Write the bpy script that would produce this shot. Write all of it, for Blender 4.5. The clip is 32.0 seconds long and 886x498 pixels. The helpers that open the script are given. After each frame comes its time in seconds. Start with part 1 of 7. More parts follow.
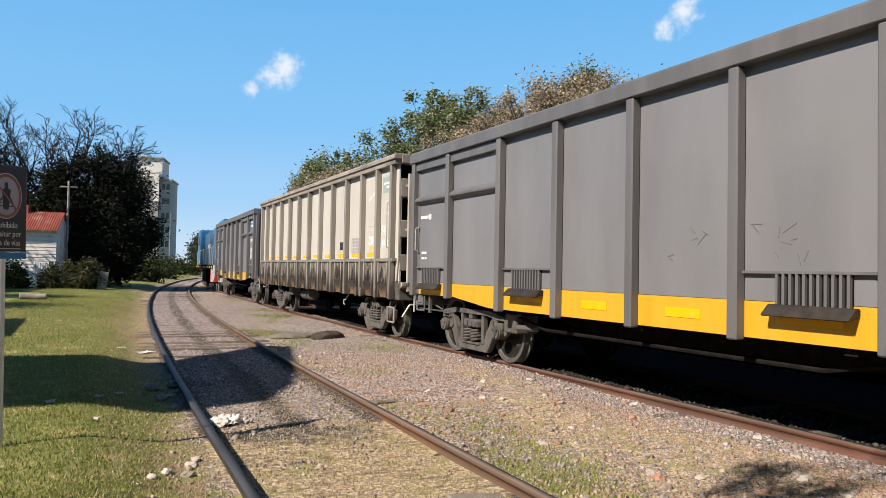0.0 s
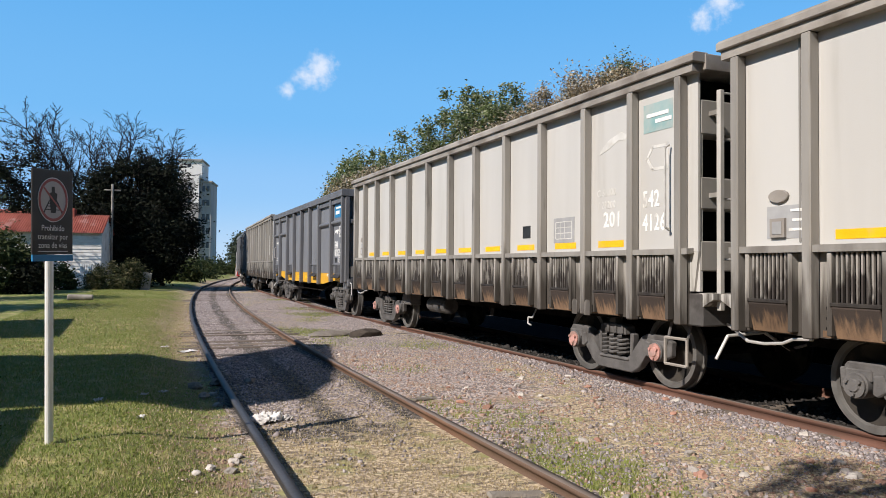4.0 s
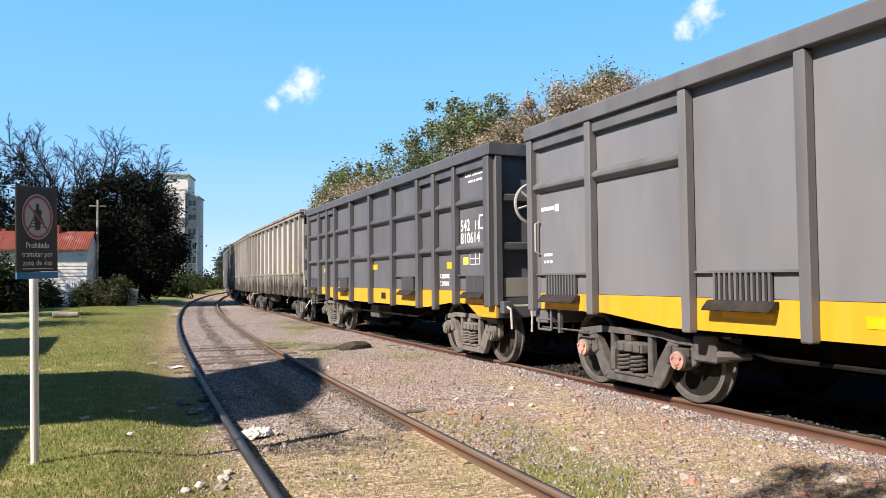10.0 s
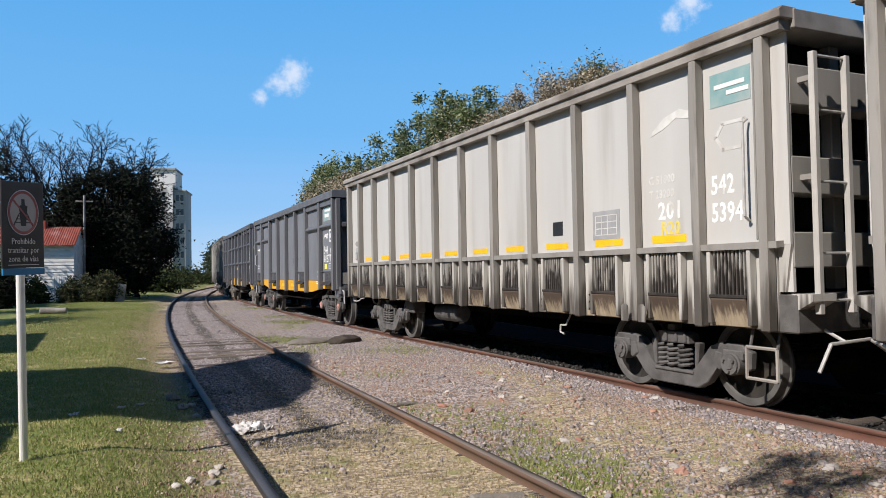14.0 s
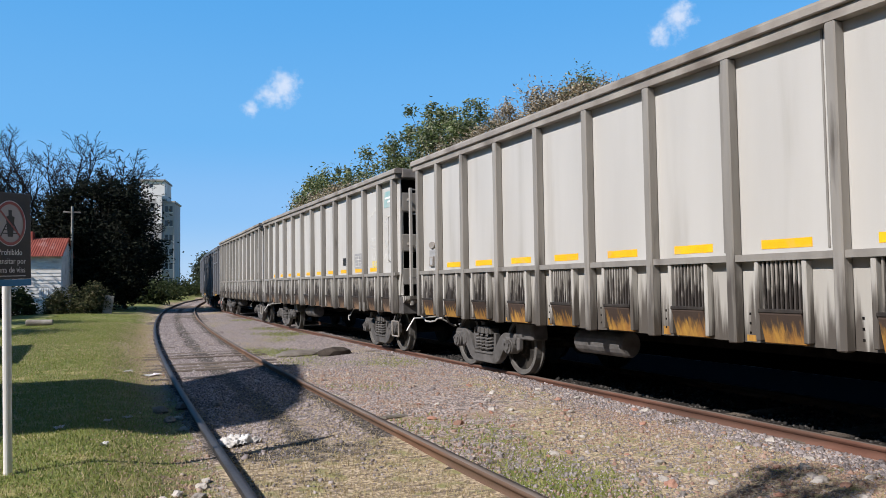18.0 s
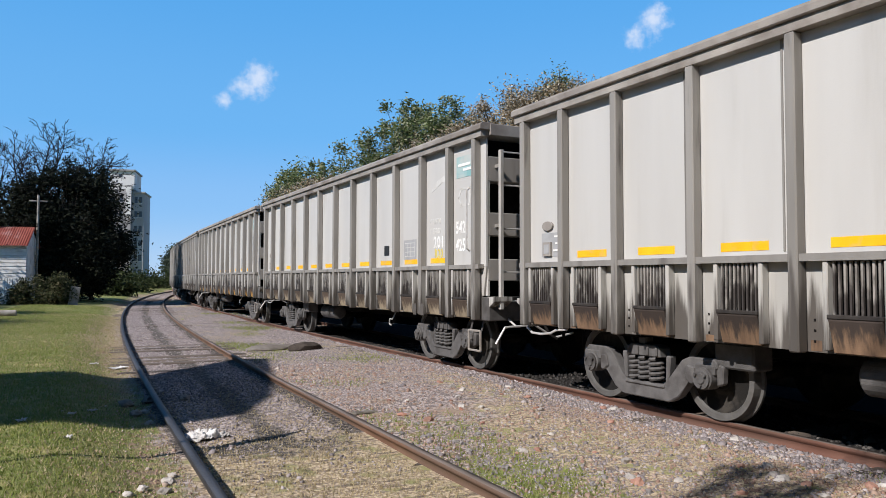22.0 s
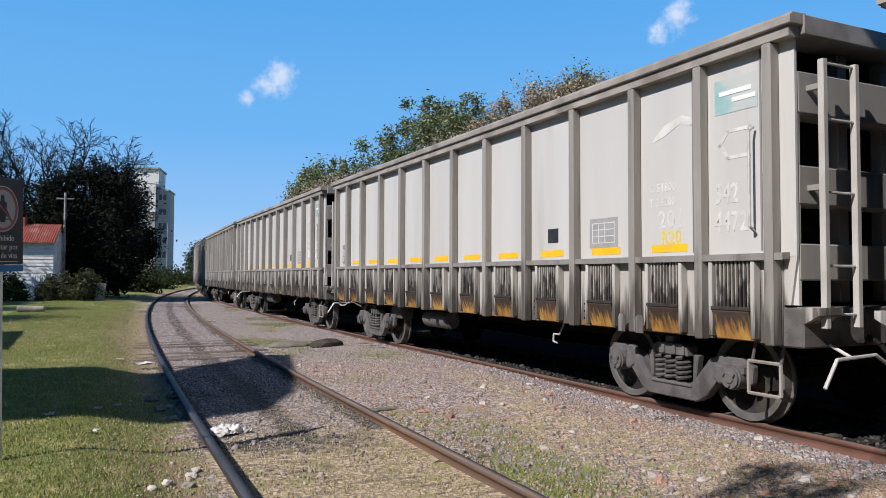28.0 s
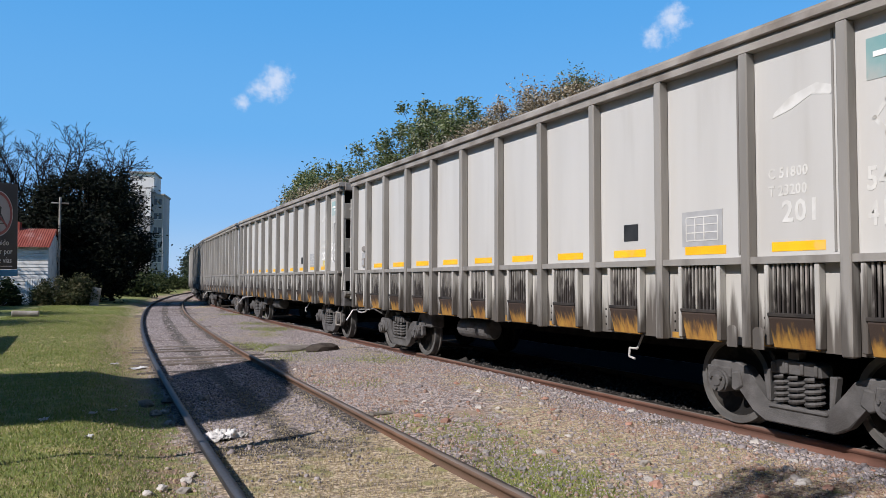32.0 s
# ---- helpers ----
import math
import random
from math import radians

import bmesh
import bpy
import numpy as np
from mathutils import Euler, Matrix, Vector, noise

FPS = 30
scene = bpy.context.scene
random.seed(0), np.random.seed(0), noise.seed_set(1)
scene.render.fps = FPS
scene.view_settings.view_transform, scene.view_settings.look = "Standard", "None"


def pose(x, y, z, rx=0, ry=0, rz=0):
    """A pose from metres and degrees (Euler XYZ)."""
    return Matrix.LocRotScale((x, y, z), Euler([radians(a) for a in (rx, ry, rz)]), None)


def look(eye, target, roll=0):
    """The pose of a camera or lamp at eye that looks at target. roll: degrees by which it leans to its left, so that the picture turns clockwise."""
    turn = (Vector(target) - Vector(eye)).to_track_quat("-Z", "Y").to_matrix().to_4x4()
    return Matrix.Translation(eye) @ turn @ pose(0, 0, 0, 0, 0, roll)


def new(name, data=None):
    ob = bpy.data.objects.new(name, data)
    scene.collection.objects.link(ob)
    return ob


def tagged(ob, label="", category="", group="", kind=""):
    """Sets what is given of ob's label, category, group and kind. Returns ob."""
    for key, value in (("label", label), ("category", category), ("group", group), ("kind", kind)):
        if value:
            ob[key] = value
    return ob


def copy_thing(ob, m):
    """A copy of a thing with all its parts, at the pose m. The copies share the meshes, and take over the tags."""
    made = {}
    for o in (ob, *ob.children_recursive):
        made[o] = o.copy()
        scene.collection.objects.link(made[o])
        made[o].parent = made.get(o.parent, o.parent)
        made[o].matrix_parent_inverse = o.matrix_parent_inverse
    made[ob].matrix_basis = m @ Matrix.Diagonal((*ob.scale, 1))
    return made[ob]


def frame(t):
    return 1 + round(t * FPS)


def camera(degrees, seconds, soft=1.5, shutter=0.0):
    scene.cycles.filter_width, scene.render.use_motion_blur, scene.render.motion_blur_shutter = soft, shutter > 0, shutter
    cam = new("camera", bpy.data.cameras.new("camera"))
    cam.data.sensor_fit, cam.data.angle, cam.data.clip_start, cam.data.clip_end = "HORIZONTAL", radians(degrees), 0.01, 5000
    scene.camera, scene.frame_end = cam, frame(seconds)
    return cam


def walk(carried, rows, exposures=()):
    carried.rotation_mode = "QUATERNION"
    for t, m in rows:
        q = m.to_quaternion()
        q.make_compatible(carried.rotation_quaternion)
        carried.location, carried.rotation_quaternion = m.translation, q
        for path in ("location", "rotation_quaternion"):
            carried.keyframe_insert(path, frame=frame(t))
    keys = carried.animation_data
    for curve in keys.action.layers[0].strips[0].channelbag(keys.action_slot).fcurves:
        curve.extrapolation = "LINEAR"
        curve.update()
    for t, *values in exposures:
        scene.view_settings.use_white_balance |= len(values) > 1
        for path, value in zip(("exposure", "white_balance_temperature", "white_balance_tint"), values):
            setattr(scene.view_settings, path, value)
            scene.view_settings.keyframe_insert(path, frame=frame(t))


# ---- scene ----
# The camera is held by hand beside a siding; x is across the tracks, y along them.
EYE = 1.45
cam = camera(62.2, 32.0, soft=0.65)
TURNS = [
    (0.0, 91.640, -1.099, -25.800),
    (0.5, 91.316, -0.623, -25.203),
    (1.0, 91.622, -0.522, -24.454),
    (1.5, 91.068, -0.554, -24.016),
    (2.0, 91.096, -0.605, -23.640),
    (2.5, 91.243, -0.467, -23.403),
    (3.0, 91.237, -0.301, -22.927),
    (3.5, 91.318, -0.443, -22.948),
    (5.5, 91.559, -0.130, -22.911),
    (6.0, 91.586, 0.000, -22.895),
    (6.5, 91.601, -0.112, -22.921),
    (7.0, 91.864, -0.087, -23.447),
    (7.5, 92.018, 0.144, -23.144),
    (8.0, 92.000, 0.250, -23.198),
    (8.5, 91.765, 0.274, -23.824),
    (9.0, 91.549, 0.010, -23.644),
    (9.5, 92.029, 0.266, -23.646),
    (10.0, 92.245, 0.510, -23.844),
    (10.5, 92.151, 0.407, -23.990),
    (11.0, 91.971, 0.051, -24.205),
    (11.5, 91.974, 0.548, -24.393),
    (12.0, 92.003, 0.977, -24.422),
    (12.5, 91.984, 0.771, -24.779),
    (13.0, 91.801, 0.847, -24.474),
    (13.5, 91.660, 0.825, -24.404),
    (14.0, 91.683, 0.958, -24.657),
    (14.5, 92.066, 1.116, -24.436),
    (16.5, 92.843, 0.975, -24.573),
    (17.0, 92.874, 1.077, -24.922),
    (17.5, 92.873, 1.385, -25.083),
    (18.0, 92.611, 0.845, -25.440),
    (18.5, 92.615, 0.914, -25.378),
    (19.0, 92.857, 0.821, -25.814),
    (19.5, 92.656, 0.755, -26.073),
    (20.0, 92.439, 0.602, -26.318),
    (20.5, 92.104, 0.329, -26.657),
    (21.0, 92.188, 0.469, -26.848),
    (21.5, 92.524, 0.481, -26.780),
    (22.0, 92.336, -0.101, -27.586),
    (22.5, 92.603, -0.012, -27.211),
    (23.0, 92.312, -0.298, -27.189),
    (23.5, 92.759, -0.151, -27.089),
    (24.0, 92.982, 0.189, -27.034),
    (24.5, 92.335, 0.136, -27.259),
    (25.0, 91.981, 0.027, -26.893),
    (25.5, 91.931, -0.063, -26.436),
    (27.5, 91.973, -0.184, -25.921),
    (28.0, 92.110, -0.196, -25.945),
    (28.5, 91.946, 0.136, -26.444),
    (29.0, 92.567, 0.005, -26.391),
    (29.5, 92.115, -0.232, -27.028),
    (30.0, 92.585, -0.197, -26.537),
    (30.5, 92.219, -0.052, -26.551),
    (31.0, 92.323, 0.170, -26.603),
    (31.5, 92.092, -0.015, -26.585),
    (32.0, 92.428, -0.119, -26.264),
]
walk(cam, [(t, pose(0, 0, EYE, rx, ry, rz)) for t, rx, ry, rz in TURNS],
     exposures=[(0, 0.32, 7200, 14), (1, 0.46, 7350, 14), (2, 0.26, 6600, 14), (3, 0.20, 6500, 13), (6, 0.17, 6450, 13), (7.5, 0.36, 6650, 14), (9, 0.62, 6950, 16),
                (10.5, 0.56, 6950, 16), (11.5, 0.38, 6800, 15), (13, 0.15, 6400, 13), (17, 0.08, 6200, 13), (23, 0.05, 6100, 13), (28, 0.04, 6100, 14), (30, -0.02, 6100, 14), (32, -0.02, 6050, 14)])

# ---- light ----
SUN_HEIGHT, SUN_SIDE = radians(39), radians(-17)     # the sun stands to the left, somewhat behind
sun_way = Vector((-math.cos(SUN_HEIGHT) * math.cos(SUN_SIDE), math.cos(SUN_HEIGHT) * math.sin(SUN_SIDE), math.sin(SUN_HEIGHT)))
sun = new("sun", bpy.data.lights.new("sun", "SUN"))
sun.data.energy, sun.data.angle, sun.data.color = 5.6, radians(0.53), (1.0, 0.93, 0.835)
sun.matrix_world = look((0, 0, 30), Vector((0, 0, 30)) - sun_way)

CLOUDS = [((0.224, 0.940, 0.260), 0.050), ((0.205, 0.948, 0.243), 0.040), ((0.182, 0.956, 0.227), 0.027),
          ((0.655, 0.684, 0.322), 0.052), ((0.64, 0.70, 0.309), 0.036)]


def build_world():
    world = bpy.data.worlds.new("sky")
    scene.world = world
    world.use_nodes = True
    t = world.node_tree
    t.nodes.clear()
    out, bg = t.nodes.new("ShaderNodeOutputWorld"), t.nodes.new("ShaderNodeBackground")
    sky = t.nodes.new("ShaderNodeTexSky")
    sky.sky_type, sky.sun_disc = "NISHITA", False
    sky.sun_elevation = SUN_HEIGHT
    sky.sun_rotation = math.atan2(sun_way.x, sun_way.y)
    sky.air_density, sky.dust_density, sky.ozone_density = 1.0, 0.1, 3.0
    co = t.nodes.new("ShaderNodeTexCoord")
    puff = t.nodes.new("ShaderNodeTexNoise")
    puff.inputs["Scale"].default_value, puff.inputs["Detail"].default_value = 42, 9
    puff.inputs["Roughness"].default_value = 0.62
    t.links.new(co.outputs["Generated"], puff.inputs["Vector"])
    total = None
    for way, size in CLOUDS:
        dist = t.nodes.new("ShaderNodeVectorMath")
        dist.operation = "DISTANCE"
        t.links.new(co.outputs["Generated"], dist.inputs[0])
        dist.inputs[1].default_value = Vector(way).normalized()
        near = t.nodes.new("ShaderNodeMapRange")
        near.inputs["From Min"].default_value, near.inputs["From Max"].default_value = 0, size
        near.inputs["To Min"].default_value, near.inputs["To Max"].default_value = 0.70, -0.40
        t.links.new(dist.outputs["Value"], near.inputs["Value"])
        if total is None:
            total = near.outputs[0]
        else:
            both = t.nodes.new("ShaderNodeMath")
            both.operation = "MAXIMUM"
            t.links.new(total, both.inputs[0])
            t.links.new(near.outputs[0], both.inputs[1])
            total = both.outputs[0]
    dense = t.nodes.new("ShaderNodeMath")
    dense.operation = "MULTIPLY_ADD"
    t.links.new(puff.outputs["Fac"], dense.inputs[0])
    dense.inputs[1].default_value = 1.5
    t.links.new(total, dense.inputs[2])
    soft = t.nodes.new("ShaderNodeMapRange")
    soft.interpolation_type = "SMOOTHSTEP"
    soft.inputs["From Min"].default_value, soft.inputs["From Max"].default_value = 0.88, 1.55
    soft.inputs["To Max"].default_value = 0.72
    t.links.new(dense.outputs[0], soft.inputs["Value"])
    tint = t.nodes.new("ShaderNodeMix")
    tint.data_type, tint.blend_type = "RGBA", "MULTIPLY"
    tint.inputs["Factor"].default_value = 1.0
    tint.inputs["B"].default_value = (0.84, 1.03, 1.10, 1)
    t.links.new(sky.outputs["Color"], tint.inputs["A"])
    mix = t.nodes.new("ShaderNodeMix")
    mix.data_type = "RGBA"
    mix.inputs["B"].default_value = (6.0, 6.2, 6.5, 1)
    t.links.new(soft.outputs[0], mix.inputs["Factor"])
    even = t.nodes.new("ShaderNodeMix")
    even.data_type = "RGBA"
    even.inputs["Factor"].default_value = 0.85
    # a clear sky deepens from the horizon to the zenith
    height = t.nodes.new("ShaderNodeSeparateXYZ")
    t.links.new(co.outputs["Generated"], height.inputs[0])
    depth = t.nodes.new("ShaderNodeValToRGB")
    depth.color_ramp.interpolation = "EASE"
    depth.color_ramp.elements[0].position, depth.color_ramp.elements[0].color = 0.0, (0.42, 0.60, 0.86, 1)
    depth.color_ramp.elements[1].position, depth.color_ramp.elements[1].color = 0.95, (0.015, 0.06, 0.18, 1)
    for stop, colour in ((0.10, (0.25, 0.51, 0.86, 1)), (0.20, (0.155, 0.47, 0.86, 1)), (0.40, (0.10, 0.415, 0.84, 1)), (0.60, (0.03, 0.13, 0.34, 1))):
        depth.color_ramp.elements.new(stop).color = colour
    t.links.new(height.outputs["Z"], depth.inputs[0])
    lift = t.nodes.new("ShaderNodeVectorMath")
    lift.operation = "SCALE"
    lift.inputs["Scale"].default_value = 6.75
    t.links.new(depth.outputs["Color"], lift.inputs[0])
    t.links.new(lift.outputs[0], even.inputs["B"])
    t.links.new(tint.outputs["Result"], even.inputs["A"])
    t.links.new(even.outputs["Result"], mix.inputs["A"])
    t.links.new(mix.outputs["Result"], bg.inputs["Color"])
    bg.inputs["Strength"].default_value = 0.138
    t.links.new(bg.outputs[0], out.inputs["Surface"])


build_world()
scene.view_settings.exposure = 0.0

# ---- materials ----


def surface(name, a, b, scale=6.0, rough=0.7, metal=0.0, bump=0.15, stain=None, stain_amount=0.5, stain_scale=1.2,
            stretch=(1, 1, 1), vary=0.12, grain=60.0, edge=(0.42, 0.62), drip=None):
    """Two colours mixed by a medium noise, a stain by a large one, fine relief, and a little difference from thing to thing."""
    m = bpy.data.materials.new(name)
    m.use_nodes = True
    t = m.node_tree
    p = t.nodes["Principled BSDF"]
    p.inputs["Roughness"].default_value, p.inputs["Metallic"].default_value = rough, metal
    p.inputs["Specular IOR Level"].default_value = 0.5 if rough < 0.7 else 0.2
    co, info = t.nodes.new("ShaderNodeTexCoord"), t.nodes.new("ShaderNodeObjectInfo")
    shift = t.nodes.new("ShaderNodeVectorMath")
    shift.operation = "MULTIPLY_ADD"
    t.links.new(info.outputs["Random"], shift.inputs[0])
    shift.inputs[1].default_value = (17, 31, 23)
    t.links.new(co.outputs["Object"], shift.inputs[2])
    place = t.nodes.new("ShaderNodeMapping")
    place.inputs["Scale"].default_value = stretch
    t.links.new(shift.outputs[0], place.inputs["Vector"])

    def noise_at(s, detail, source):
        n = t.nodes.new("ShaderNodeTexNoise")
        n.inputs["Scale"].default_value, n.inputs["Detail"].default_value = s, detail
        t.links.new(source, n.inputs["Vector"])
        return n.outputs["Fac"]

    def blend(factor, first, second):
        x = t.nodes.new("ShaderNodeMix")
        x.data_type = "RGBA"
        t.links.new(factor, x.inputs["Factor"])
        for key, value in (("A", first), ("B", second)):
            if isinstance(value, tuple):
                x.inputs[key].default_value = (*value, 1)
            else:
                t.links.new(value, x.inputs[key])
        return x.outputs["Result"]

    def steps(value, low, high, top=1.0):
        r = t.nodes.new("ShaderNodeMapRange")
        r.interpolation_type = "SMOOTHSTEP"
        for key, v in (("From Min", low), ("From Max", high), ("To Max", top)):
            r.inputs[key].default_value = v
        t.links.new(value, r.inputs["Value"])
        return r.outputs[0]

    colour = blend(steps(noise_at(scale, 6, place.outputs[0]), 0.3, 0.7), a, b)
    if stain:
        where = noise_at(stain_scale, 8, place.outputs[0])
        if drip:                     # dirt thrown up from the wheels: thicker low down on the wagon
            height = t.nodes.new("ShaderNodeSeparateXYZ")
            t.links.new(co.outputs["Object"], height.inputs[0])
            lower = t.nodes.new("ShaderNodeMapRange")
            for key, v in (("From Min", drip[0]), ("From Max", drip[1]), ("To Min", drip[2]), ("To Max", -0.05)):
                lower.inputs[key].default_value = v
            t.links.new(height.outputs["Z"], lower.inputs["Value"])
            both = t.nodes.new("ShaderNodeMath")
            t.links.new(where, both.inputs[0])
            t.links.new(lower.outputs[0], both.inputs[1])
            where = both.outputs[0]
        colour = blend(steps(where, edge[0], edge[1], stain_amount), colour, stain)
    bright = t.nodes.new("ShaderNodeHueSaturation")
    span = t.nodes.new("ShaderNodeMapRange")
    span.inputs["To Min"].default_value, span.inputs["To Max"].default_value = 1 - vary, 1 + vary
    t.links.new(info.outputs["Random"], span.inputs["Value"])
    t.links.new(span.outputs[0], bright.inputs["Value"])
    t.links.new(colour, bright.inputs["Color"])
    t.links.new(bright.outputs[0], p.inputs["Base Color"])
    if bump:
        bp = t.nodes.new("ShaderNodeBump")
        bp.inputs["Strength"].default_value, bp.inputs["Distance"].default_value = bump, 0.02
        t.links.new(noise_at(grain, 4, shift.outputs[0]), bp.inputs["Height"])
        t.links.new(bp.outputs[0], p.inputs["Normal"])
    rr = t.nodes.new("ShaderNodeMapRange")
    rr.inputs["To Min"].default_value, rr.inputs["To Max"].default_value = max(rough - 0.12, 0.05), min(rough + 0.12, 1)
    t.links.new(noise_at(scale * 2.3, 3, shift.outputs[0]), rr.inputs["Value"])
    t.links.new(rr.outputs[0], p.inputs["Roughness"])
    return m


V = (1, 1, 0.12)          # runs drawn out downwards
BEIGE = surface("beige_wagon_paint", (0.462, 0.45, 0.425), (0.515, 0.503, 0.476), 1.6, 0.5, bump=0.04, stain=(0.27, 0.245, 0.205), stain_amount=0.5, stain_scale=2.2, stretch=V, edge=(0.55, 0.8), vary=0.04)
BEIGE_RIB = surface("grimy_rib_paint", (0.205, 0.192, 0.173), (0.285, 0.27, 0.247), 3.0, 0.6, bump=0.08, stain=(0.085, 0.072, 0.06), stain_amount=0.7, stain_scale=3.0, stretch=V, edge=(0.48, 0.72), vary=0.10)
CHORD = surface("worn_chord_paint", (0.230, 0.207, 0.184), (0.333, 0.305, 0.270), 2.5, 0.65, bump=0.12, stain=(0.11, 0.085, 0.065), stain_amount=0.7, stain_scale=1.4, edge=(0.48, 0.7), vary=0.08)
SOOT = surface("sooty_lower_paint", (0.39, 0.375, 0.345), (0.46, 0.445, 0.41), 3.0, 0.7, bump=0.08, stain=(0.06, 0.05, 0.042), stain_amount=0.9, stain_scale=11.0, stretch=(1, 1, 0.08), edge=(0.56, 0.80), vary=0.08, drip=(0.84, 1.6, 0.36))
RIB_FOOT = surface("rib_paint_sooty_low", (0.205, 0.192, 0.173), (0.285, 0.27, 0.247), 3.0, 0.65, bump=0.08, stain=(0.055, 0.046, 0.038), stain_amount=0.85, stain_scale=9.0, stretch=V, edge=(0.52, 0.78), vary=0.10, drip=(0.84, 1.8, 0.30))
BARS = surface("sooty_vent_bar", (0.237, 0.219, 0.194), (0.338, 0.319, 0.288), 6.0, 0.7, bump=0.1, stain=(0.045, 0.038, 0.035), stain_amount=0.95, stain_scale=9.0, stretch=(1, 1, 0.4), edge=(0.48, 0.66), vary=0.25, drip=(1.14, 1.6, 0.22))
END_PAINT = surface("dusty_end_paint", (0.242, 0.230, 0.209), (0.307, 0.290, 0.267), 2.5, 0.65, bump=0.08, stain=(0.13, 0.11, 0.09), stain_amount=0.7, stain_scale=2.5, stretch=V, edge=(0.5, 0.76), vary=0.06)
CHUTE = surface("rusty_chute_plate", (0.26, 0.125, 0.035), (0.42, 0.235, 0.05), 9.0, 0.8, bump=0.15, stain=(0.045, 0.034, 0.03), stain_amount=0.97, stain_scale=26.0, stretch=(1, 1, 0.03), edge=(0.46, 0.90), vary=0.2, drip=(1.12, 0.87, 0.54))
CHUTE_TAN = surface("tan_chute_plate", (0.23, 0.185, 0.125), (0.32, 0.26, 0.18), 9.0, 0.8, bump=0.15, stain=(0.07, 0.05, 0.038), stain_amount=0.95, stain_scale=26.0, stretch=(1, 1, 0.03), edge=(0.46, 0.90), vary=0.2, drip=(1.12, 0.87, 0.54))
CHUTE_DARK = surface("sooty_chute_plate", (0.15, 0.095, 0.06), (0.22, 0.14, 0.085), 9.0, 0.8, bump=0.15, stain=(0.04, 0.032, 0.028), stain_amount=0.95, stain_scale=26.0, stretch=(1, 1, 0.03), edge=(0.46, 0.90), vary=0.2, drip=(1.12, 0.87, 0.54))
SOOT_HEAVY = surface("lower_paint_black_with_soot", (0.27, 0.255, 0.23), (0.35, 0.33, 0.30), 3.0, 0.7, bump=0.08, stain=(0.05, 0.043, 0.037), stain_amount=0.94, stain_scale=9.0, stretch=(1, 1, 0.08), edge=(0.50, 0.76), vary=0.08, drip=(0.84, 1.62, 0.42))
END_LIGHT = surface("dusty_ladder_paint", (0.365, 0.351, 0.324), (0.459, 0.439, 0.405), 2.5, 0.65, bump=0.08, vary=0.06)
BLACK_BAR = surface("dark_vent_steel", (0.025, 0.022, 0.021), (0.047, 0.041, 0.036), 8.0, 0.7, bump=0.15)
GREY = surface("grey_wagon_paint", (0.152, 0.158, 0.174), (0.187, 0.194, 0.212), 1.3, 0.45, bump=0.05, stain=(0.25, 0.25, 0.255), stain_amount=0.45, stain_scale=1.6, stretch=(1, 1, 0.3), edge=(0.55, 0.85), vary=0.05)
GREY_RIB = surface("grey_rib_paint", (0.106, 0.109, 0.118), (0.138, 0.141, 0.152), 3.0, 0.5, bump=0.06, stain=(0.21, 0.205, 0.20), stain_amount=0.4, stain_scale=2.0, stretch=V, edge=(0.55, 0.8), vary=0.05)
DARK = surface("charcoal_wagon_paint", (0.102, 0.106, 0.122), (0.128, 0.133, 0.150), 1.5, 0.5, bump=0.05, stain=(0.18, 0.18, 0.185), stain_amount=0.5, stain_scale=1.8, stretch=(1, 1, 0.3), edge=(0.5, 0.85), vary=0.05)
DARK_RIB = surface("charcoal_rib_paint", (0.074, 0.077, 0.088), (0.098, 0.101, 0.113), 3.0, 0.5, bump=0.06, stain=(0.16, 0.155, 0.15), stain_amount=0.5, stain_scale=2.0, stretch=V, edge=(0.55, 0.8), vary=0.05)
YELLOW = surface("yellow_sole_band", (0.62, 0.325, 0.02), (0.72, 0.39, 0.028), 3.0, 0.5, bump=0.05, stain=(0.34, 0.20, 0.06), stain_amount=0.6, stain_scale=3.0, stretch=V, edge=(0.5, 0.78), vary=0.06)
REFLECT = surface("yellow_reflector", (0.86, 0.43, 0.005), (0.92, 0.49, 0.01), 5.0, 0.4, bump=0.03, stain=(0.60, 0.42, 0.14), stain_amount=0.6, stain_scale=6.0, edge=(0.55, 0.7), vary=0.05)
PALE_YELLOW = surface("pale_yellow_patch", (0.85, 0.75, 0.10), (0.90, 0.80, 0.15), 5.0, 0.4, bump=0.0, vary=0.03)
BOGIE = surface("dusty_cast_steel", (0.085, 0.081, 0.078), (0.121, 0.115, 0.111), 7.0, 0.8, bump=0.25, stain=(0.05, 0.045, 0.042), stain_amount=0.75, stain_scale=4.0, edge=(0.50, 0.72), vary=0.12)
BOGIE_DUST = surface("pale_dusty_cast_steel", (0.144, 0.134, 0.119), (0.194, 0.180, 0.162), 7.0, 0.85, bump=0.25, stain=(0.10, 0.088, 0.078), stain_amount=0.7, stain_scale=4.0, edge=(0.52, 0.74), vary=0.10)
# underframe black, deepened so that shade below the wagons sits in the colour
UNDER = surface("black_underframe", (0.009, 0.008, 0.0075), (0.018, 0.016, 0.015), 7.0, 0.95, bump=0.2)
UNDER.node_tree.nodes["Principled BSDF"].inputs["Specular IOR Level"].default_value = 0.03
WHEEL = surface("worn_wheel_rim", (0.088, 0.084, 0.078), (0.122, 0.117, 0.108), 6.0, 0.6, 0.1, bump=0.12, stain=(0.08, 0.073, 0.066), stain_amount=0.7, stain_scale=4.0, edge=(0.52, 0.64), vary=0.1)
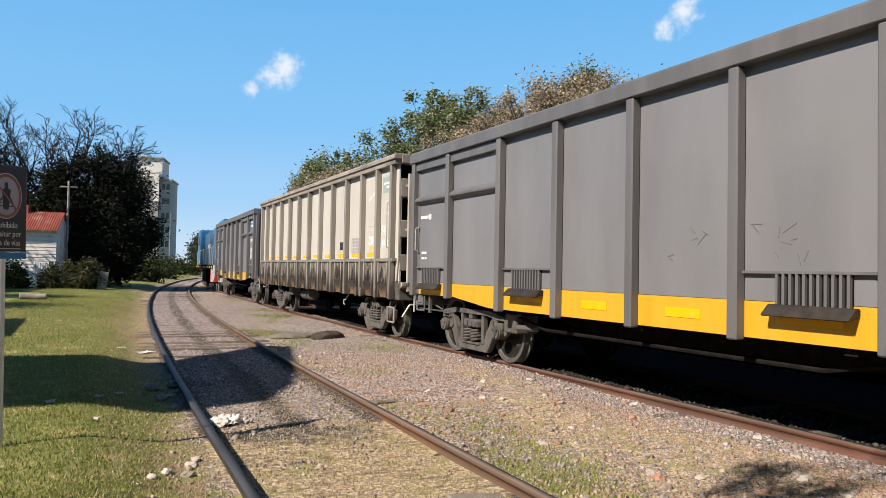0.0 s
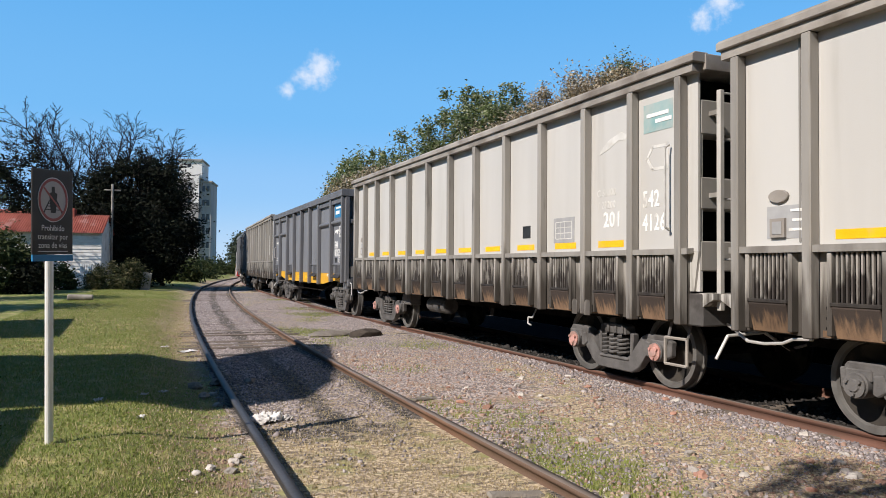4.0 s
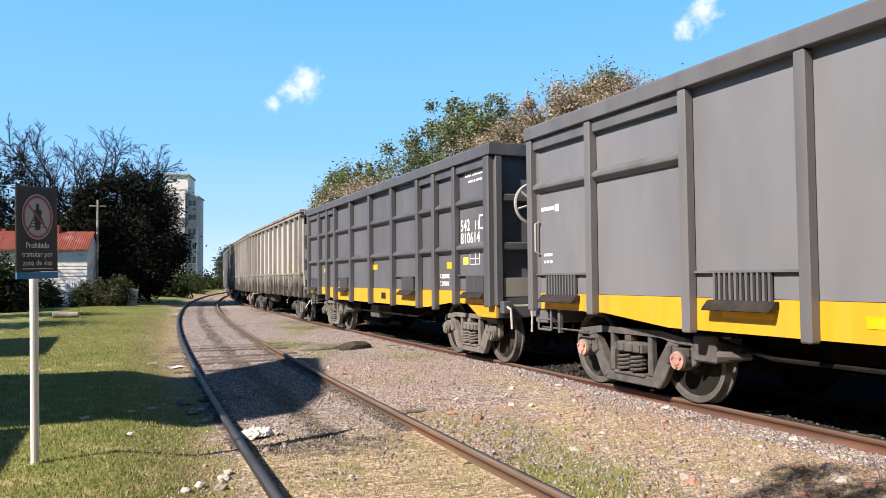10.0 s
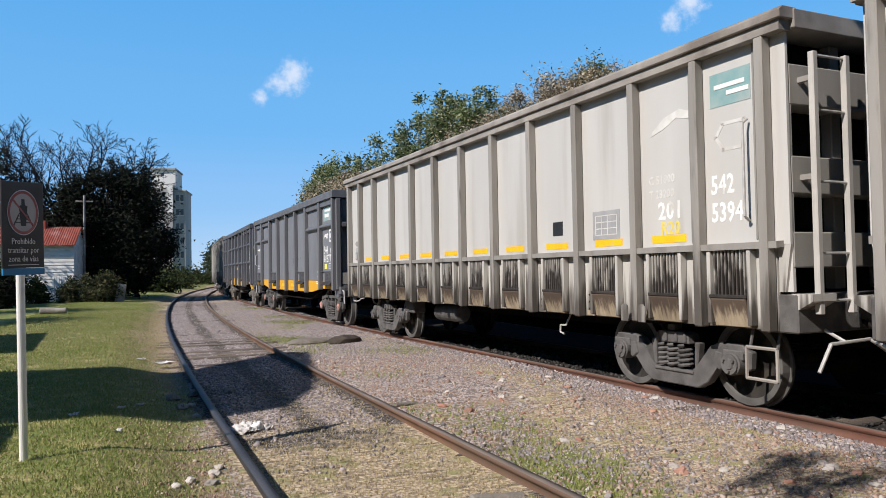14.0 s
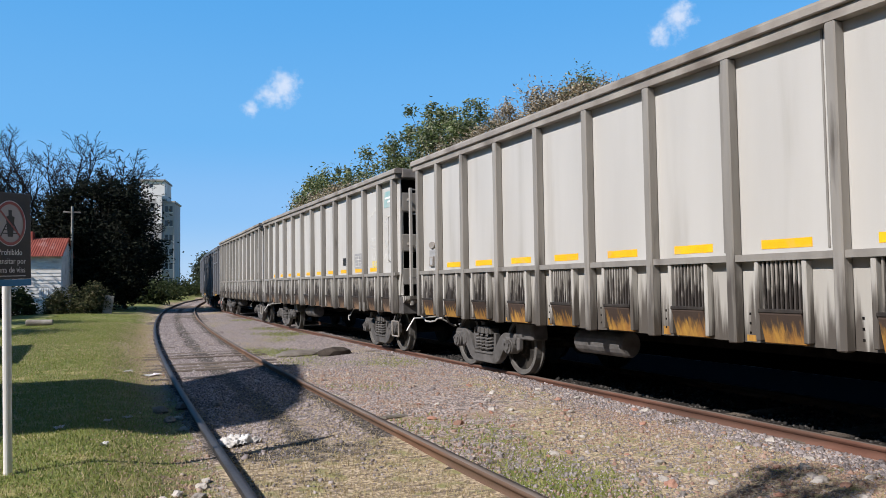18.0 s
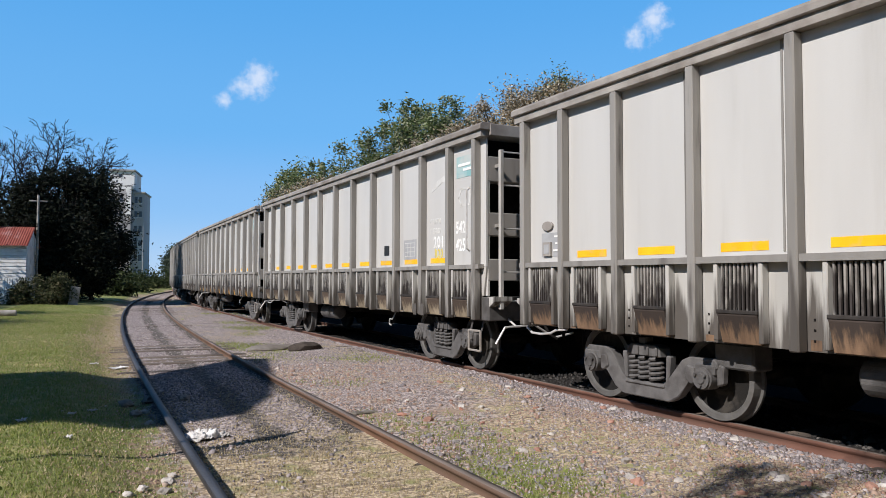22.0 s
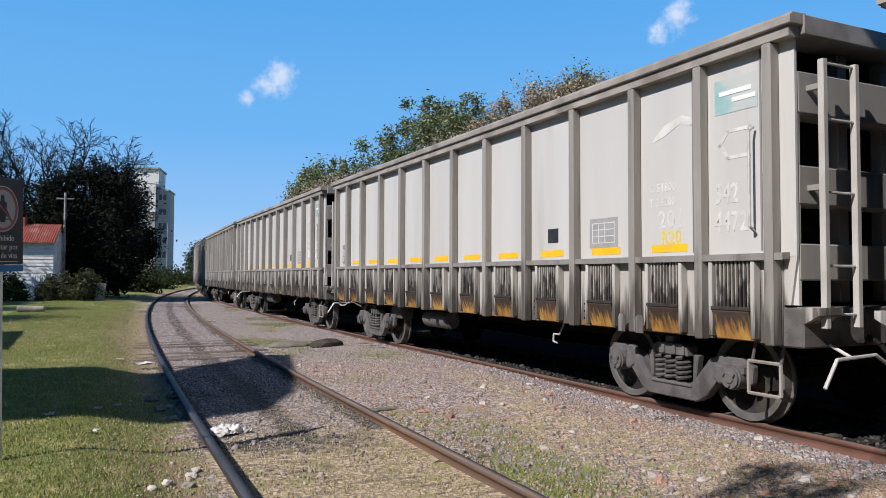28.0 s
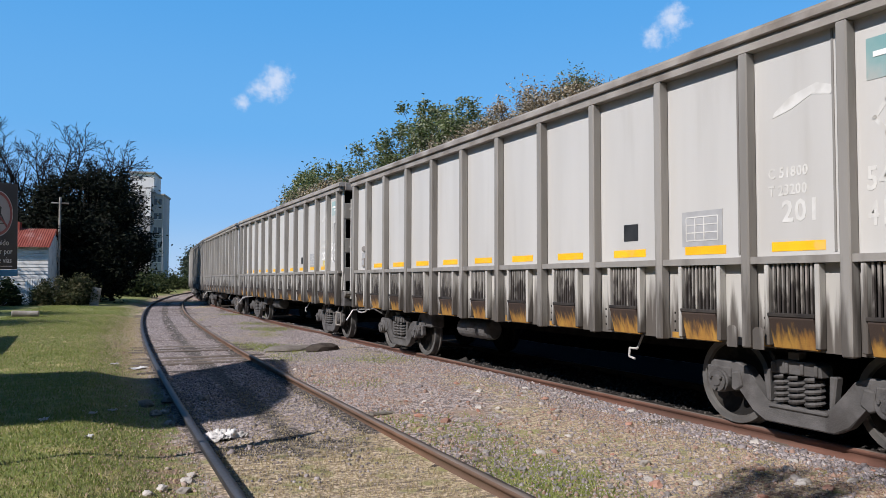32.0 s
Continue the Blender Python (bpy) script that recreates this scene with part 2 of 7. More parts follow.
# near black: the shade of wagon body and axle box, as disc colour
WHEEL_SHADE = surface("dusty_wheel_disc", (0.028, 0.025, 0.022), (0.048, 0.042, 0.035), 5.0, 0.85, 0.0, bump=0.12, stain=(0.012, 0.011, 0.010), stain_amount=0.95, stain_scale=3.5, edge=(0.42, 0.52), vary=0.1)
RED_CAP = surface("faded_red_axle_cap", (0.46, 0.22, 0.18), (0.56, 0.32, 0.28), 12.0, 0.7, bump=0.15, stain=(0.2, 0.17, 0.15), stain_amount=0.6, stain_scale=9)
BRIGHT = surface("galvanised_rod", (0.42, 0.41, 0.39), (0.55, 0.54, 0.52), 10.0, 0.5, 0.2, bump=0.1)
WHITE = surface("white_marking", (0.66, 0.65, 0.62), (0.78, 0.77, 0.74), 9.0, 0.6, bump=0.03, vary=0.04)
FADED = surface("faded_white_marking", (0.72, 0.71, 0.68), (0.84, 0.83, 0.80), 5.0, 0.6, bump=0.03, stain=(0.50, 0.485, 0.45), stain_amount=0.9, stain_scale=4.0, edge=(0.54, 0.7), vary=0.04)
FAINT = surface("faint_worn_marking", (0.54, 0.53, 0.50), (0.64, 0.63, 0.60), 5.0, 0.6, bump=0.03, stain=(0.50, 0.485, 0.45), stain_amount=0.9, stain_scale=4.0, edge=(0.45, 0.62), vary=0.04)
YELLOW_MARK = surface("yellow_marking", (0.62, 0.50, 0.08), (0.70, 0.56, 0.12), 9.0, 0.6, bump=0.03)
BLUE_SIGN = surface("blue_sticker", (0.015, 0.17, 0.36), (0.02, 0.20, 0.42), 4.0, 0.4, bump=0.02, vary=0.04)
TEAL = surface("faded_teal_sticker", (0.20, 0.37, 0.37), (0.33, 0.43, 0.42), 4.0, 0.5, bump=0.02, stain=(0.43, 0.43, 0.40), stain_amount=0.8, stain_scale=2.5, vary=0.15)
PANEL_GREY = surface("grey_data_panel", (0.30, 0.30, 0.30), (0.36, 0.36, 0.36), 6.0, 0.5, bump=0.03)
BLACK_TAG = surface("black_data_square", (0.015, 0.015, 0.015), (0.03, 0.03, 0.03), 6.0, 0.5, bump=0.03)
LOCO_BLUE = surface("blue_locomotive_paint", (0.02, 0.13, 0.29), (0.025, 0.16, 0.34), 1.5, 0.4, bump=0.03, stain=(0.02, 0.03, 0.05), stain_amount=0.5, vary=0.05)
LOCO_GLASS = surface("dark_cab_glass", (0.01, 0.012, 0.015), (0.015, 0.018, 0.02), 3.0, 0.12, bump=0.0)
RED = surface("red_paint", (0.45, 0.025, 0.02), (0.52, 0.04, 0.03), 5.0, 0.5, bump=0.03)
RAIL_TOP = surface("worn_rail_head", (0.125, 0.10, 0.085), (0.19, 0.158, 0.135), 12.0, 0.75, 0.1, bump=0.05, stretch=(1, 0.1, 1))
RAIL_TOP_DARK = surface("dark_polished_rail_head", (0.045, 0.045, 0.05), (0.075, 0.075, 0.082), 12.0, 0.6, 0.2, bump=0.05, stretch=(1, 0.1, 1))
RAIL_DARK = surface("dark_oily_rail", (0.03, 0.029, 0.032), (0.055, 0.052, 0.055), 8.0, 0.6, 0.3, bump=0.15, stretch=(1, 0.2, 1))
RAIL_RUST = surface("brown_rusted_rail", (0.119, 0.067, 0.043), (0.172, 0.102, 0.066), 6.0, 0.75, 0.0, bump=0.25, stain=(0.10, 0.07, 0.052), stain_amount=0.7, stain_scale=3.0, stretch=(1, 0.3, 1))
RAIL_RED = surface("red_rusted_rail", (0.14, 0.068, 0.048), (0.205, 0.108, 0.078), 6.0, 0.75, 0.1, bump=0.25, stain=(0.10, 0.06, 0.045), stain_amount=0.7, stain_scale=3.0, stretch=(1, 0.3, 1))
SLEEPER = surface("weathered_sleeper_wood", (0.12, 0.095, 0.075), (0.20, 0.165, 0.135), 5.0, 0.9, bump=0.5, stain=(0.05, 0.042, 0.038), stain_amount=0.8, stain_scale=4.0, stretch=(0.15, 1, 1))
STONE = surface("grey_ballast_stone", (0.155, 0.145, 0.145), (0.34, 0.315, 0.30), 9.0, 0.9, bump=0.3)
ROCK = surface("pale_weathered_rock", (0.22, 0.20, 0.17), (0.34, 0.31, 0.27), 5.0, 0.9, bump=0.5, stain=(0.12, 0.10, 0.085), stain_amount=0.7)
RUBBLE = surface("pale_rubble", (0.33, 0.30, 0.27), (0.52, 0.48, 0.44), 9.0, 0.9, bump=0.3, vary=0.2)
BRICKBIT = surface("broken_red_brick", (0.28, 0.14, 0.10), (0.40, 0.24, 0.18), 9.0, 0.9, bump=0.4, vary=0.25)
CLOTH = surface("crumpled_white_rag", (0.60, 0.58, 0.56), (0.78, 0.77, 0.75), 8.0, 0.9, bump=0.3, stain=(0.25, 0.23, 0.21), stain_amount=0.5, stain_scale=5.0)
POST = surface("white_post_paint", (0.74, 0.73, 0.70), (0.82, 0.81, 0.78), 6.0, 0.45, bump=0.05, stain=(0.42, 0.38, 0.32), stain_amount=0.4, stain_scale=4, stretch=V, edge=(0.58, 0.8))
BOARD = surface("charcoal_sign_sheet", (0.030, 0.027, 0.027), (0.045, 0.040, 0.038), 3.0, 0.5, bump=0.02, vary=0.03)
DISC = surface("sign_disc_grey", (0.36, 0.32, 0.318), (0.42, 0.38, 0.375), 4.0, 0.5, bump=0.02)
SIGN_RED = surface("dull_red_ring", (0.30, 0.075, 0.07), (0.36, 0.11, 0.10), 4.0, 0.5, bump=0.02)
SIGN_WHITE = surface("sign_white", (0.68, 0.66, 0.66), (0.76, 0.74, 0.74), 4.0, 0.5, bump=0.02)
SIGN_BLUE = surface("sign_blue_strip", (0.02, 0.17, 0.36), (0.025, 0.19, 0.40), 4.0, 0.5, bump=0.02)
WALL_WHITE = surface("whitewashed_wall", (0.60, 0.575, 0.535), (0.74, 0.72, 0.68), 2.5, 0.85, bump=0.3, stain=(0.34, 0.31, 0.28), stain_amount=0.7, stain_scale=1.6, edge=(0.5, 0.75), vary=0.04)
ROOF_RUST = surface("rusty_corrugated_iron", (0.235, 0.058, 0.04), (0.33, 0.10, 0.07), 2.0, 0.7, 0.1, bump=0.1, stain=(0.50, 0.36, 0.32), stain_amount=0.7, stain_scale=1.6, stretch=(1, 0.25, 1), edge=(0.54, 0.75))
CONCRETE = surface("pale_concrete_wall", (0.30, 0.29, 0.285), (0.40, 0.385, 0.375), 0.25, 0.9, bump=0.1, stain=(0.22, 0.21, 0.205), stain_amount=0.6, stain_scale=0.12, stretch=(1, 1, 0.3))
PALE_CONCRETE = surface("white_parapet_wall", (0.55, 0.53, 0.51), (0.64, 0.62, 0.60), 0.4, 0.9, bump=0.1, stain=(0.40, 0.38, 0.36), stain_amount=0.4, stain_scale=0.3)
WINDOW_DARK = surface("dark_window_pane", (0.035, 0.04, 0.05), (0.055, 0.06, 0.07), 1.0, 0.2, bump=0.0)
TRUNK = surface("dark_bark", (0.045, 0.036, 0.03), (0.085, 0.07, 0.058), 6.0, 0.95, bump=0.6, stretch=V)
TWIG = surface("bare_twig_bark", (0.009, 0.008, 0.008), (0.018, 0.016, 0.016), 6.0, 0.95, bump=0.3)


def leafy(name, a, b, c, through_light=0.25):
    """Leaves: the colour changes from leaf to leaf, and some light passes."""
    m = bpy.data.materials.new(name)
    m.use_nodes = True
    t = m.node_tree
    p = t.nodes["Principled BSDF"]
    g = t.nodes.new("ShaderNodeNewGeometry")
    ramp = t.nodes.new("ShaderNodeValToRGB")
    ramp.color_ramp.elements[0].color, ramp.color_ramp.elements[1].color = (*a, 1), (*c, 1)
    ramp.color_ramp.elements.new(0.55).color = (*b, 1)
    t.links.new(g.outputs["Random Per Island"], ramp.inputs[0])
    t.links.new(ramp.outputs[0], p.inputs["Base Color"])
    p.inputs["Roughness"].default_value = 0.75
    p.inputs["Specular IOR Level"].default_value = 0.15
    glow = t.nodes.new("ShaderNodeBsdfTranslucent")
    t.links.new(ramp.outputs[0], glow.inputs["Color"])
    mix = t.nodes.new("ShaderNodeMixShader")
    mix.inputs[0].default_value = through_light
    t.links.new(p.outputs[0], mix.inputs[1])
    t.links.new(glow.outputs[0], mix.inputs[2])
    t.links.new(mix.outputs[0], t.nodes["Material Output"].inputs["Surface"])
    return m


LEAF_GREEN = leafy("green_leaves", (0.055, 0.08, 0.022), (0.14, 0.17, 0.065), (0.36, 0.36, 0.23))
# darker than dark green leaves: the crown's shade is put into the colour
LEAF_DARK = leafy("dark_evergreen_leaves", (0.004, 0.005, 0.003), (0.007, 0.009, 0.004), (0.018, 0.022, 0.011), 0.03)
LEAF_DRY = leafy("dry_brown_leaves", (0.17, 0.125, 0.07), (0.35, 0.275, 0.17), (0.62, 0.55, 0.44))
LEAF_FAR = leafy("far_tree_leaves", (0.03, 0.042, 0.028), (0.045, 0.06, 0.038), (0.07, 0.08, 0.055))
LEAF_HEDGE = leafy("hedge_leaves", (0.02, 0.03, 0.011), (0.04, 0.056, 0.02), (0.085, 0.095, 0.04))
LEAF_IVY = leafy("ivy_leaves", (0.03, 0.035, 0.015), (0.075, 0.085, 0.035), (0.20, 0.17, 0.10))
BLADE_GREEN = leafy("lawn_blades", (0.165, 0.21, 0.048), (0.25, 0.285, 0.08), (0.37, 0.35, 0.15), 0.35)
BLADE_STRAW = leafy("straw_blades", (0.38, 0.31, 0.185), (0.50, 0.415, 0.26), (0.43, 0.365, 0.205), 0.35)


def pebbly(name, a, b, c):
    """Loose stones whose tone changes from stone to stone."""
    m = bpy.data.materials.new(name)
    m.use_nodes = True
    t = m.node_tree
    p = t.nodes["Principled BSDF"]
    g = t.nodes.new("ShaderNodeNewGeometry")
    ramp = t.nodes.new("ShaderNodeValToRGB")
    ramp.color_ramp.elements[0].color, ramp.color_ramp.elements[1].color = (*a, 1), (*c, 1)
    ramp.color_ramp.elements.new(0.7).color = (*b, 1)
    t.links.new(g.outputs["Random Per Island"], ramp.inputs[0])
    t.links.new(ramp.outputs[0], p.inputs["Base Color"])
    p.inputs["Roughness"].default_value = 0.9
    return m


PEBBLES = pebbly("mixed_grey_gravel", (0.165, 0.144, 0.143), (0.28, 0.244, 0.242), (0.44, 0.392, 0.382))
# stones below the wagons, coloured near black for the shade there
SHADE_PEBBLES = pebbly("oily_black_ballast", (0.012, 0.011, 0.010), (0.028, 0.025, 0.023), (0.10, 0.09, 0.08))
RED_PEBBLES = pebbly("brick_and_stone_crumbs", (0.27, 0.165, 0.125), (0.36, 0.26, 0.20), (0.48, 0.42, 0.365))


def ground_material():
    """Grass, straw, gravel and brick dust, laid by the sheet's own cover layers."""
    m = bpy.data.materials.new("lineside_ground")
    m.use_nodes = True
    t = m.node_tree
    p = t.nodes["Principled BSDF"]
    p.inputs["Roughness"].default_value = 0.95
    p.inputs["Specular IOR Level"].default_value = 0.15
    co = t.nodes.new("ShaderNodeTexCoord")

    def noise_at(s, detail=6):
        n = t.nodes.new("ShaderNodeTexNoise")
        n.inputs["Scale"].default_value, n.inputs["Detail"].default_value = s, detail
        t.links.new(co.outputs["Object"], n.inputs["Vector"])
        return n.outputs["Fac"]

    def steps(value, low, high):
        r = t.nodes.new("ShaderNodeMapRange")
        r.interpolation_type = "SMOOTHSTEP"
        r.inputs["From Min"].default_value, r.inputs["From Max"].default_value = low, high
        t.links.new(value, r.inputs["Value"])
        return r.outputs[0]

    def blend(factor, first, second):
        x = t.nodes.new("ShaderNodeMix")
        x.data_type = "RGBA"
        t.links.new(factor, x.inputs["Factor"])
        for key, value in (("A", first), ("B", second)):
            if isinstance(value, tuple):
                x.inputs[key].default_value = (*value, 1)
            else:
                t.links.new(value, x.inputs[key])
        return x.outputs["Result"]

    def streaks(across, along, s):
        """Noise drawn out across the track, as of buried sleepers and trodden grass."""
        place = t.nodes.new("ShaderNodeMapping")
        place.inputs["Scale"].default_value = (across, along, 1)
        t.links.new(co.outputs["Object"], place.inputs["Vector"])
        n = t.nodes.new("ShaderNodeTexNoise")
        n.inputs["Scale"].default_value, n.inputs["Detail"].default_value = s, 6
        t.links.new(place.outputs[0], n.inputs["Vector"])
        return n.outputs["Fac"]

    def cover(layer, edge_noise):
        at = t.nodes.new("ShaderNodeAttribute")
        at.attribute_name = layer
        s = t.nodes.new("ShaderNodeMath")
        s.operation = "ADD"
        t.links.new(at.outputs["Fac"], s.inputs[0])
        t.links.new(edge_noise, s.inputs[1])
        return steps(s.outputs[0], 0.85, 1.15)

    fine, mid, big = noise_at(27), noise_at(7), noise_at(1.6)
    soil = blend(steps(mid, 0.35, 0.65), (0.28, 0.195, 0.15), (0.41, 0.30, 0.23))
    gravel = blend(steps(fine, 0.40, 0.60), (0.15, 0.127, 0.12), (0.51, 0.435, 0.405))
    gravel = blend(steps(noise_at(9, 5), 0.52, 0.68), gravel, (0.155, 0.13, 0.125))
    gravel = blend(steps(noise_at(4.2, 5), 0.56, 0.70), gravel, (0.40, 0.345, 0.325))
    gravel = blend(steps(big, 0.5, 0.75), gravel, (0.33, 0.25, 0.18))
    straw = blend(steps(fine, 0.38, 0.62), (0.27, 0.21, 0.145), (0.58, 0.475, 0.33))
    straw = blend(steps(streaks(1.3, 7.0, 2.2), 0.54, 0.66), straw, (0.17, 0.135, 0.11))
    straw = blend(steps(noise_at(4.0), 0.5, 0.68), straw, (0.29, 0.28, 0.125))
    straw = blend(steps(noise_at(11.0), 0.56, 0.72), straw, (0.22, 0.175, 0.13))
    grass = blend(steps(mid, 0.35, 0.7), (0.15, 0.19, 0.048), (0.31, 0.315, 0.12))
    grass = blend(steps(noise_at(55, 4), 0.44, 0.6), (0.15, 0.172, 0.05), grass)
    grass = blend(steps(noise_at(2.3, 4), 0.5, 0.7), grass, (0.38, 0.335, 0.15))
    brick = blend(steps(fine, 0.42, 0.6), (0.24, 0.135, 0.095), (0.50, 0.36, 0.28))
    oily = blend(steps(fine, 0.42, 0.62), (0.05, 0.044, 0.04), (0.20, 0.175, 0.155))
    colour = blend(cover("gravel", mid), soil, gravel)
    colour = blend(cover("brick", mid), colour, brick)
    colour = blend(cover("straw", mid), colour, straw)
    colour = blend(cover("oily", mid), colour, oily)
    colour = blend(cover("grass", mid), colour, grass)
    # ground under the train: its shade is put into the colour
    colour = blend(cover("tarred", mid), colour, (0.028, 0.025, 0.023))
    t.links.new(colour, p.inputs["Base Color"])
    bp = t.nodes.new("ShaderNodeBump")
    bp.inputs["Strength"].default_value, bp.inputs["Distance"].default_value = 0.7, 0.03
    t.links.new(fine, bp.inputs["Height"])
    t.links.new(bp.outputs[0], p.inputs["Normal"])
    return m


GROUND = ground_material()

# ---- building helpers ----


def mesh_object(name, verts, faces, material, parent=None, smooth=False):
    """A mesh from arrays of corners and of equal-sided faces."""
    verts, faces = np.asarray(verts, np.float32), np.asarray(faces, np.int32)
    me = bpy.data.meshes.new(name)
    me.vertices.add(len(verts))
    me.vertices.foreach_set("co", verts.ravel())
    n, k = faces.shape
    me.loops.add(n * k)
    me.loops.foreach_set("vertex_index", faces.ravel())
    me.polygons.add(n)
    me.polygons.foreach_set("loop_start", np.arange(n, dtype=np.int32) * k)
    if smooth:
        me.polygons.foreach_set("use_smooth", np.ones(n, bool))
    me.update(calc_edges=True)
    me.materials.append(material)
    ob = new(name, me)
    ob.parent = parent
    return ob


def part(name, bm, material, parent, label="", bevel=0.0, smooth=False):
    """Links a bmesh as one mesh object under a thing or under a part."""
    if bevel:
        bmesh.ops.bevel(bm, geom=bm.edges[:], offset=bevel, segments=1, affect="EDGES", clamp_overlap=True)
    bmesh.ops.recalc_face_normals(bm, faces=bm.faces[:])
    me = bpy.data.meshes.new(name)
    bm.to_mesh(me)
    bm.free()
    if smooth:
        me.polygons.foreach_set("use_smooth", np.ones(len(me.polygons), bool))
    me.materials.append(material)
    ob = new(name, me)
    ob.parent = parent
    if label:
        ob["label"] = label
    return ob


def again(ob, parent, x=0.0, y=0.0, z=0.0, rx=0, ry=0, rz=0):
    """The same piece once more, on the same mesh, with its own sub-parts."""
    o = new(ob.name.split(".")[0], ob.data)
    o.parent = parent
    o.matrix_basis = pose(x, y, z, rx, ry, rz)
    if "label" in ob:
        o["label"] = ob["label"]
    for child in ob.children:
        c = new(child.name.split(".")[0], child.data)
        c.parent = o
        c.matrix_basis = child.matrix_basis
        if "label" in child:
            c["label"] = child["label"]
    return o


def box(bm, x0, x1, y0, y1, z0, z1):
    v = [bm.verts.new((x, y, z)) for z in (z0, z1) for x, y in ((x0, y0), (x1, y0), (x1, y1), (x0, y1))]
    for f in ((0, 3, 2, 1), (4, 5, 6, 7), (0, 1, 5, 4), (1, 2, 6, 5), (2, 3, 7, 6), (3, 0, 4, 7)):
        bm.faces.new([v[i] for i in f])
    return bm


def prism(bm, outline, x0, x1):
    """An outline of (y, z) drawn out along x."""
    a = [bm.verts.new((x0, y, z)) for y, z in outline]
    b = [bm.verts.new((x1, y, z)) for y, z in outline]
    n = len(outline)
    bm.faces.new(a[::-1])
    bm.faces.new(b)
    for i in range(n):
        bm.faces.new((a[i], a[(i + 1) % n], b[(i + 1) % n], b[i]))
    return bm


def slab(bm, outline, y0, y1):
    """An outline of (x, z) drawn out along y."""
    a = [bm.verts.new((x, y0, z)) for x, z in outline]
    b = [bm.verts.new((x, y1, z)) for x, z in outline]
    n = len(outline)
    bm.faces.new(a)
    bm.faces.new(b[::-1])
    for i in range(n):
        bm.faces.new((a[(i + 1) % n], a[i], b[i], b[(i + 1) % n]))
    return bm


def rod(bm, a, b, r, sides=8, r2=None):
    """A round bar from a to b."""
    a, b = Vector(a), Vector(b)
    way = (b - a).normalized()
    u = way.orthogonal().normalized()
    w = way.cross(u)
    rings = []
    for c, rr in ((a, r), (b, r if r2 is None else r2)):
        rings.append([bm.verts.new(c + rr * (math.cos(q) * u + math.sin(q) * w)) for q in (2 * math.pi * i / sides for i in range(sides))])
    for i in range(sides):
        bm.faces.new((rings[0][i], rings[0][(i + 1) % sides], rings[1][(i + 1) % sides], rings[1][i]))
    bm.faces.new(rings[0][::-1])
    bm.faces.new(rings[1])
    return bm


def lathe(bm, profile, sides=32):
    """A profile of (x, radius) turned round the x axis; closed from the first point to the last."""
    rings = []
    for x, r in profile:
        rings.append([bm.verts.new((x, r * math.cos(q), r * math.sin(q))) for q in (2 * math.pi * i / sides for i in range(sides))])
    n = len(profile)
    for k in range(n):
        p, q = rings[k], rings[(k + 1) % n]
        for i in range(sides):
            bm.faces.new((p[i], p[(i + 1) % sides], q[(i + 1) % sides], q[i]))
    return bm


def empty(name, label="", category="", group=""):
    ob = new(name)
    return tagged(ob, label, category, group)


def writing(text, size, material, parent, y, z, x, name="lettering", wide=1.0):
    """Letters on a side that faces -x, as a flat mesh that stands a little proud; y is their front end."""
    cu = bpy.data.curves.new(name, "FONT")
    cu.body, cu.size, cu.extrude, cu.resolution_u = text, size, 0.002, 2
    cu.space_character, cu.offset = 1.08, size * 0.022
    tmp = bpy.data.objects.new(name, cu)
    scene.collection.objects.link(tmp)
    me = bpy.data.meshes.new_from_object(tmp.evaluated_get(bpy.context.evaluated_depsgraph_get()))
    bpy.data.objects.remove(tmp)
    me.materials.append(material)
    ob = new(name, me)
    ob.parent = parent
    ob.matrix_basis = pose(x, y, z, 90, 0, -90) @ Matrix.Diagonal((wide, 1, 1, 1))
    return ob


def stroke(bm, x, a, b, wide):
    """A flat painted stroke between two (y, z) points on the near side."""
    d = Vector((b[0] - a[0], b[1] - a[1])).normalized() * wide / 2
    n = Vector((-d.y, d.x))
    prism(bm, [(a[0] - d.x + n.x, a[1] - d.y + n.y), (b[0] + d.x + n.x, b[1] + d.y + n.y), (b[0] + d.x - n.x, b[1] + d.y - n.y), (a[0] - d.x - n.x, a[1] - d.y - n.y)], x - 0.003, x + 0.001)


def patch(name, parent, material, x, y0, y1, z0, z1, proud=0.004, label=""):
    """A thin plate on the near side, its front face at -x."""
    return part(name, box(bmesh.new(), x - proud, x + 0.001, y0, y1, z0, z1), material, parent, label)


# ---- the lines of the two tracks ----
RAIL_GAP = 1.745
SIDING_X, SIDING_R = 1.83, 385.0
MAIN_X, MAIN_R, MAIN_FROM = 6.97, 410.0, 18.0


def bend(s, x, r, start):
    """Place and heading (radians, to the right) at s metres along a track."""
    if s <= start:
        return x, s, 0.0
    a = (s - start) / r
    return x + r * (1 - math.cos(a)), start + r * math.sin(a), a


def siding(s):
    return bend(s, SIDING_X, SIDING_R, 0.0)


def main_line(s):
    return bend(s, MAIN_X, MAIN_R, MAIN_FROM)


# ---- ground ----
GROUND_Z = -0.10


def lawn_rise(x, y):
    """The lawn climbs a little towards the shed, and the beds lie slightly proud."""
    left = np.clip((0.4 + y * y / 770 - x) / 3.0, 0, 1)
    bank = np.clip((0.72 + y * y / 770 - x) / 0.9, 0, 1)
    rise = left * np.clip((y - 8) / 34, 0, 1) * 0.15 + 0.15 * bank * bank * (3 - 2 * bank)
    return GROUND_Z + rise


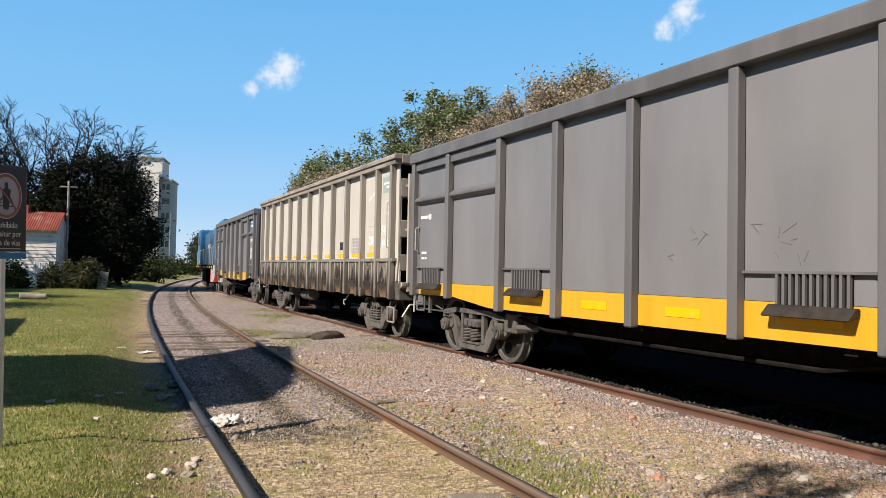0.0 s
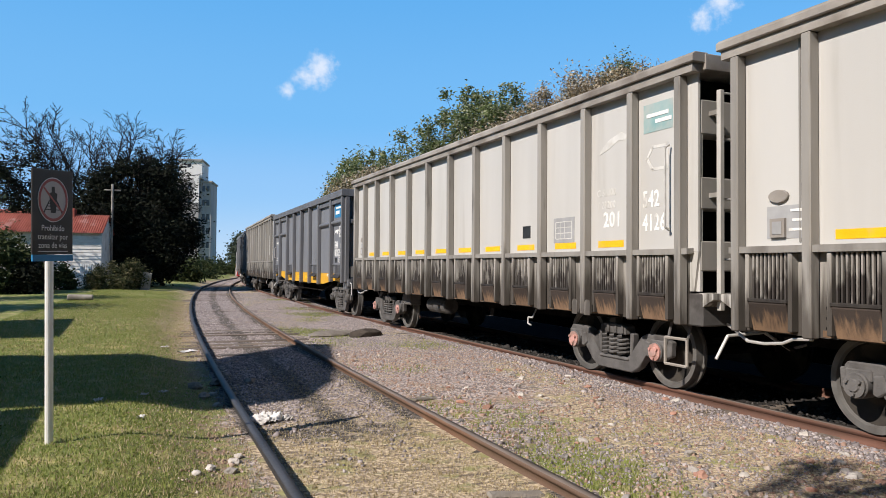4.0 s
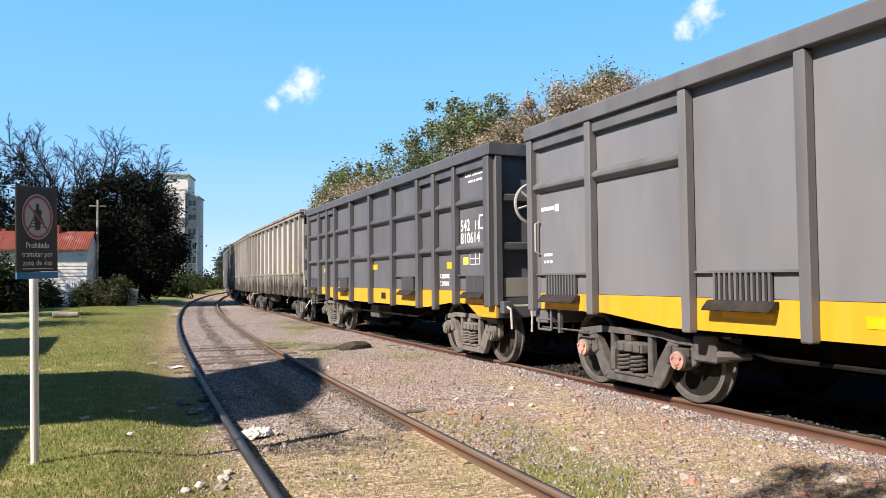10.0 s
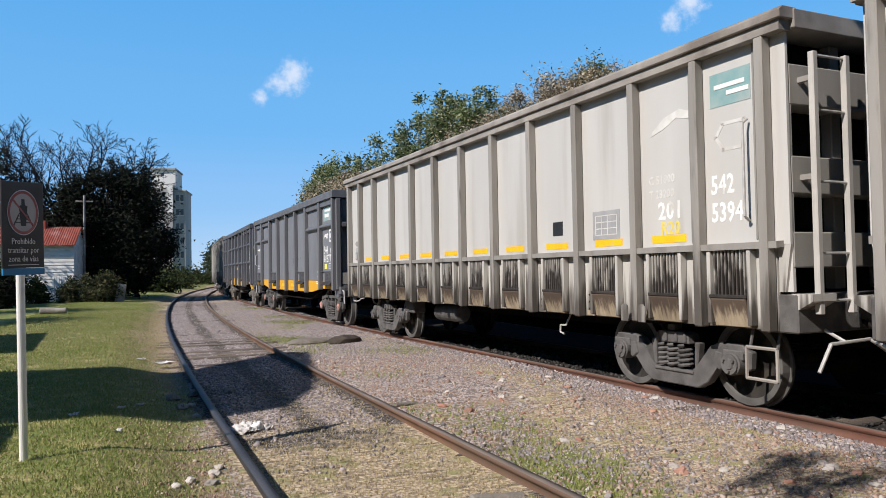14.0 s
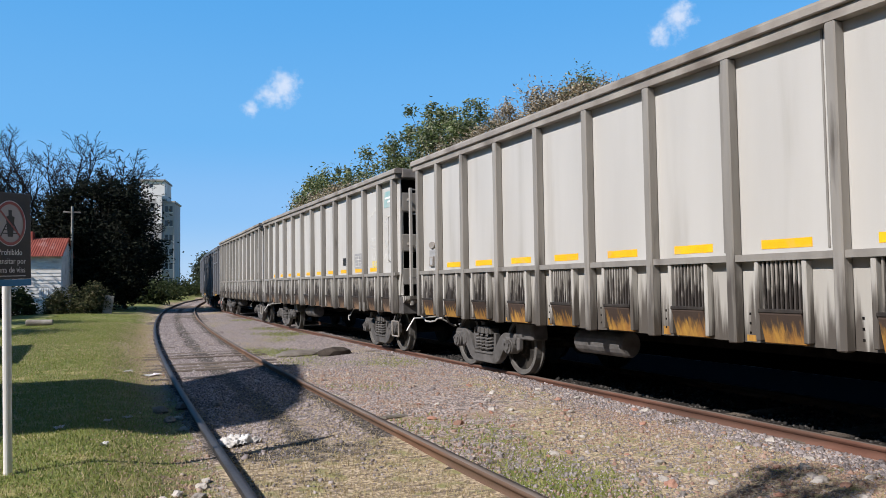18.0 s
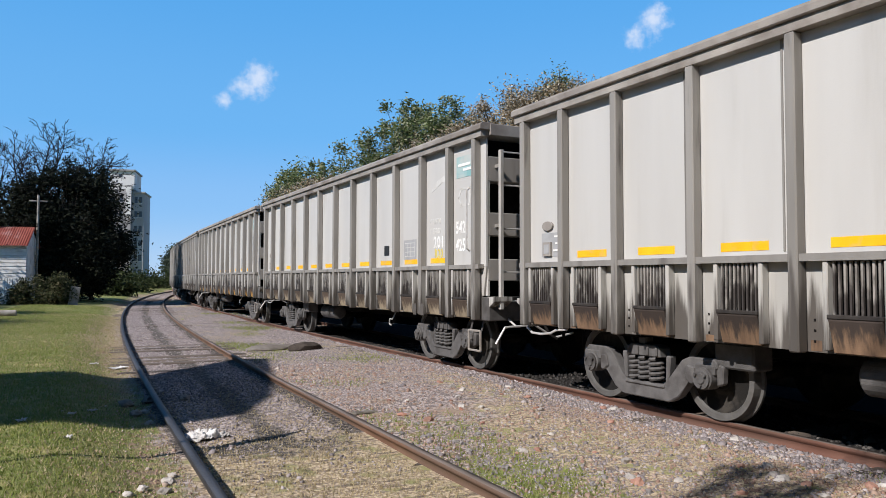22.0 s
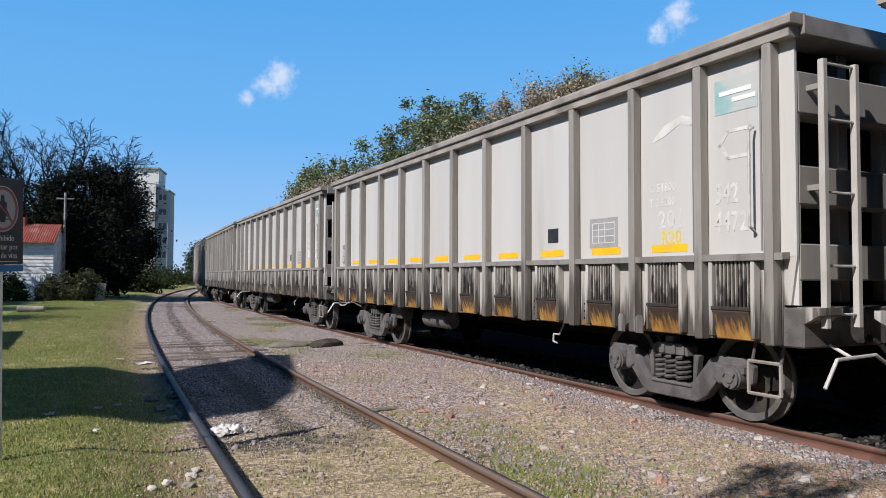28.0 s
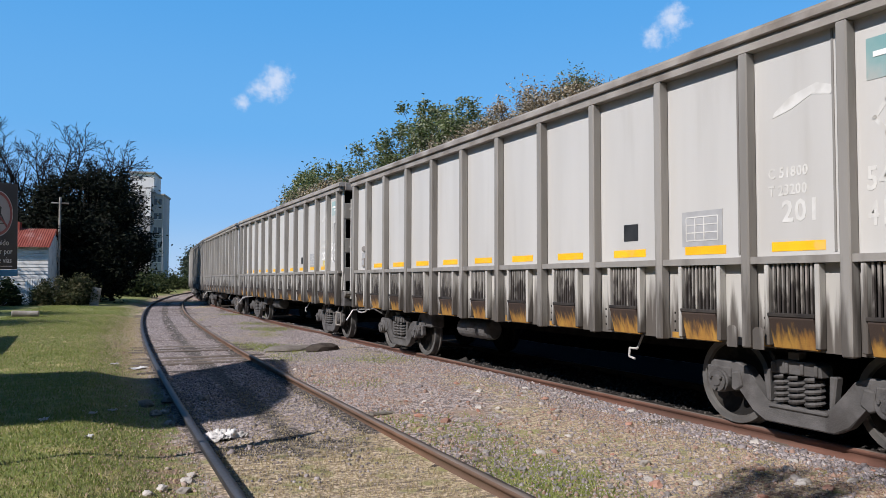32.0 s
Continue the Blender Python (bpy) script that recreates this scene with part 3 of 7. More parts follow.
def smooth_noise(x, y, seed):
    """Cheap rolling unevenness from a few waves."""
    rng = np.random.default_rng(seed)
    z = 0
    for _ in range(7):
        a, f, p = rng.uniform(0, 6.28), rng.uniform(0.5, 3.2), rng.uniform(0, 6.28)
        z = z + np.sin((x * math.cos(a) + y * math.sin(a)) * f + p) / f
    return z / 3.5


def ground_height(x, y):
    return lawn_rise(x, y) + 0.022 * smooth_noise(x, y, 5)


def build_ground():
    def grow(first, last, step, rate):
        out = [first]
        while abs(out[-1]) < abs(last):
            out.append(out[-1] + step)
            step *= rate
        return out
    xs = np.array(grow(-4, -2500, -0.2, 1.16)[::-1][:-1] + list(np.arange(-4, 9, 0.1)) + grow(9, 2500, 0.2, 1.16))
    ys = np.array(grow(2, -2500, -0.25, 1.2)[::-1][:-1] + list(np.arange(2, 30, 0.12)) + grow(30, 3000, 0.2, 1.07))
    X, Y = np.meshgrid(xs, ys)
    near = (np.abs(X) < 60) & (np.abs(Y) < 120)
    Z = np.where(near, ground_height(X, Y), GROUND_Z)
    Z = np.where((X > 9.5 + np.clip(Y - 18, 0, 200) ** 2 / 820), Z - 0.02, Z)
    nx, ny = len(xs), len(ys)
    i = np.arange(ny - 1)[:, None] * nx + np.arange(nx - 1)[None]
    faces = np.stack([i, i + 1, i + nx + 1, i + nx], -1).reshape(-1, 4)
    ob = mesh_object("ground", np.stack([X, Y, Z], -1).reshape(-1, 3), faces, GROUND, smooth=True)
    side = X - np.where(Y > 0, Y * Y, 0) / 770 - SIDING_X          # metres right of the siding's middle
    main = X - np.clip(Y - 18, 0, 400) ** 2 / 820 - MAIN_X
    patchy = smooth_noise(X * 0.7, Y * 0.7, 11)
    left = side < -0.95
    between = np.abs(side) < 0.95
    grass = np.where(left, 0.30 + 0.50 * np.clip((-1.05 - side) / 1.3, 0, 1), 0.0) + (0.30 * patchy + 0.16 * smooth_noise(X * 2.2, Y * 2.2, 61)) * left
    grass = grass + np.where((side > 1.1) & (main < -1.2), 0.16 + 0.5 * np.clip(smooth_noise(X * 1.6, Y * 1.6, 3), -1, 1), 0)
    grass = np.where(main > 3.5, 0.5, grass)
    straw = np.where(left, 0.50 - 0.3 * patchy + 0.15 * smooth_noise(X * 3.0, Y * 3.0, 62), 0)
    straw = np.where(between, np.clip(0.80 - (Y - 5.5) / 6.0, 0, 0.75) + 0.25 * smooth_noise(X, Y, 33), straw)
    straw = np.where((side > 0.95) & (main < -1.0), 0.34 + 0.55 * smooth_noise(X * 1.3, Y * 1.3, 8) + 0.4 * smooth_noise(X * 3.1, Y * 3.1, 81) + 0.3 * np.clip((7 - Y) / 4, 0, 1), straw)
    gravel = np.where(side > -1.15, 0.7, 0.0)
    brick = np.where((side > 1.2) & (main < -0.9), 0.60 - np.clip((Y - 7) / 5, 0, 0.5) + 0.5 * smooth_noise(X * 1.5, Y * 1.5, 21), 0)
    oily = np.where(between & (Y > 7), 0.34 + 0.42 * np.cos(side * 7.4) + 0.12 * smooth_noise(X * 2, Y * 2, 71), 0)
    oily = np.where(between & (Y <= 7), 0.22 + 0.55 * smooth_noise(X * 1.2, Y * 4.0, 44) + 0.25 * np.clip((4.6 - Y) / 1.0, 0, 1), oily)
    oily = np.where((side > 0.95) & (main < -1.0), 0.1 + 0.45 * smooth_noise(X * 1.2, Y * 1.6, 47), oily)
    # painted shade, from inside the near rail to behind the train
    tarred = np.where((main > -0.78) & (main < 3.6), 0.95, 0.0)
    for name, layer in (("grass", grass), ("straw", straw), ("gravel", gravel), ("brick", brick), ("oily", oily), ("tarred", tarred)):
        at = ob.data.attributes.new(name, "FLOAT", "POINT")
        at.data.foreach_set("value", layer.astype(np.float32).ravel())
    tagged(ob, "lineside ground of lawn, dry grass and gravel between tracks", "ground", kind="structure")


build_ground()


def build_track(name, line, start, end, mats, label, step=0.62, sleepers=True):
    """Two rails swept along a line, on sleepers."""
    track = tagged(new(name), label, "railway track", kind="structure")
    head = [(-0.036, 0), (-0.036, -0.032), (-0.009, -0.048), (-0.009, -0.12), (-0.062, -0.14), (-0.062, -0.15),
            (0.062, -0.15), (0.062, -0.14), (0.009, -0.12), (0.009, -0.048), (0.036, -0.032), (0.036, 0)]
    stops = np.concatenate([np.arange(start, min(40, end), 1.0), np.arange(40, end + 2, 3.0)])
    for side, mat in zip((-1, 1), mats):
        verts, faces = [], []
        for s in stops:
            x, y, a = line(s)
            for u, z in head:
                off = side * RAIL_GAP / 2 + u
                verts.append((x + off * math.cos(a), y - off * math.sin(a), z))
        n = len(head)
        for k in range(len(stops) - 1):
            for j in range(n):
                faces.append((k * n + j, k * n + (j + 1) % n, (k + 1) * n + (j + 1) % n, (k + 1) * n + j))
        rail = mesh_object("rail", verts, faces, mat, track)
        rail.data.materials.append(RAIL_TOP_DARK if mat is RAIL_DARK else RAIL_TOP)
        top = np.arange(len(faces)) % n == n - 1
        rail.data.polygons.foreach_set("material_index", top.astype(np.int32))
    if sleepers:
        rng = random.Random(4)
        first = None
        s = start
        while s < min(end, 62):
            x, y, a = line(s)
            if first is None:
                first = part("sleeper", box(bmesh.new(), -1.3, 1.3, -0.12, 0.12, -0.14, 0.0), SLEEPER, track, bevel=0.012)
                ob = first
            else:
                ob = again(first, track)
            ob.matrix_basis = pose(x + rng.uniform(-.04, .04), y, -0.130 + 0.02 * min(max((y - 9) / 6, 0), 1) + rng.uniform(-.015, .022), 0, 0, math.degrees(-a) + rng.uniform(-1.5, 1.5))
            s += step * rng.uniform(0.95, 1.05)
    return track


build_track("siding_track", siding, -6.0, 92.0, (RAIL_DARK, RAIL_RUST), "worn siding track half buried in gravel and dry grass")
build_track("main_track", main_line, -8.0, 150.0, (RAIL_RED, RAIL_RED), "rust-red running rails under the freight train")

# ---- bogies and running gear ----
BASES = {"plain": (1.75, 0.445), "framed": (1.85, 0.49), "loco": (1.7, 0.5)}     # wheelbase and wheel radius of each kind of bogie
PIVOT = 4.6


def wheelset_mesh(r):
    bm = bmesh.new()
    for s in (-1, 1):
        xo = s * 0.80
        lathe(bm, [(xo, 0.05), (xo, r + 0.028), (xo + s * 0.03, r + 0.028), (xo + s * 0.04, r + 0.002),
                   (xo + s * 0.135, r - 0.006), (xo + s * 0.135, r - 0.065), (xo + s * 0.105, r - 0.08),
                   (xo + s * 0.075, 0.19), (xo + s * 0.10, 0.135), (xo + s * 0.13, 0.125), (xo + s * 0.13, 0.05)], 40)
    rod(bm, (-1.02, 0, 0), (1.02, 0, 0), 0.07, 14)
    return bm


def two_tone(ob, r):
    """Bare rim; disc and axle dark, with the shade on them put into the colour."""
    ob.data.materials.append(WHEEL_SHADE)
    for f in ob.data.polygons:
        f.material_index = 0 if math.hypot(f.center.y, f.center.z) > r - 0.083 else 1
    return ob


def build_bogie(wagon, y, style, steel):
    """A cast three-piece bogie; its frames, springs, boxes and wheels are parts of it."""
    base, r = BASES[style]
    h = base / 2
    bm = bmesh.new()
    box(bm, -0.94, 0.94, -0.17, 0.17, 0.50, 0.74)
    rod(bm, (0, 0, 0.72), (0, 0, 0.90), 0.22, 16)
    bogie = part("bogie", bm, UNDER, wagon, "dusty cast-steel freight bogie", bevel=0.02)
    bogie.matrix_basis = pose(0, y, 0)
    for s in (-1, 1):
        x0, x1 = s * 1.005, s * 1.125
        bm = bmesh.new()
        if style == "plain":
            prism(bm, [(-1.03, 0.60), (-0.99, 0.645), (-0.66, 0.645), (-0.55, 0.60), (-0.43, 0.45), (-0.345, 0.335), (-0.29, 0.30), (0.29, 0.30), (0.345, 0.335), (0.43, 0.45), (0.55, 0.60), (0.66, 0.645), (0.99, 0.645), (1.03, 0.60),
                       (1.02, 0.545), (0.80, 0.55), (0.73, 0.50), (0.64, 0.37), (0.50, 0.20), (0.36, 0.125), (-0.36, 0.125), (-0.50, 0.20), (-0.64, 0.37), (-0.73, 0.50), (-0.80, 0.55), (-1.02, 0.545)], x0, x1)
            box(bm, min(x0, x1) - 0.02, max(x0, x1) + 0.035, -0.31, 0.31, 0.265, 0.305)
            for e in (-1, 1):
                prism(bm, [(e * 0.30, 0.31), (e * 0.345, 0.33), (e * 0.385, 0.62), (e * 0.31, 0.62)], x0 + s * 0.01, x1 - s * 0.012)
                prism(bm, [(e * 0.735, 0.545), (e * 0.64, 0.56), (e * 0.60, 0.42), (e * 0.69, 0.36), (e * 0.74, 0.38)], x0 + s * 0.012, x1 + s * 0.02)
                prism(bm, [(e * 0.995, 0.60), (e * 1.09, 0.58), (e * 1.075, 0.40), (e * 1.0, 0.37)], x0 + s * 0.015, x1 - s * 0.02)
            coils, low, pitch, turns, wide = (-0.15, 0.02, 0.17), 0.325, 0.054, 4.6, 0.072
        else:
            prism(bm, [(-1.11, 0.66), (-1.06, 0.745), (-0.62, 0.80), (0.62, 0.80), (1.06, 0.745), (1.11, 0.66), (0.82, 0.665), (0.56, 0.735), (-0.56, 0.735), (-0.82, 0.665)], x0, x1)
            prism(bm, [(-0.52, 0.115), (0.52, 0.115), (0.43, 0.235), (-0.43, 0.235)], x0, x1 - s * 0.003)
            box(bm, min(x0, x1) - 0.02, max(x0, x1) + 0.04, -0.30, 0.30, 0.215, 0.26)
            for e in (-1, 1):
                prism(bm, [(e * 0.87, 0.66), (e * 0.70, 0.70), (e * 0.52, 0.44), (e * 0.40, 0.22), (e * 0.535, 0.12), (e * 0.62, 0.22)], x0 + s * 0.006, x1 - s * 0.006)
                prism(bm, [(e * 0.32, 0.24), (e * 0.415, 0.24), (e * 0.40, 0.74), (e * 0.33, 0.74)], x0 + s * 0.012, x1 - s * 0.012)
                prism(bm, [(e * 0.77, 0.65), (e * 0.68, 0.65), (e * 0.64, 0.48), (e * 0.71, 0.43), (e * 0.77, 0.45)], x0 + s * 0.014, x1 + s * 0.02)
                prism(bm, [(e * 1.05, 0.67), (e * 1.14, 0.66), (e * 1.13, 0.46), (e * 1.06, 0.42)], x0 + s * 0.018, x1 - s * 0.018)
            coils, low, pitch, turns, wide = (-0.125, 0.125), 0.275, 0.05, 4.2, 0.088
        part("side_frame", bm, steel, bogie, "grey cast side frame", bevel=0.013)
        for dy in coils:
            bm = bmesh.new()
            helix(bm, s * 1.085, dy, low, wide, pitch, turns, 0.021)
            part("coil_spring", bm, steel, bogie)
        top = low + pitch * turns + 0.02
        bm = bmesh.new()
        prism(bm, [(-0.27, top), (0.27, top), (0.255, top + 0.10), (0.19, top + 0.13), (-0.19, top + 0.13), (-0.255, top + 0.10)], s * 0.98, s * 1.15)
        for dy in (-0.22, -0.08, 0.08, 0.22):
            box(bm, min(s * 1.145, s * 1.175), max(s * 1.145, s * 1.175), dy - 0.018, dy + 0.018, top + 0.01, top + 0.11)
        box(bm, min(s * 1.0, s * 1.12), max(s * 1.0, s * 1.12), -0.02, 0.10, top + 0.13, top + 0.21)
        part("bolster_end", bm, steel, bogie, bevel=0.010)
        for e in (-1, 1):
            ye = e * h
            bm = bmesh.new()
            rod(bm, (s * 1.01, ye, r), (s * 1.175, ye, r), 0.118, 18)
            box(bm, min(s * 1.01, s * 1.14), max(s * 1.01, s * 1.14), ye - 0.13, ye + 0.13, r + 0.04, r + 0.14)
            part("axle_box", bm, steel, bogie, bevel=0.010)
            bm = bmesh.new()
            rod(bm, (s * 1.17, ye, r), (s * 1.195, ye, r), 0.105, 20)
            rod(bm, (s * 1.193, ye, r), (s * 1.21, ye, r), 0.062, 14, 0.05)
            for q in range(3):
                a = q * 2.094 + 0.5
                rod(bm, (s * 1.19, ye + 0.072 * math.cos(a), r + 0.072 * math.sin(a)),
                    (s * 1.22, ye + 0.072 * math.cos(a), r + 0.072 * math.sin(a)), 0.018, 6)
            part("axle_cap", bm, steel, bogie)
    for e in (-1, 1):
        w = two_tone(part("wheelset", wheelset_mesh(r), WHEEL, bogie, "worn steel wheelset, discs darkened for shade"), r)
        w.matrix_basis = pose(0, e * h, r)
    return bogie


def helix(bm, x, y, z, r, pitch, turns, wire, steps=10):
    """One coil spring as a single swept tube."""
    rings = []
    for k in range(int(turns * steps) + 1):
        a = 2 * math.pi * k / steps
        out = Vector((math.cos(a), math.sin(a), 0))
        c = Vector((x, y, z + pitch * k / steps)) + out * r
        rings.append([bm.verts.new(c + wire * (math.cos(q) * out + Vector((0, 0, math.sin(q))))) for q in (0.0, 1.2566, 2.5133, 3.7699, 5.0265)])
    for p, q in zip(rings, rings[1:]):
        for i in range(5):
            bm.faces.new((p[i], p[(i + 1) % 5], q[(i + 1) % 5], q[i]))
    bm.faces.new(rings[0][::-1])
    bm.faces.new(rings[-1])


def build_coupler(wagon, end, reach, rail_material=BOGIE):
    bm = bmesh.new()
    y0, y1 = end * (reach - 0.35), end * (reach + 0.28)
    box(bm, -0.09, 0.09, min(y0, y1), max(y0, y1), 0.80, 0.98)
    ye = end * (reach + 0.38)
    box(bm, -0.16, 0.05, min(y1, ye) - 0.02, max(y1, ye) + 0.02, 0.76, 1.02)
    box(bm, 0.08, 0.19, min(y1, ye) - 0.05, max(y1, ye), 0.78, 1.0)
    part("coupler", bm, rail_material, wagon, "grey knuckle coupler", bevel=0.015)
    bm = bmesh.new()
    pts = [(-0.42, reach - 0.02, 0.92), (-0.45, reach + 0.16, 0.84), (-0.40, reach + 0.30, 0.62), (-0.30, reach + 0.36, 0.55)]
    for a, b in zip(pts, pts[1:]):
        rod(bm, (a[0], end * a[1], a[2]), (b[0], end * b[1], b[2]), 0.022, 7)
    part("air_hose", bm, UNDER, wagon, "hanging brake hose")


# ---- beige hopper gondola ----
B_RIBS = [6.41, 5.56, 4.56, 3.42, 2.28, 1.14, 0.0, -1.14, -2.28, -3.42, -4.56, -5.56, -6.41]
B_TOP, B_LEDGE, B_BASE = 3.76, 1.64, 0.84
B_SKIN = 1.32


def build_beige():
    w = empty("gondola_wagon", "beige gondola wagon with close ribs, sooty lower vents and steel bogies", "freight wagon", "wagons of the train")
    for s in (-1, 1):
        part("side_panel", box(bmesh.new(), min(s * B_SKIN, s * (B_SKIN - 0.03)), max(s * B_SKIN, s * (B_SKIN - 0.03)), -6.62, 6.55, B_LEDGE, 3.60), BEIGE, w, "beige painted side sheet")
        part("lower_panel", box(bmesh.new(), min(s * (B_SKIN - 0.006), s * (B_SKIN - 0.04)), max(s * (B_SKIN - 0.006), s * (B_SKIN - 0.04)), -6.46, 6.48, B_BASE, B_LEDGE - 0.002), SOOT, w, "beige lower sheet blackened by soot")
        for e, end in ((-1, 6.62), (1, 6.55)):
            bm = bmesh.new()
            prism(bm, [(e * 6.485, B_LEDGE - 0.002), (e * end, B_LEDGE - 0.002), (e * (end - 0.07), 1.20), (e * 6.485, 1.20)], s * (B_SKIN - 0.035), s * (B_SKIN - 0.004))
            part("corner_plate", bm, SOOT, w, "slanting lower corner of the side sheet")
        bm = bmesh.new()
        slab(bm, [(s * 1.25, 3.68), (s * 1.475, 3.68), (s * 1.475, 3.757), (s * 1.43, 3.793), (s * 1.25, 3.793)], -6.70, 6.62)
        part("top_chord", bm, CHORD, w, "grey-brown worn top chord", bevel=0.008)
        bm = bmesh.new()
        slab(bm, [(s * 1.28, 3.585), (s * 1.437, 3.585), (s * 1.437, 3.676), (s * 1.28, 3.676)], -6.66, 6.58)
        part("chord_web", bm, CHORD, w)
        bm = bmesh.new()
        slab(bm, [(s * 1.30, B_LEDGE - 0.02), (s * 1.418, B_LEDGE - 0.035), (s * 1.418, B_LEDGE + 0.03), (s * 1.30, B_LEDGE + 0.035)], -6.55, 6.50)
        part("ledge", bm, BEIGE_RIB, w)
    ribs = bmesh.new()
    box(ribs, -0.06, 0.06, -0.05, 0.05, B_BASE - 0.01, 3.583)
    rib = part("rib", ribs, RIB_FOOT, w, "upright steel rib", bevel=0.012)
    seam = part("seam", box(bmesh.new(), -0.006, 0.006, -0.01, 0.01, 1.70, 3.583), BEIGE_RIB, w)
    post = part("vent_post", box(bmesh.new(), -0.045, 0.045, -0.024, 0.024, B_BASE + 0.03, 1.60), SOOT, w, bevel=0.008)
    # vents: a flat black plate paints the dark behind the bars
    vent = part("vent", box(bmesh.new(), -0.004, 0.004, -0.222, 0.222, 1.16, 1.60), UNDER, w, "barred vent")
    bar = part("bar", box(bmesh.new(), -0.012, 0.012, -0.009, 0.009, 1.15, 1.60), BARS, vent)
    bar.matrix_basis = pose(-0.05, -0.19, 0)
    for k in range(1, 9):
        again(bar, vent, -0.05, -0.19 + 0.0475 * k, 0)
    chute_bm = bmesh.new()
    prism_y = [(-0.075, 1.15), (-0.10, 1.12), (-0.03, B_BASE + 0.01), (0.0, B_BASE + 0.01), (0.0, 1.15)]
    slab(chute_bm, prism_y, -0.225, 0.225)
    chute = part("chute", chute_bm, CHUTE, w, "rust-stained chute plate", bevel=0.006)
    lip = part("chute_lip", box(bmesh.new(), -0.105, -0.0, -0.235, 0.235, 1.13, 1.165), BLACK_BAR, w, bevel=0.006)
    stripe = part("reflector", box(bmesh.new(), -0.004, 0.001, -0.27, 0.27, 1.715, 1.80), REFLECT, w, "yellow reflector strip")
    for s in (-1, 1):
        for k, y in enumerate(B_RIBS):
            x = s * (B_SKIN + 0.06)
            for ob in (rib,):
                if s == -1 and k == 0:
                    ob.matrix_basis = pose(x, y, 0)
                else:
                    again(ob, w, x, y)
            if k and s == -1:
                (again(seam, w, s * (B_SKIN + 0.003), y + 0.155) if not (s == -1 and k == 1) else None)
        seam.matrix_basis = pose(-(B_SKIN + 0.003), B_RIBS[1] + 0.155, 0)
        for k, (a, b) in enumerate(zip(B_RIBS, B_RIBS[1:])):
            c = (a + b) / 2
            xv = s * (B_SKIN - 0.002)
            turn = 0 if s == -1 else 180
            first = s == -1 and k == 0
            for ob, dx, dy in ((vent, 0.004, 0.04), (chute, 0.0, 0.04), (lip, 0.0, 0.04), (stripe, -0.001 + 0.002, 0.02)):
                if s == 1:
                    continue
                if ob is stripe and k in (0, 11):
                    continue
                xx = xv + s * dx
                if (first and ob is not stripe) or (ob is stripe and k == 1 and s == -1):
                    ob.matrix_basis = pose(xx, c + dy, 0, 0, 0, turn)
                else:
                    again(ob, w, xx, c + dy, 0, 0, 0, turn)
            for dy in (0.295, -0.215) if s == -1 else ():
                if first and dy > 0:
                    post.matrix_basis = pose(s * (B_SKIN + 0.04), c + dy, 0)
                else:
                    again(post, w, s * (B_SKIN + 0.04), c + dy)
    # floor, ends and frame; floor, sill and end sheets carry painted shade
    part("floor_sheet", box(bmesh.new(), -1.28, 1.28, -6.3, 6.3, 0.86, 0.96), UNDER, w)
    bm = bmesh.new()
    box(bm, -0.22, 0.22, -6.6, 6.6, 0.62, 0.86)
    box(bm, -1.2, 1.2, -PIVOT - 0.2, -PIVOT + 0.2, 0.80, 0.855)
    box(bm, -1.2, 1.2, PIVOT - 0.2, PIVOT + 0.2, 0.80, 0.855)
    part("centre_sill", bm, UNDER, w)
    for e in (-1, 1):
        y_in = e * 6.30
        part("end_sheet", box(bmesh.new(), -1.285, 1.285, min(y_in, y_in + e * 0.03), max(y_in, y_in + e * 0.03), 0.97, 3.61), UNDER, w, "recessed end sheet, blackened for the shade in there")
        yo = 6.57 if e == 1 else 6.64
        slabm = bmesh.new()
        box(slabm, -1.30, 1.30, min(e * 6.28, e * (yo + 0.07)), max(e * 6.28, e * (yo + 0.07)), 3.60, 3.78)
        part("end_chord", slabm, CHORD, w, bevel=0.01)
        for z0, z1 in ((2.92, 3.30), (2.10, 2.45), (1.42, 1.75)):
            bm = bmesh.new()
            box(bm, -1.28, 1.28, min(e * 6.34, e * (yo - 0.02)), max(e * 6.34, e * (yo - 0.02)), z0, z1)
            part("end_beam", bm, END_PAINT, w, "horizontal end beam", bevel=0.012)
        bm = bmesh.new()
        box(bm, -1.30, 1.30, min(e * 6.30, e * (yo + 0.02)), max(e * 6.30, e * (yo + 0.02)), 0.82, 1.18)
        part("buffer_beam", bm, BOGIE, w, bevel=0.015)
        for sx in (-1, 1):
            bm = bmesh.new()
            prism(bm, [(e * (yo - 0.05), 1.185), (e * (yo + 0.17), 1.185), (e * (yo + 0.17), 1.12), (e * (yo - 0.05), 1.00)], sx * 1.29, sx * 0.98)
            part("corner_bracket", bm, SOOT, w, "pale corner step plate")
        for sx in (-0.45, 0.2, 0.75):
            bm = bmesh.new()
            box(bm, sx - 0.07, sx + 0.07, min(e * 6.335, e * 6.46), max(e * 6.335, e * 6.46), 1.21, 3.59)
            part("end_post", bm, END_PAINT, w, bevel=0.01)
        for sx in (-1, 1):
            bm = bmesh.new()
            yb = e * (yo + 0.01)
            pts = [(e * 6.31, 1.2), (e * (yo - 0.03), 1.2), (e * (yo - 0.03), 3.0), (e * 6.31, 3.59)]
            prism(bm, pts, sx * 1.285, sx * 1.25)
            part("gusset", bm, BEIGE, w)
        build_coupler(w, e, yo)
    # ladder on the rear end, grab rail, tank, steps
    for xl in (-1.15, -0.72):
        bm = bmesh.new()
        box(bm, xl - 0.03, xl + 0.03, -6.80, -6.74, 1.0, 3.38)
        part("ladder_rail", bm, END_LIGHT, w, "ladder upright", bevel=0.006)
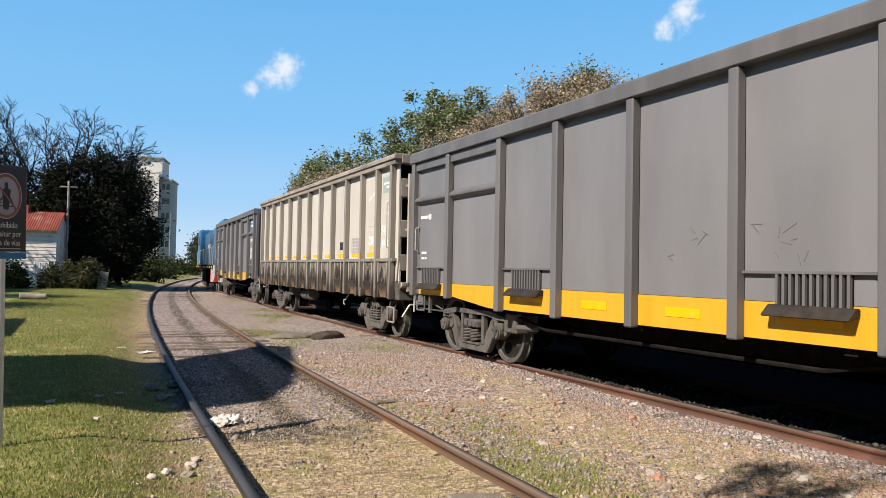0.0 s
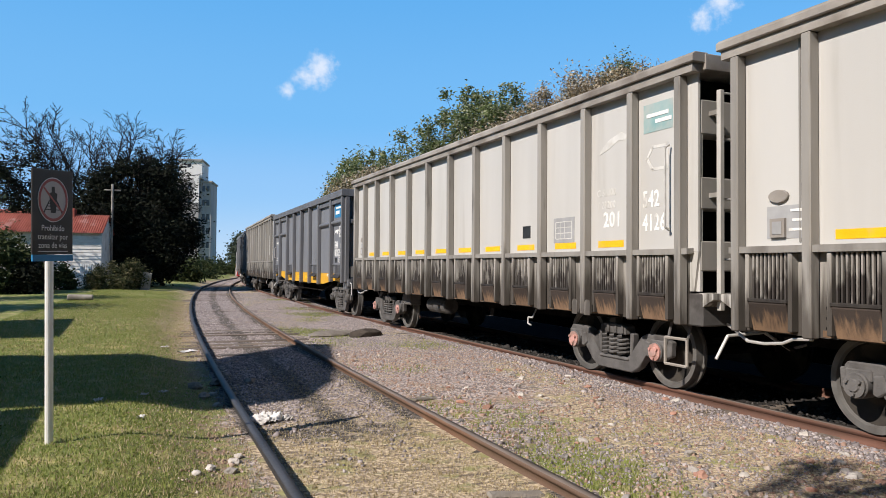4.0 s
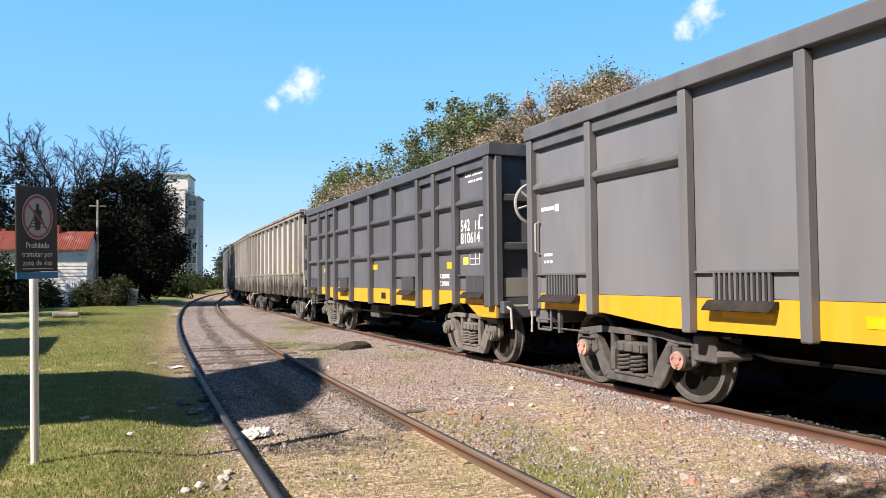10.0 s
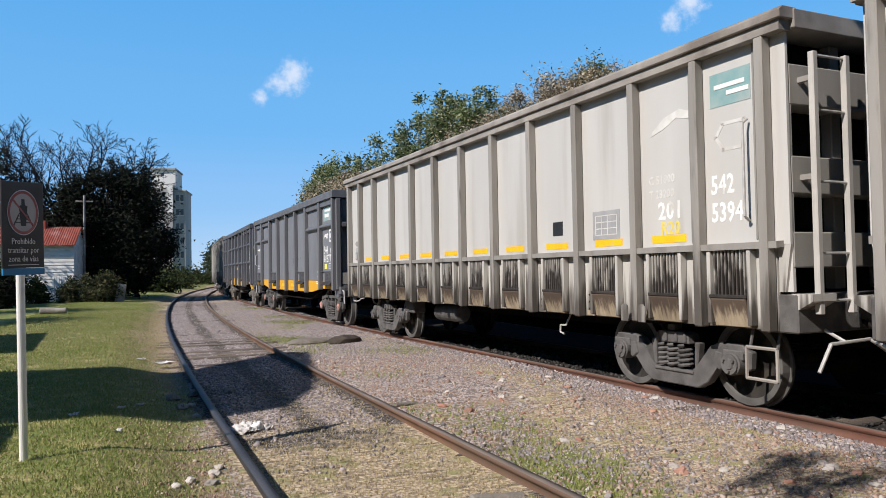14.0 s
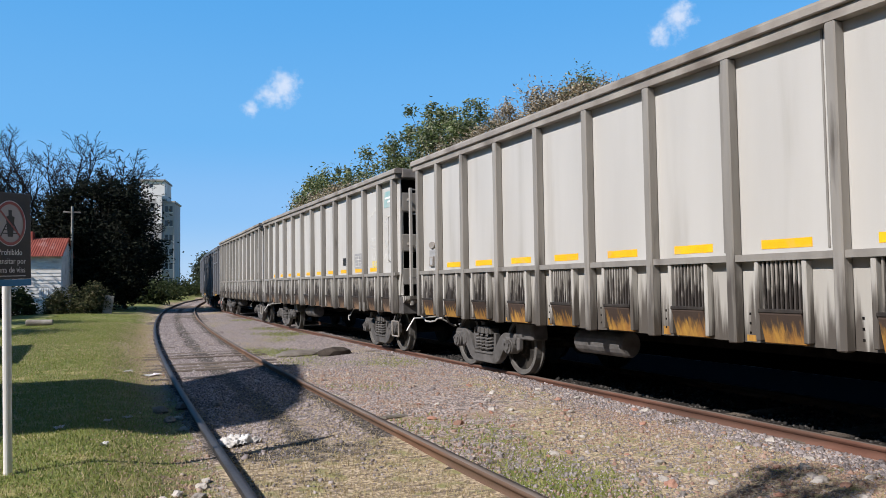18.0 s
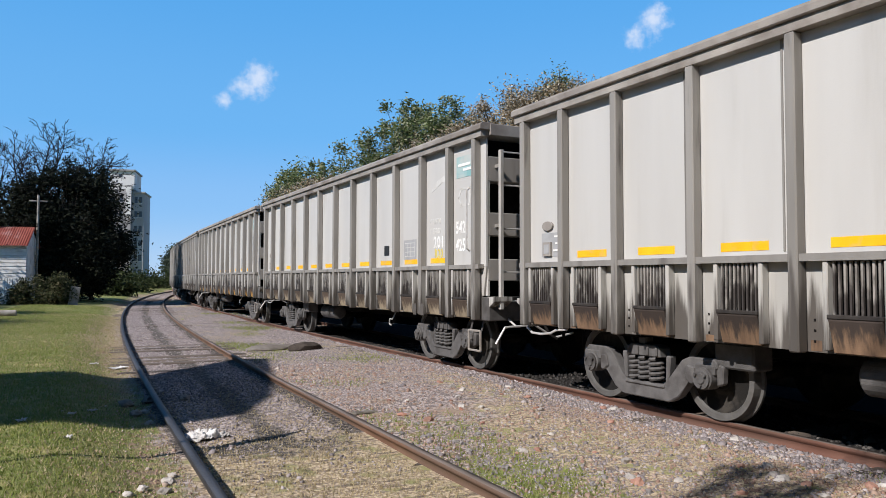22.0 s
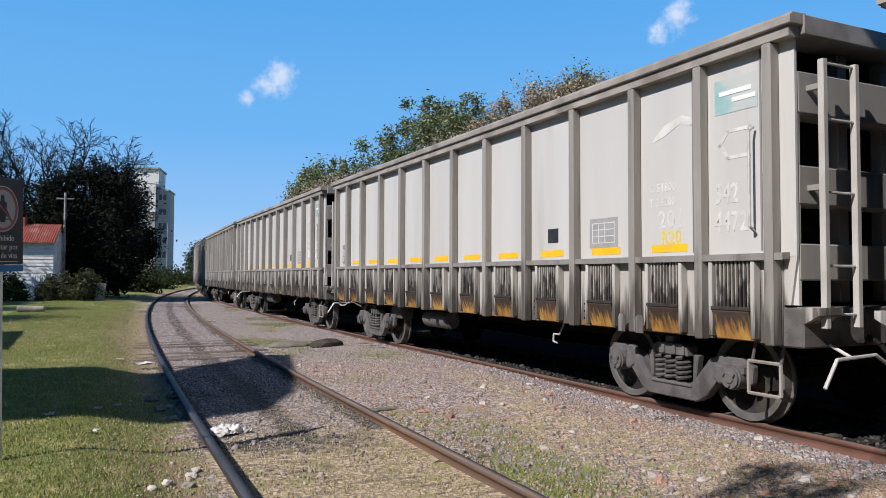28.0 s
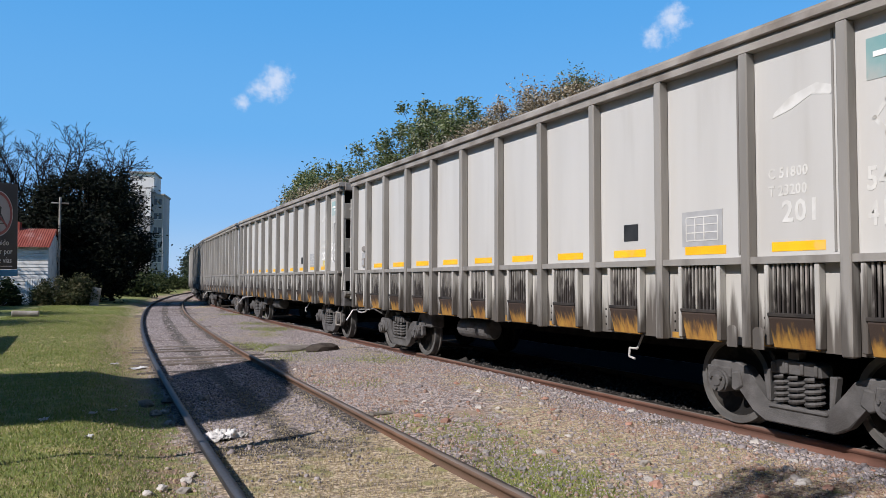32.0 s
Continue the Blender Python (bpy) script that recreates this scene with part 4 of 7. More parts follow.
    for z in (1.12, 1.55, 2.2, 2.85, 3.35):
        bm = bmesh.new()
        rod(bm, (-1.12, -6.77, z), (-0.75, -6.77, z), 0.013, 7)
        part("rung", bm, BRIGHT, w)
    for z in (1.15, 2.25, 3.15):
        bm = bmesh.new()
        box(bm, -1.17, -1.13, -6.74, -6.60, z - 0.025, z + 0.025)
        part("ladder_bracket", bm, BEIGE_RIB, w)
    bm = bmesh.new()
    pts = [(-1.36, -6.20, 2.86), (-1.42, -6.20, 2.82), (-1.42, -6.20, 1.92), (-1.36, -6.20, 1.88)]
    for a, b in zip(pts, pts[1:]):
        rod(bm, a, b, 0.014, 7)
    part("grab_rail", bm, BRIGHT, w, "upright grab rail")
    bm = bmesh.new()
    rod(bm, (-0.92, 0.95, 0.64), (-0.92, 1.95, 0.64), 0.17, 20)
    part("air_tank", bm, BOGIE, w, "grey brake air tank", bevel=0.03)
    bm = bmesh.new()
    box(bm, -1.08, -0.80, 2.98, 3.46, 0.56, 0.82)
    part("brake_box", bm, BOGIE, w, bevel=0.02)
    bm = bmesh.new()
    pts = [(-1.30, -6.06, 0.66), (-1.30, -6.06, 0.36), (-1.30, -6.42, 0.36), (-1.30, -6.42, 0.66), (-1.30, -6.06, 0.66)]
    for a, b in zip(pts, pts[1:]):
        rod(bm, a, b, 0.018, 6)
    for yh in (-6.40, -6.08):
        part("step_hanger", rod(bmesh.new(), (-1.27, yh, 0.66), (-1.22, yh, 0.84), 0.016, 6), BOGIE, w)
    part("step", bm, CHORD, w, "pale steel stirrup step")
    bm = bmesh.new()
    for a, b in (((-1.30, -6.86, 0.50), (-1.14, -6.86, 0.74)), ((-1.14, -6.86, 0.74), (-0.62, -6.86, 0.76)), ((-0.62, -6.86, 0.76), (-0.25, -6.86, 0.56)), ((-0.25, -6.86, 0.56), (0.1, -6.86, 0.62))):
        rod(bm, a, b, 0.017, 7)
    rod(bm, (-0.95, -6.86, 0.75), (-0.95, -6.62, 0.86), 0.016, 6)
    part("uncoupling_lever", bm, BRIGHT, w, "pale bent uncoupling lever")
    bm = bmesh.new()
    pts = [(-1.10, 6.72, 0.80), (-1.28, 6.50, 0.79), (-1.30, 6.36, 0.73), (-1.30, 6.16, 0.725), (-1.30, 5.94, 0.75), (-1.30, 5.82, 0.80), (-1.28, 5.62, 0.815)]
    for a, b in zip(pts, pts[1:]):
        rod(bm, a, b, 0.016, 7)
    part("uncoupling_lever", bm, BRIGHT, w)
    bm = bmesh.new()
    for a, b in (((-1.15, -2.68 - 0.07, 0.66), (-1.15, -2.68 + 0.06, 0.66)), ((-1.15, -2.68 + 0.06, 0.66), (-1.15, -2.68 + 0.07, 0.56)), ((-1.15, -2.68 + 0.07, 0.56), (-1.15, -2.68 - 0.03, 0.54)), ((-1.15, -2.68 - 0.07, 0.66), (-1.05, -2.68 - 0.07, 0.84))):
        rod(bm, a, b, 0.013, 6)
    part("rope_hook", bm, BRIGHT, w, "pale steel rope hook under the sill")
    for yb in (-4.42, -4.72):
        bm = bmesh.new()
        prism(bm, [(yb - 0.06, 0.83), (yb + 0.06, 0.83), (yb + 0.06, 1.0), (yb + 0.03, 1.03), (yb - 0.03, 1.03), (yb - 0.06, 1.0)], -1.462, -1.452)
        part("jacking_plate", bm, RIB_FOOT, w, "pierced jacking plate")
    # plates near the front end
    bm = bmesh.new()
    prism(bm, [(5.95 + 0.115 * math.cos(q * math.pi / 10), 2.14 + 0.062 * math.sin(q * math.pi / 10)) for q in range(20)], -B_SKIN - 0.03, -B_SKIN)
    part("plate_oval", bm, CHORD, w, "oval maker's plate", bevel=0.004)
    patch("data_panel", w, PANEL_GREY, -B_SKIN, 5.63, 6.10, 1.74, 2.05, label="grey chalk data panel")
    bx = patch("plate_box", w, CHORD, -B_SKIN - 0.0045, 5.87, 6.04, 1.75, 1.93, 0.03)
    part("card", box(bmesh.new(), -B_SKIN - 0.039, -B_SKIN - 0.0352, 5.90, 6.01, 1.78, 1.90), PANEL_GREY, bx)
    for z, a, b in ((2.0, 5.66, 5.82), (1.91, 5.66, 5.80), (1.82, 5.65, 5.84)):
        patch("chalk_line", w, FADED, -B_SKIN - 0.005, a, b, z - 0.012, z + 0.012)
    for y in B_RIBS[1:-1]:
        for z in (0.93, 1.02, 1.11):
            # small black plates paint the dark inside the bolt holes
            patch("bolt_hole", w, UNDER, -B_SKIN + 0.005, y - 0.128, y - 0.108, z - 0.011, z + 0.011, 0.003)
    for k, y in enumerate(B_RIBS[1:-1]):
        if k % 3 != 1:
            patch("foot_patch", w, CHUTE, -B_SKIN + 0.005, y - 0.18, y - 0.075, B_BASE + 0.01, B_BASE + 0.07 + 0.03 * (k % 2), 0.002)
    patch("black_square", w, BLACK_TAG, -B_SKIN, -2.98, -2.74, 1.90, 2.09, label="small black square panel")
    grid = patch("data_panel", w, PANEL_GREY, -B_SKIN, -4.20, -3.66, 1.80, 2.16, label="grey chalk data panel")
    for z in (1.86, 1.94, 2.02, 2.10):
        part("line", box(bmesh.new(), -B_SKIN - 0.007, -B_SKIN - 0.0045, -4.14, -3.72, z - 0.006, z + 0.006), FAINT, grid)
    for y in (-4.14, -3.96, -3.84, -3.72):
        part("line", box(bmesh.new(), -B_SKIN - 0.0072, -B_SKIN - 0.0046, y - 0.006, y + 0.006, 1.86, 2.10), FAINT, grid)
    patch("sticker", w, TEAL, -B_SKIN, -6.22, -5.70, 3.06, 3.40, label="faded teal company sticker")
    for z, a, b in ((3.26, -6.15, -5.76), (3.18, -6.2, -5.92)):
        patch("sticker_bar", w, FADED, -B_SKIN - 0.005, a, b, z - 0.022, z + 0.022)
    bm = bmesh.new()
    frame_pts = [(-6.12, 2.62), (-5.86, 2.62), (-5.76, 2.75), (-5.86, 2.88), (-6.12, 2.88)]
    for a, b in zip(frame_pts, frame_pts[1:] + frame_pts[:1]):
        stroke(bm, -B_SKIN, a, b, 0.035)
    part("arrow_mark", bm, FAINT, w, "faded outline arrow mark")
    bm = bmesh.new()
    prism(bm, [(-4.80, 2.93), (-5.0, 2.98), (-5.2, 3.07), (-5.38, 3.03), (-5.42, 3.10), (-5.25, 3.16), (-5.0, 3.10), (-4.82, 2.98)], -B_SKIN - 0.004, -B_SKIN)
    part("emblem", bm, FAINT, w, "faded white streak emblem")
    for y in (4.41, -4.85):
        build_bogie(w, y, "plain", BOGIE)
    return w


# ---- grey and charcoal gondolas ----


def build_gondola(kind):
    grey = kind == "grey"
    skin_m, rib_m = (GREY, GREY_RIB) if grey else (DARK, DARK_RIB)
    if grey:
        half = 6.28
        ribs = [6.22, 4.75, 3.0, 1.5, 0.0, -1.5, -3.0, -4.75, -6.22]
        vents, mids, stripes = (0, 2, 5, 7), {0: (2.76,), 1: (2.76,), 6: (2.76,), 7: (2.76,)}, (3, 4)
        label = "grey gondola wagon with yellow sole band and few wide ribs"
    else:
        half = 6.38
        ribs = [6.30, 4.95, 4.0, 3.15, 1.6, 0.0, -1.6, -3.15, -4.0, -4.95, -6.26]
        vents, mids, stripes = (0, 3, 6, 9), {k: (2.78, 1.98) for k in range(10)}, ()
        label = "charcoal gondola wagon with a grid of ribs and yellow sole band"
    w = empty("gondola_wagon", label, "freight wagon", "wagons of the train")
    skin, top = 1.32, 3.60
    for s in (-1, 1):
        part("side_panel", box(bmesh.new(), min(s * skin, s * (skin - 0.03)), max(s * skin, s * (skin - 0.03)), -half, half, 1.22, 3.50), skin_m, w)
        bm = bmesh.new()
        yb = [(half - 0.02, 1.215), (half - 0.02, 0.99), (4.6, 0.99), (3.4, 0.87), (-3.4, 0.87), (-4.6, 0.99), (-half + 0.02, 0.99), (-half + 0.02, 1.215)]
        prism(bm, yb, min(s * (skin + 0.006), s * (skin - 0.03)), max(s * (skin + 0.006), s * (skin - 0.03)))
        part("sole_band", bm, YELLOW, w, "deep yellow sole band")
        bm = bmesh.new()
        slab(bm, [(s * 1.24, 3.465), (s * 1.455, 3.465), (s * 1.455, 3.64), (s * 1.42, 3.67), (s * 1.24, 3.67)], -half - 0.05, half + 0.05)
        part("top_chord", bm, rib_m, w, bevel=0.008)
        first = {}
        for k, y in enumerate(ribs):
            corner = k in (0, len(ribs) - 1)
            wide = 0.10 if corner and not grey else 0.062
            foot = 0.96 if corner or abs(y) > 4.2 else 0.84
            key = (wide, foot)
            if key not in first:
                bm = bmesh.new()
                box(bm, -0.062, 0.062, -wide, wide, foot, 3.457)
                first[key] = part("rib", bm, rib_m, w, "upright box rib", bevel=0.015)
                first[key].matrix_basis = pose(s * (skin + 0.061), y, 0)
            else:
                again(first[key], w, s * (skin + 0.061), y, 0)
        for k in ((0, 1, 6, 7) if grey else (0, 1, 2, 7, 8, 9)):
            a, b = ribs[k + 1] + 0.065, ribs[k] - 0.065
            bm = bmesh.new()
            box(bm, min(s * (skin - 0.005), s * (skin + 0.075)), max(s * (skin - 0.005), s * (skin + 0.075)), a, b, 3.31, 3.462)
            part("header_plate", bm, rib_m, w, bevel=0.006)
        for k, zs in mids.items():
            for z in zs:
                a, b = ribs[k + 1] + 0.065, ribs[k] - 0.065
                bm = bmesh.new()
                slab(bm, [(s * (skin - 0.01), z - 0.09), (s * (skin + 0.03), z - 0.09), (s * (skin + 0.095), z - 0.035), (s * (skin + 0.095), z + 0.01), (s * (skin - 0.01), z + 0.085)], a, b)
                part("cross_rail", bm, rib_m, w, bevel=0.008)
        if s == 1:
            continue
        for k in vents:
            a, b = ribs[k + 1], ribs[k]
            c = (a + b) / 2 - 0.05 * (1 if k > 4 else -1)
            wv = 0.37 if grey else 0.34
            bm = bmesh.new()
            box(bm, -skin - 0.05, -skin - 0.002, a + 0.07, b - 0.07, 1.475, 1.50)
            part("vent_ledge", bm, rib_m, w)
            # black plate: the recess's darkness painted behind the bars
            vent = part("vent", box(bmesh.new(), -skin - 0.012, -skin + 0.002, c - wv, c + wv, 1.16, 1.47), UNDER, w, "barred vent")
            n = 11 if grey else 22
            bar0 = None
            for q in range(n):
                y = c - wv + 0.02 + (2 * wv - 0.04) * q / (n - 1)
                if bar0 is None:
                    bar0 = part("bar", box(bmesh.new(), -0.016, 0.016, -0.014 if grey else -0.009, 0.014 if grey else 0.009, 1.17, 1.475), rib_m, vent)
                    bar0.matrix_basis = pose(-skin - 0.03, y, 0)
                else:
                    again(bar0, vent, -skin - 0.03, y, 0)
            bm = bmesh.new()
            slab(bm, [(-skin, 1.20), (-skin - 0.07, 1.20), (-skin - 0.16, 1.11), (-skin - 0.155, 1.09), (-skin, 1.13)], c - wv - 0.06, c + wv + 0.06)
            part("vent_hood", bm, BLACK_BAR, w, "black drip hood", bevel=0.01)
        for k in range(len(ribs) - 1):
            a, b = ribs[k + 1], ribs[k]
            if k in vents:
                patch("reflector", w, REFLECT, -skin - 0.008, (a + b) / 2 - 0.33, (a + b) / 2 + 0.33, 1.025, 1.085)
            elif k in stripes:
                patch("reflector", w, REFLECT, -skin - 0.008, (a + b) / 2 - 0.25, (a + b) / 2 + 0.25, 1.0, 1.1)
    for e in (-1, 1):
        part("end_sheet", box(bmesh.new(), -1.288, 1.288, min(e * (half - 0.12), e * (half - 0.09)), max(e * (half - 0.12), e * (half - 0.09)), 1.1, 3.55), skin_m, w)
        bm = bmesh.new()
        slab_end(bm, e, half, 3.46, 3.667, 1.30)
        part("end_chord", bm, rib_m, w, bevel=0.01)
        for z in ((2.76,) if grey else (2.78, 1.98)):
            bm = bmesh.new()
            box(bm, -1.20, 1.20, min(e * (half - 0.085), e * (half + 0.03)), max(e * (half - 0.085), e * (half + 0.03)), z - 0.08, z + 0.05)
            part("end_rail", bm, rib_m, w, bevel=0.02)
        for sx in (-1, 1):
            bm = bmesh.new()
            box(bm, min(sx * 1.20, sx * 1.34), max(sx * 1.20, sx * 1.34), min(e * (half - 0.2), e * (half + 0.045)), max(e * (half - 0.2), e * (half + 0.045)), 0.98, 3.455)
            part("corner_post", bm, rib_m, w, bevel=0.02)
        bm = bmesh.new()
        box(bm, -1.30, 1.30, min(e * (half - 0.3), e * (half + 0.02)), max(e * (half - 0.3), e * (half + 0.02)), 0.78, 1.12)
        part("buffer_beam", bm, rib_m, w, bevel=0.015)
        ya = half + 0.022
        part("end_apron", box(bmesh.new(), -1.19, 1.19, min(e * (half - 0.084), e * ya), max(e * (half - 0.084), e * ya), 1.125, 1.44), END_PAINT, w, "dusty plate across the foot of the end", bevel=0.008)
        build_coupler(w, e, half + 0.08)
        bm = bmesh.new()
        for a, b in (((-1.2, half + 0.10, 0.98), (-1.2, half + 0.28, 0.93)), ((-1.2, half + 0.28, 0.93), (-1.2, half + 0.30, 0.62)), ((-1.2, half + 0.10, 0.98), (-0.2, half + 0.16, 0.98))):
            rod(bm, (a[0], e * a[1], a[2]), (b[0], e * b[1], b[2]), 0.02, 7)
        part("uncoupling_lever", bm, BRIGHT, w)
        bm = bmesh.new()
        box(bm, -1.27, -1.13, min(e * (half + 0.02), e * (half + 0.16)), max(e * (half + 0.02), e * (half + 0.16)), 0.86, 1.06)
        part("lever_bracket", bm, rib_m, w, bevel=0.01)
    bm = bmesh.new()
    pts = [(-1.30, 6.21, 0.99), (-1.30, 6.21, 0.69), (-1.30, 5.87, 0.69), (-1.30, 5.87, 0.99)]
    for a, b in zip(pts, pts[1:]):
        rod(bm, a, b, 0.017, 6)
    rod(bm, (-1.30, 6.21, 0.84), (-1.30, 5.87, 0.84), 0.012, 6)
    part("step", bm, rib_m, w, "steel stirrup step under the front corner")
    bm = bmesh.new()
    box(bm, -1.29, -1.24, 5.66, 5.72, 0.66, 0.99)
    rod(bm, (-1.27, 6.15, 0.72), (-1.27, 5.0, 0.72), 0.013, 6)
    part("brake_rigging", bm, BOGIE, w)
    # floor, sill, bearers and rods: black, with the underside's shade in it
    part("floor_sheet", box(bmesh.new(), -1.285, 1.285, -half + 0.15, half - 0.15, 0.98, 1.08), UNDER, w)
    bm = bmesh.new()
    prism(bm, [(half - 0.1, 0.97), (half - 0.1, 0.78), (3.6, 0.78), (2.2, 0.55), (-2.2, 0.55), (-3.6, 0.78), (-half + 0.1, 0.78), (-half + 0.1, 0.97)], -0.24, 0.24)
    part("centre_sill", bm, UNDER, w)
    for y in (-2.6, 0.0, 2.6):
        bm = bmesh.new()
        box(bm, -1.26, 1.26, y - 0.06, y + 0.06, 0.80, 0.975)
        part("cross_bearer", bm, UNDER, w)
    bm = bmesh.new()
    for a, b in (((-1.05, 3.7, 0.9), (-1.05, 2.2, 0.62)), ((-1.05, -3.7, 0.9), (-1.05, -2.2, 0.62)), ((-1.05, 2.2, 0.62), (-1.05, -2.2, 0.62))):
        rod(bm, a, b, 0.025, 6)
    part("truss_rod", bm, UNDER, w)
    bm = bmesh.new()
    box(bm, -1.12, -0.72, 2.9, 3.25, 0.50, 0.80)
    rod(bm, (-1.16, 2.85, 0.60), (-0.9, 2.6, 0.60), 0.05, 8)
    part("brake_gear", bm, BOGIE, w, bevel=0.02)
    for y in (4.35, -4.95):
        build_bogie(w, y, "framed", BOGIE if grey else BOGIE_DUST)
    return w, ribs, skin


def slab_end(bm, e, half, z0, z1, x):
    return box(bm, -x, x, min(e * (half - 0.2), e * (half + 0.048)), max(e * (half - 0.2), e * (half + 0.048)), z0, z1)


def mark_grey(w, ribs, skin, number, patched=False):
    """Stickers and lettering of a grey wagon's rear bay and front bay."""
    x = -skin - 0.001
    c = -5.48
    patch("sticker", w, BLUE_SIGN if not patched else TEAL, -skin, -5.95, -4.95, 2.90, 3.36, label="blue company sticker")
    patch("sticker_bar", w, WHITE, -skin - 0.005, -5.80, -5.10, 3.16, 3.22)
    patch("sticker_bar", w, WHITE, -skin - 0.005, -5.55, -5.10, 3.00, 3.10)
    bm = bmesh.new()
    prism(bm, [(-4.93, 2.40), (-5.05, 2.45), (-5.2, 2.46), (-5.3, 2.38), (-5.33, 2.44), (-5.40, 2.39), (-5.38, 2.48), (-5.47, 2.50), (-5.42, 2.55), (-5.25, 2.53), (-5.08, 2.53), (-4.98, 2.46)], x - 0.004, x)
    part("emblem", bm, WHITE, w, "white streak emblem")
    bm = bmesh.new()
    for a, b, z0, z1 in ((-5.98, -5.55, 2.59, 2.64), (-5.98, -5.55, 2.30, 2.35), (-5.98, -5.93, 2.352, 2.588), (-5.60, -5.55, 2.352, 2.588)):
        box(bm, x - 0.004, x, a, b, z0, z1)
    prism(bm, [(-5.64, 2.41), (-5.78, 2.41), (-5.78, 2.375), (-5.89, 2.47), (-5.78, 2.565), (-5.78, 2.53), (-5.64, 2.53)], x - 0.004, x)
    part("arrow_mark", bm, WHITE, w, "white arrow in a square")
    writing("544", 0.30, WHITE, w, -4.98, 1.98, x, wide=0.82)
    writing("11", 0.20, WHITE, w, -5.62, 1.98, x, wide=1.1)
    writing(number, 0.30, WHITE, w, -4.98, 1.74, x, wide=0.92)
    patch("tag", w, BLACK_TAG if not patched else PALE_YELLOW, -skin, -5.28, -5.02, 1.55, 1.69)
    for z in (1.56, 1.63, 1.70):
        patch("data_line", w, WHITE, -skin, -5.95, -5.48, z - 0.006, z + 0.006)
    for y in (-5.95, -5.75, -5.48):
        patch("data_line", w, WHITE, -skin - 0.001, y - 0.006, y + 0.006, 1.56, 1.70)
    writing("C 56500", 0.13, WHITE, w, -4.18, 1.42, x, wide=0.85)
    writing("T 23500", 0.13, WHITE, w, -4.18, 1.26, x, wide=0.85)
    if not patched:
        writing("R20", 0.24, YELLOW_MARK, w, -4.18, 1.82, x, wide=0.7)
    for z in (1.135, 1.18):
        patch("band_line", w, FADED, -skin - 0.008, -4.62, -4.0, z - 0.012, z + 0.012)
    patch("small_mark", w, WHITE, -skin, 5.72, 6.06, 2.40, 2.455)
    patch("small_mark", w, WHITE, -skin, 5.60, 5.70, 2.375, 2.475)
    for z, a, b in ((1.765, 5.78, 6.0), (1.665, 5.78, 5.84), (1.665, 5.87, 5.93), (1.665, 5.95, 6.0)):
        patch("small_mark", w, FADED, -skin, a, b, z - 0.02, z + 0.02)
    bm = bmesh.new()
    pts = [(-skin - 0.03, 6.08, 2.25), (-skin - 0.10, 6.08, 2.22), (-skin - 0.10, 6.08, 1.82), (-skin - 0.03, 6.08, 1.78)]
    for a, b in zip(pts, pts[1:]):
        rod(bm, a, b, 0.012, 6)
    part("grab_rail", bm, BRIGHT, w)
    # chalk scrawls
    bm = bmesh.new()
    rng = random.Random(int(number[-2:]))
    for g in range(9):
        y, z = -1.2 + rng.uniform(-0.5, 0.3) * 2.0, 1.75 + rng.uniform(-0.1, 0.25)
        for _ in range(2):
            a = (x, y + rng.uniform(-.06, .06), z + rng.uniform(-.1, .1))
            b = (x, y + rng.uniform(-.12, .12), z + rng.uniform(-.15, .15))
            stroke(bm, x, a[1:], b[1:], 0.008)
    part("chalk_scrawl", bm, GREY_RIB, w, "dark chalk scrawl")


def mark_dark(w, ribs, skin):
    x = -skin - 0.001
    for a, b, z0, z1 in ((-5.50, -5.24, 3.225, 3.295), (-6.04, -5.55, 3.225, 3.295), (-5.58, -5.38, 3.115, 3.155), (-5.66, -5.62, 3.115, 3.155), (-5.92, -5.70, 3.115, 3.155)):
        patch("name_bar", w, WHITE, -skin, a, b, z0, z1)
    writing("542", 0.28, WHITE, w, -5.05, 2.28, x, wide=0.85)
    writing("11", 0.22, WHITE, w, -5.60, 2.28, x, wide=0.9)
    writing("810614", 0.28, WHITE, w, -5.05, 2.05, x, wide=0.85)
    bm = bmesh.new()
    pts = [(-5.80, 2.29), (-5.80, 2.51), (-6.01, 2.51), (-6.11, 2.40), (-6.01, 2.29)]
    for a, b in zip(pts, pts[1:] + pts[:1]):
        stroke(bm, x, a, b, 0.035)
    part("arrow_mark", bm, WHITE, w)
    patch("reflector", w, REFLECT, -skin, -4.87, -4.42, 1.62, 1.74)
    patch("reflector", w, PALE_YELLOW, -skin, -5.35, -5.15, 1.68, 1.81)
    for z in (1.68, 1.78, 1.88):
        patch("data_line", w, WHITE, -skin, -5.80, -5.42, z - 0.007, z + 0.007)
    for y in (-5.80, -5.64, -5.42):
        patch("data_line", w, WHITE, -skin - 0.001, y - 0.007, y + 0.007, 1.68, 1.88)
    writing("C.581000K", 0.115, WHITE, w, -4.10, 1.44, x, wide=0.78)
    writing("T.219000K", 0.115, WHITE, w, -4.10, 1.30, x, wide=0.78)
    patch("reflector", w, REFLECT, -skin, -0.36, -0.06, 1.66, 1.78)
    patch("reflector", w, REFLECT, -skin, 0.22, 0.36, 1.66, 1.78)
    patch("reflector", w, REFLECT, -skin, 4.24, 4.64, 1.64, 1.76)
    patch("tag", w, BLACK_TAG, -skin - 0.008, -0.95, -0.65, 0.98, 1.12)
    bm = bmesh.new()
    prism(bm, [(-5.30, 0.985), (-5.74, 0.78), (-6.38, 0.78), (-6.38, 0.985)], -1.33, -1.26)
    part("yellow_step_band", bm, YELLOW, w, bevel=0.008)
    part("brake_box", box(bmesh.new(), -1.05, -0.70, 0.40, 1.02, 0.47, 0.80), BOGIE, w, "grey brake gear box", bevel=0.02)


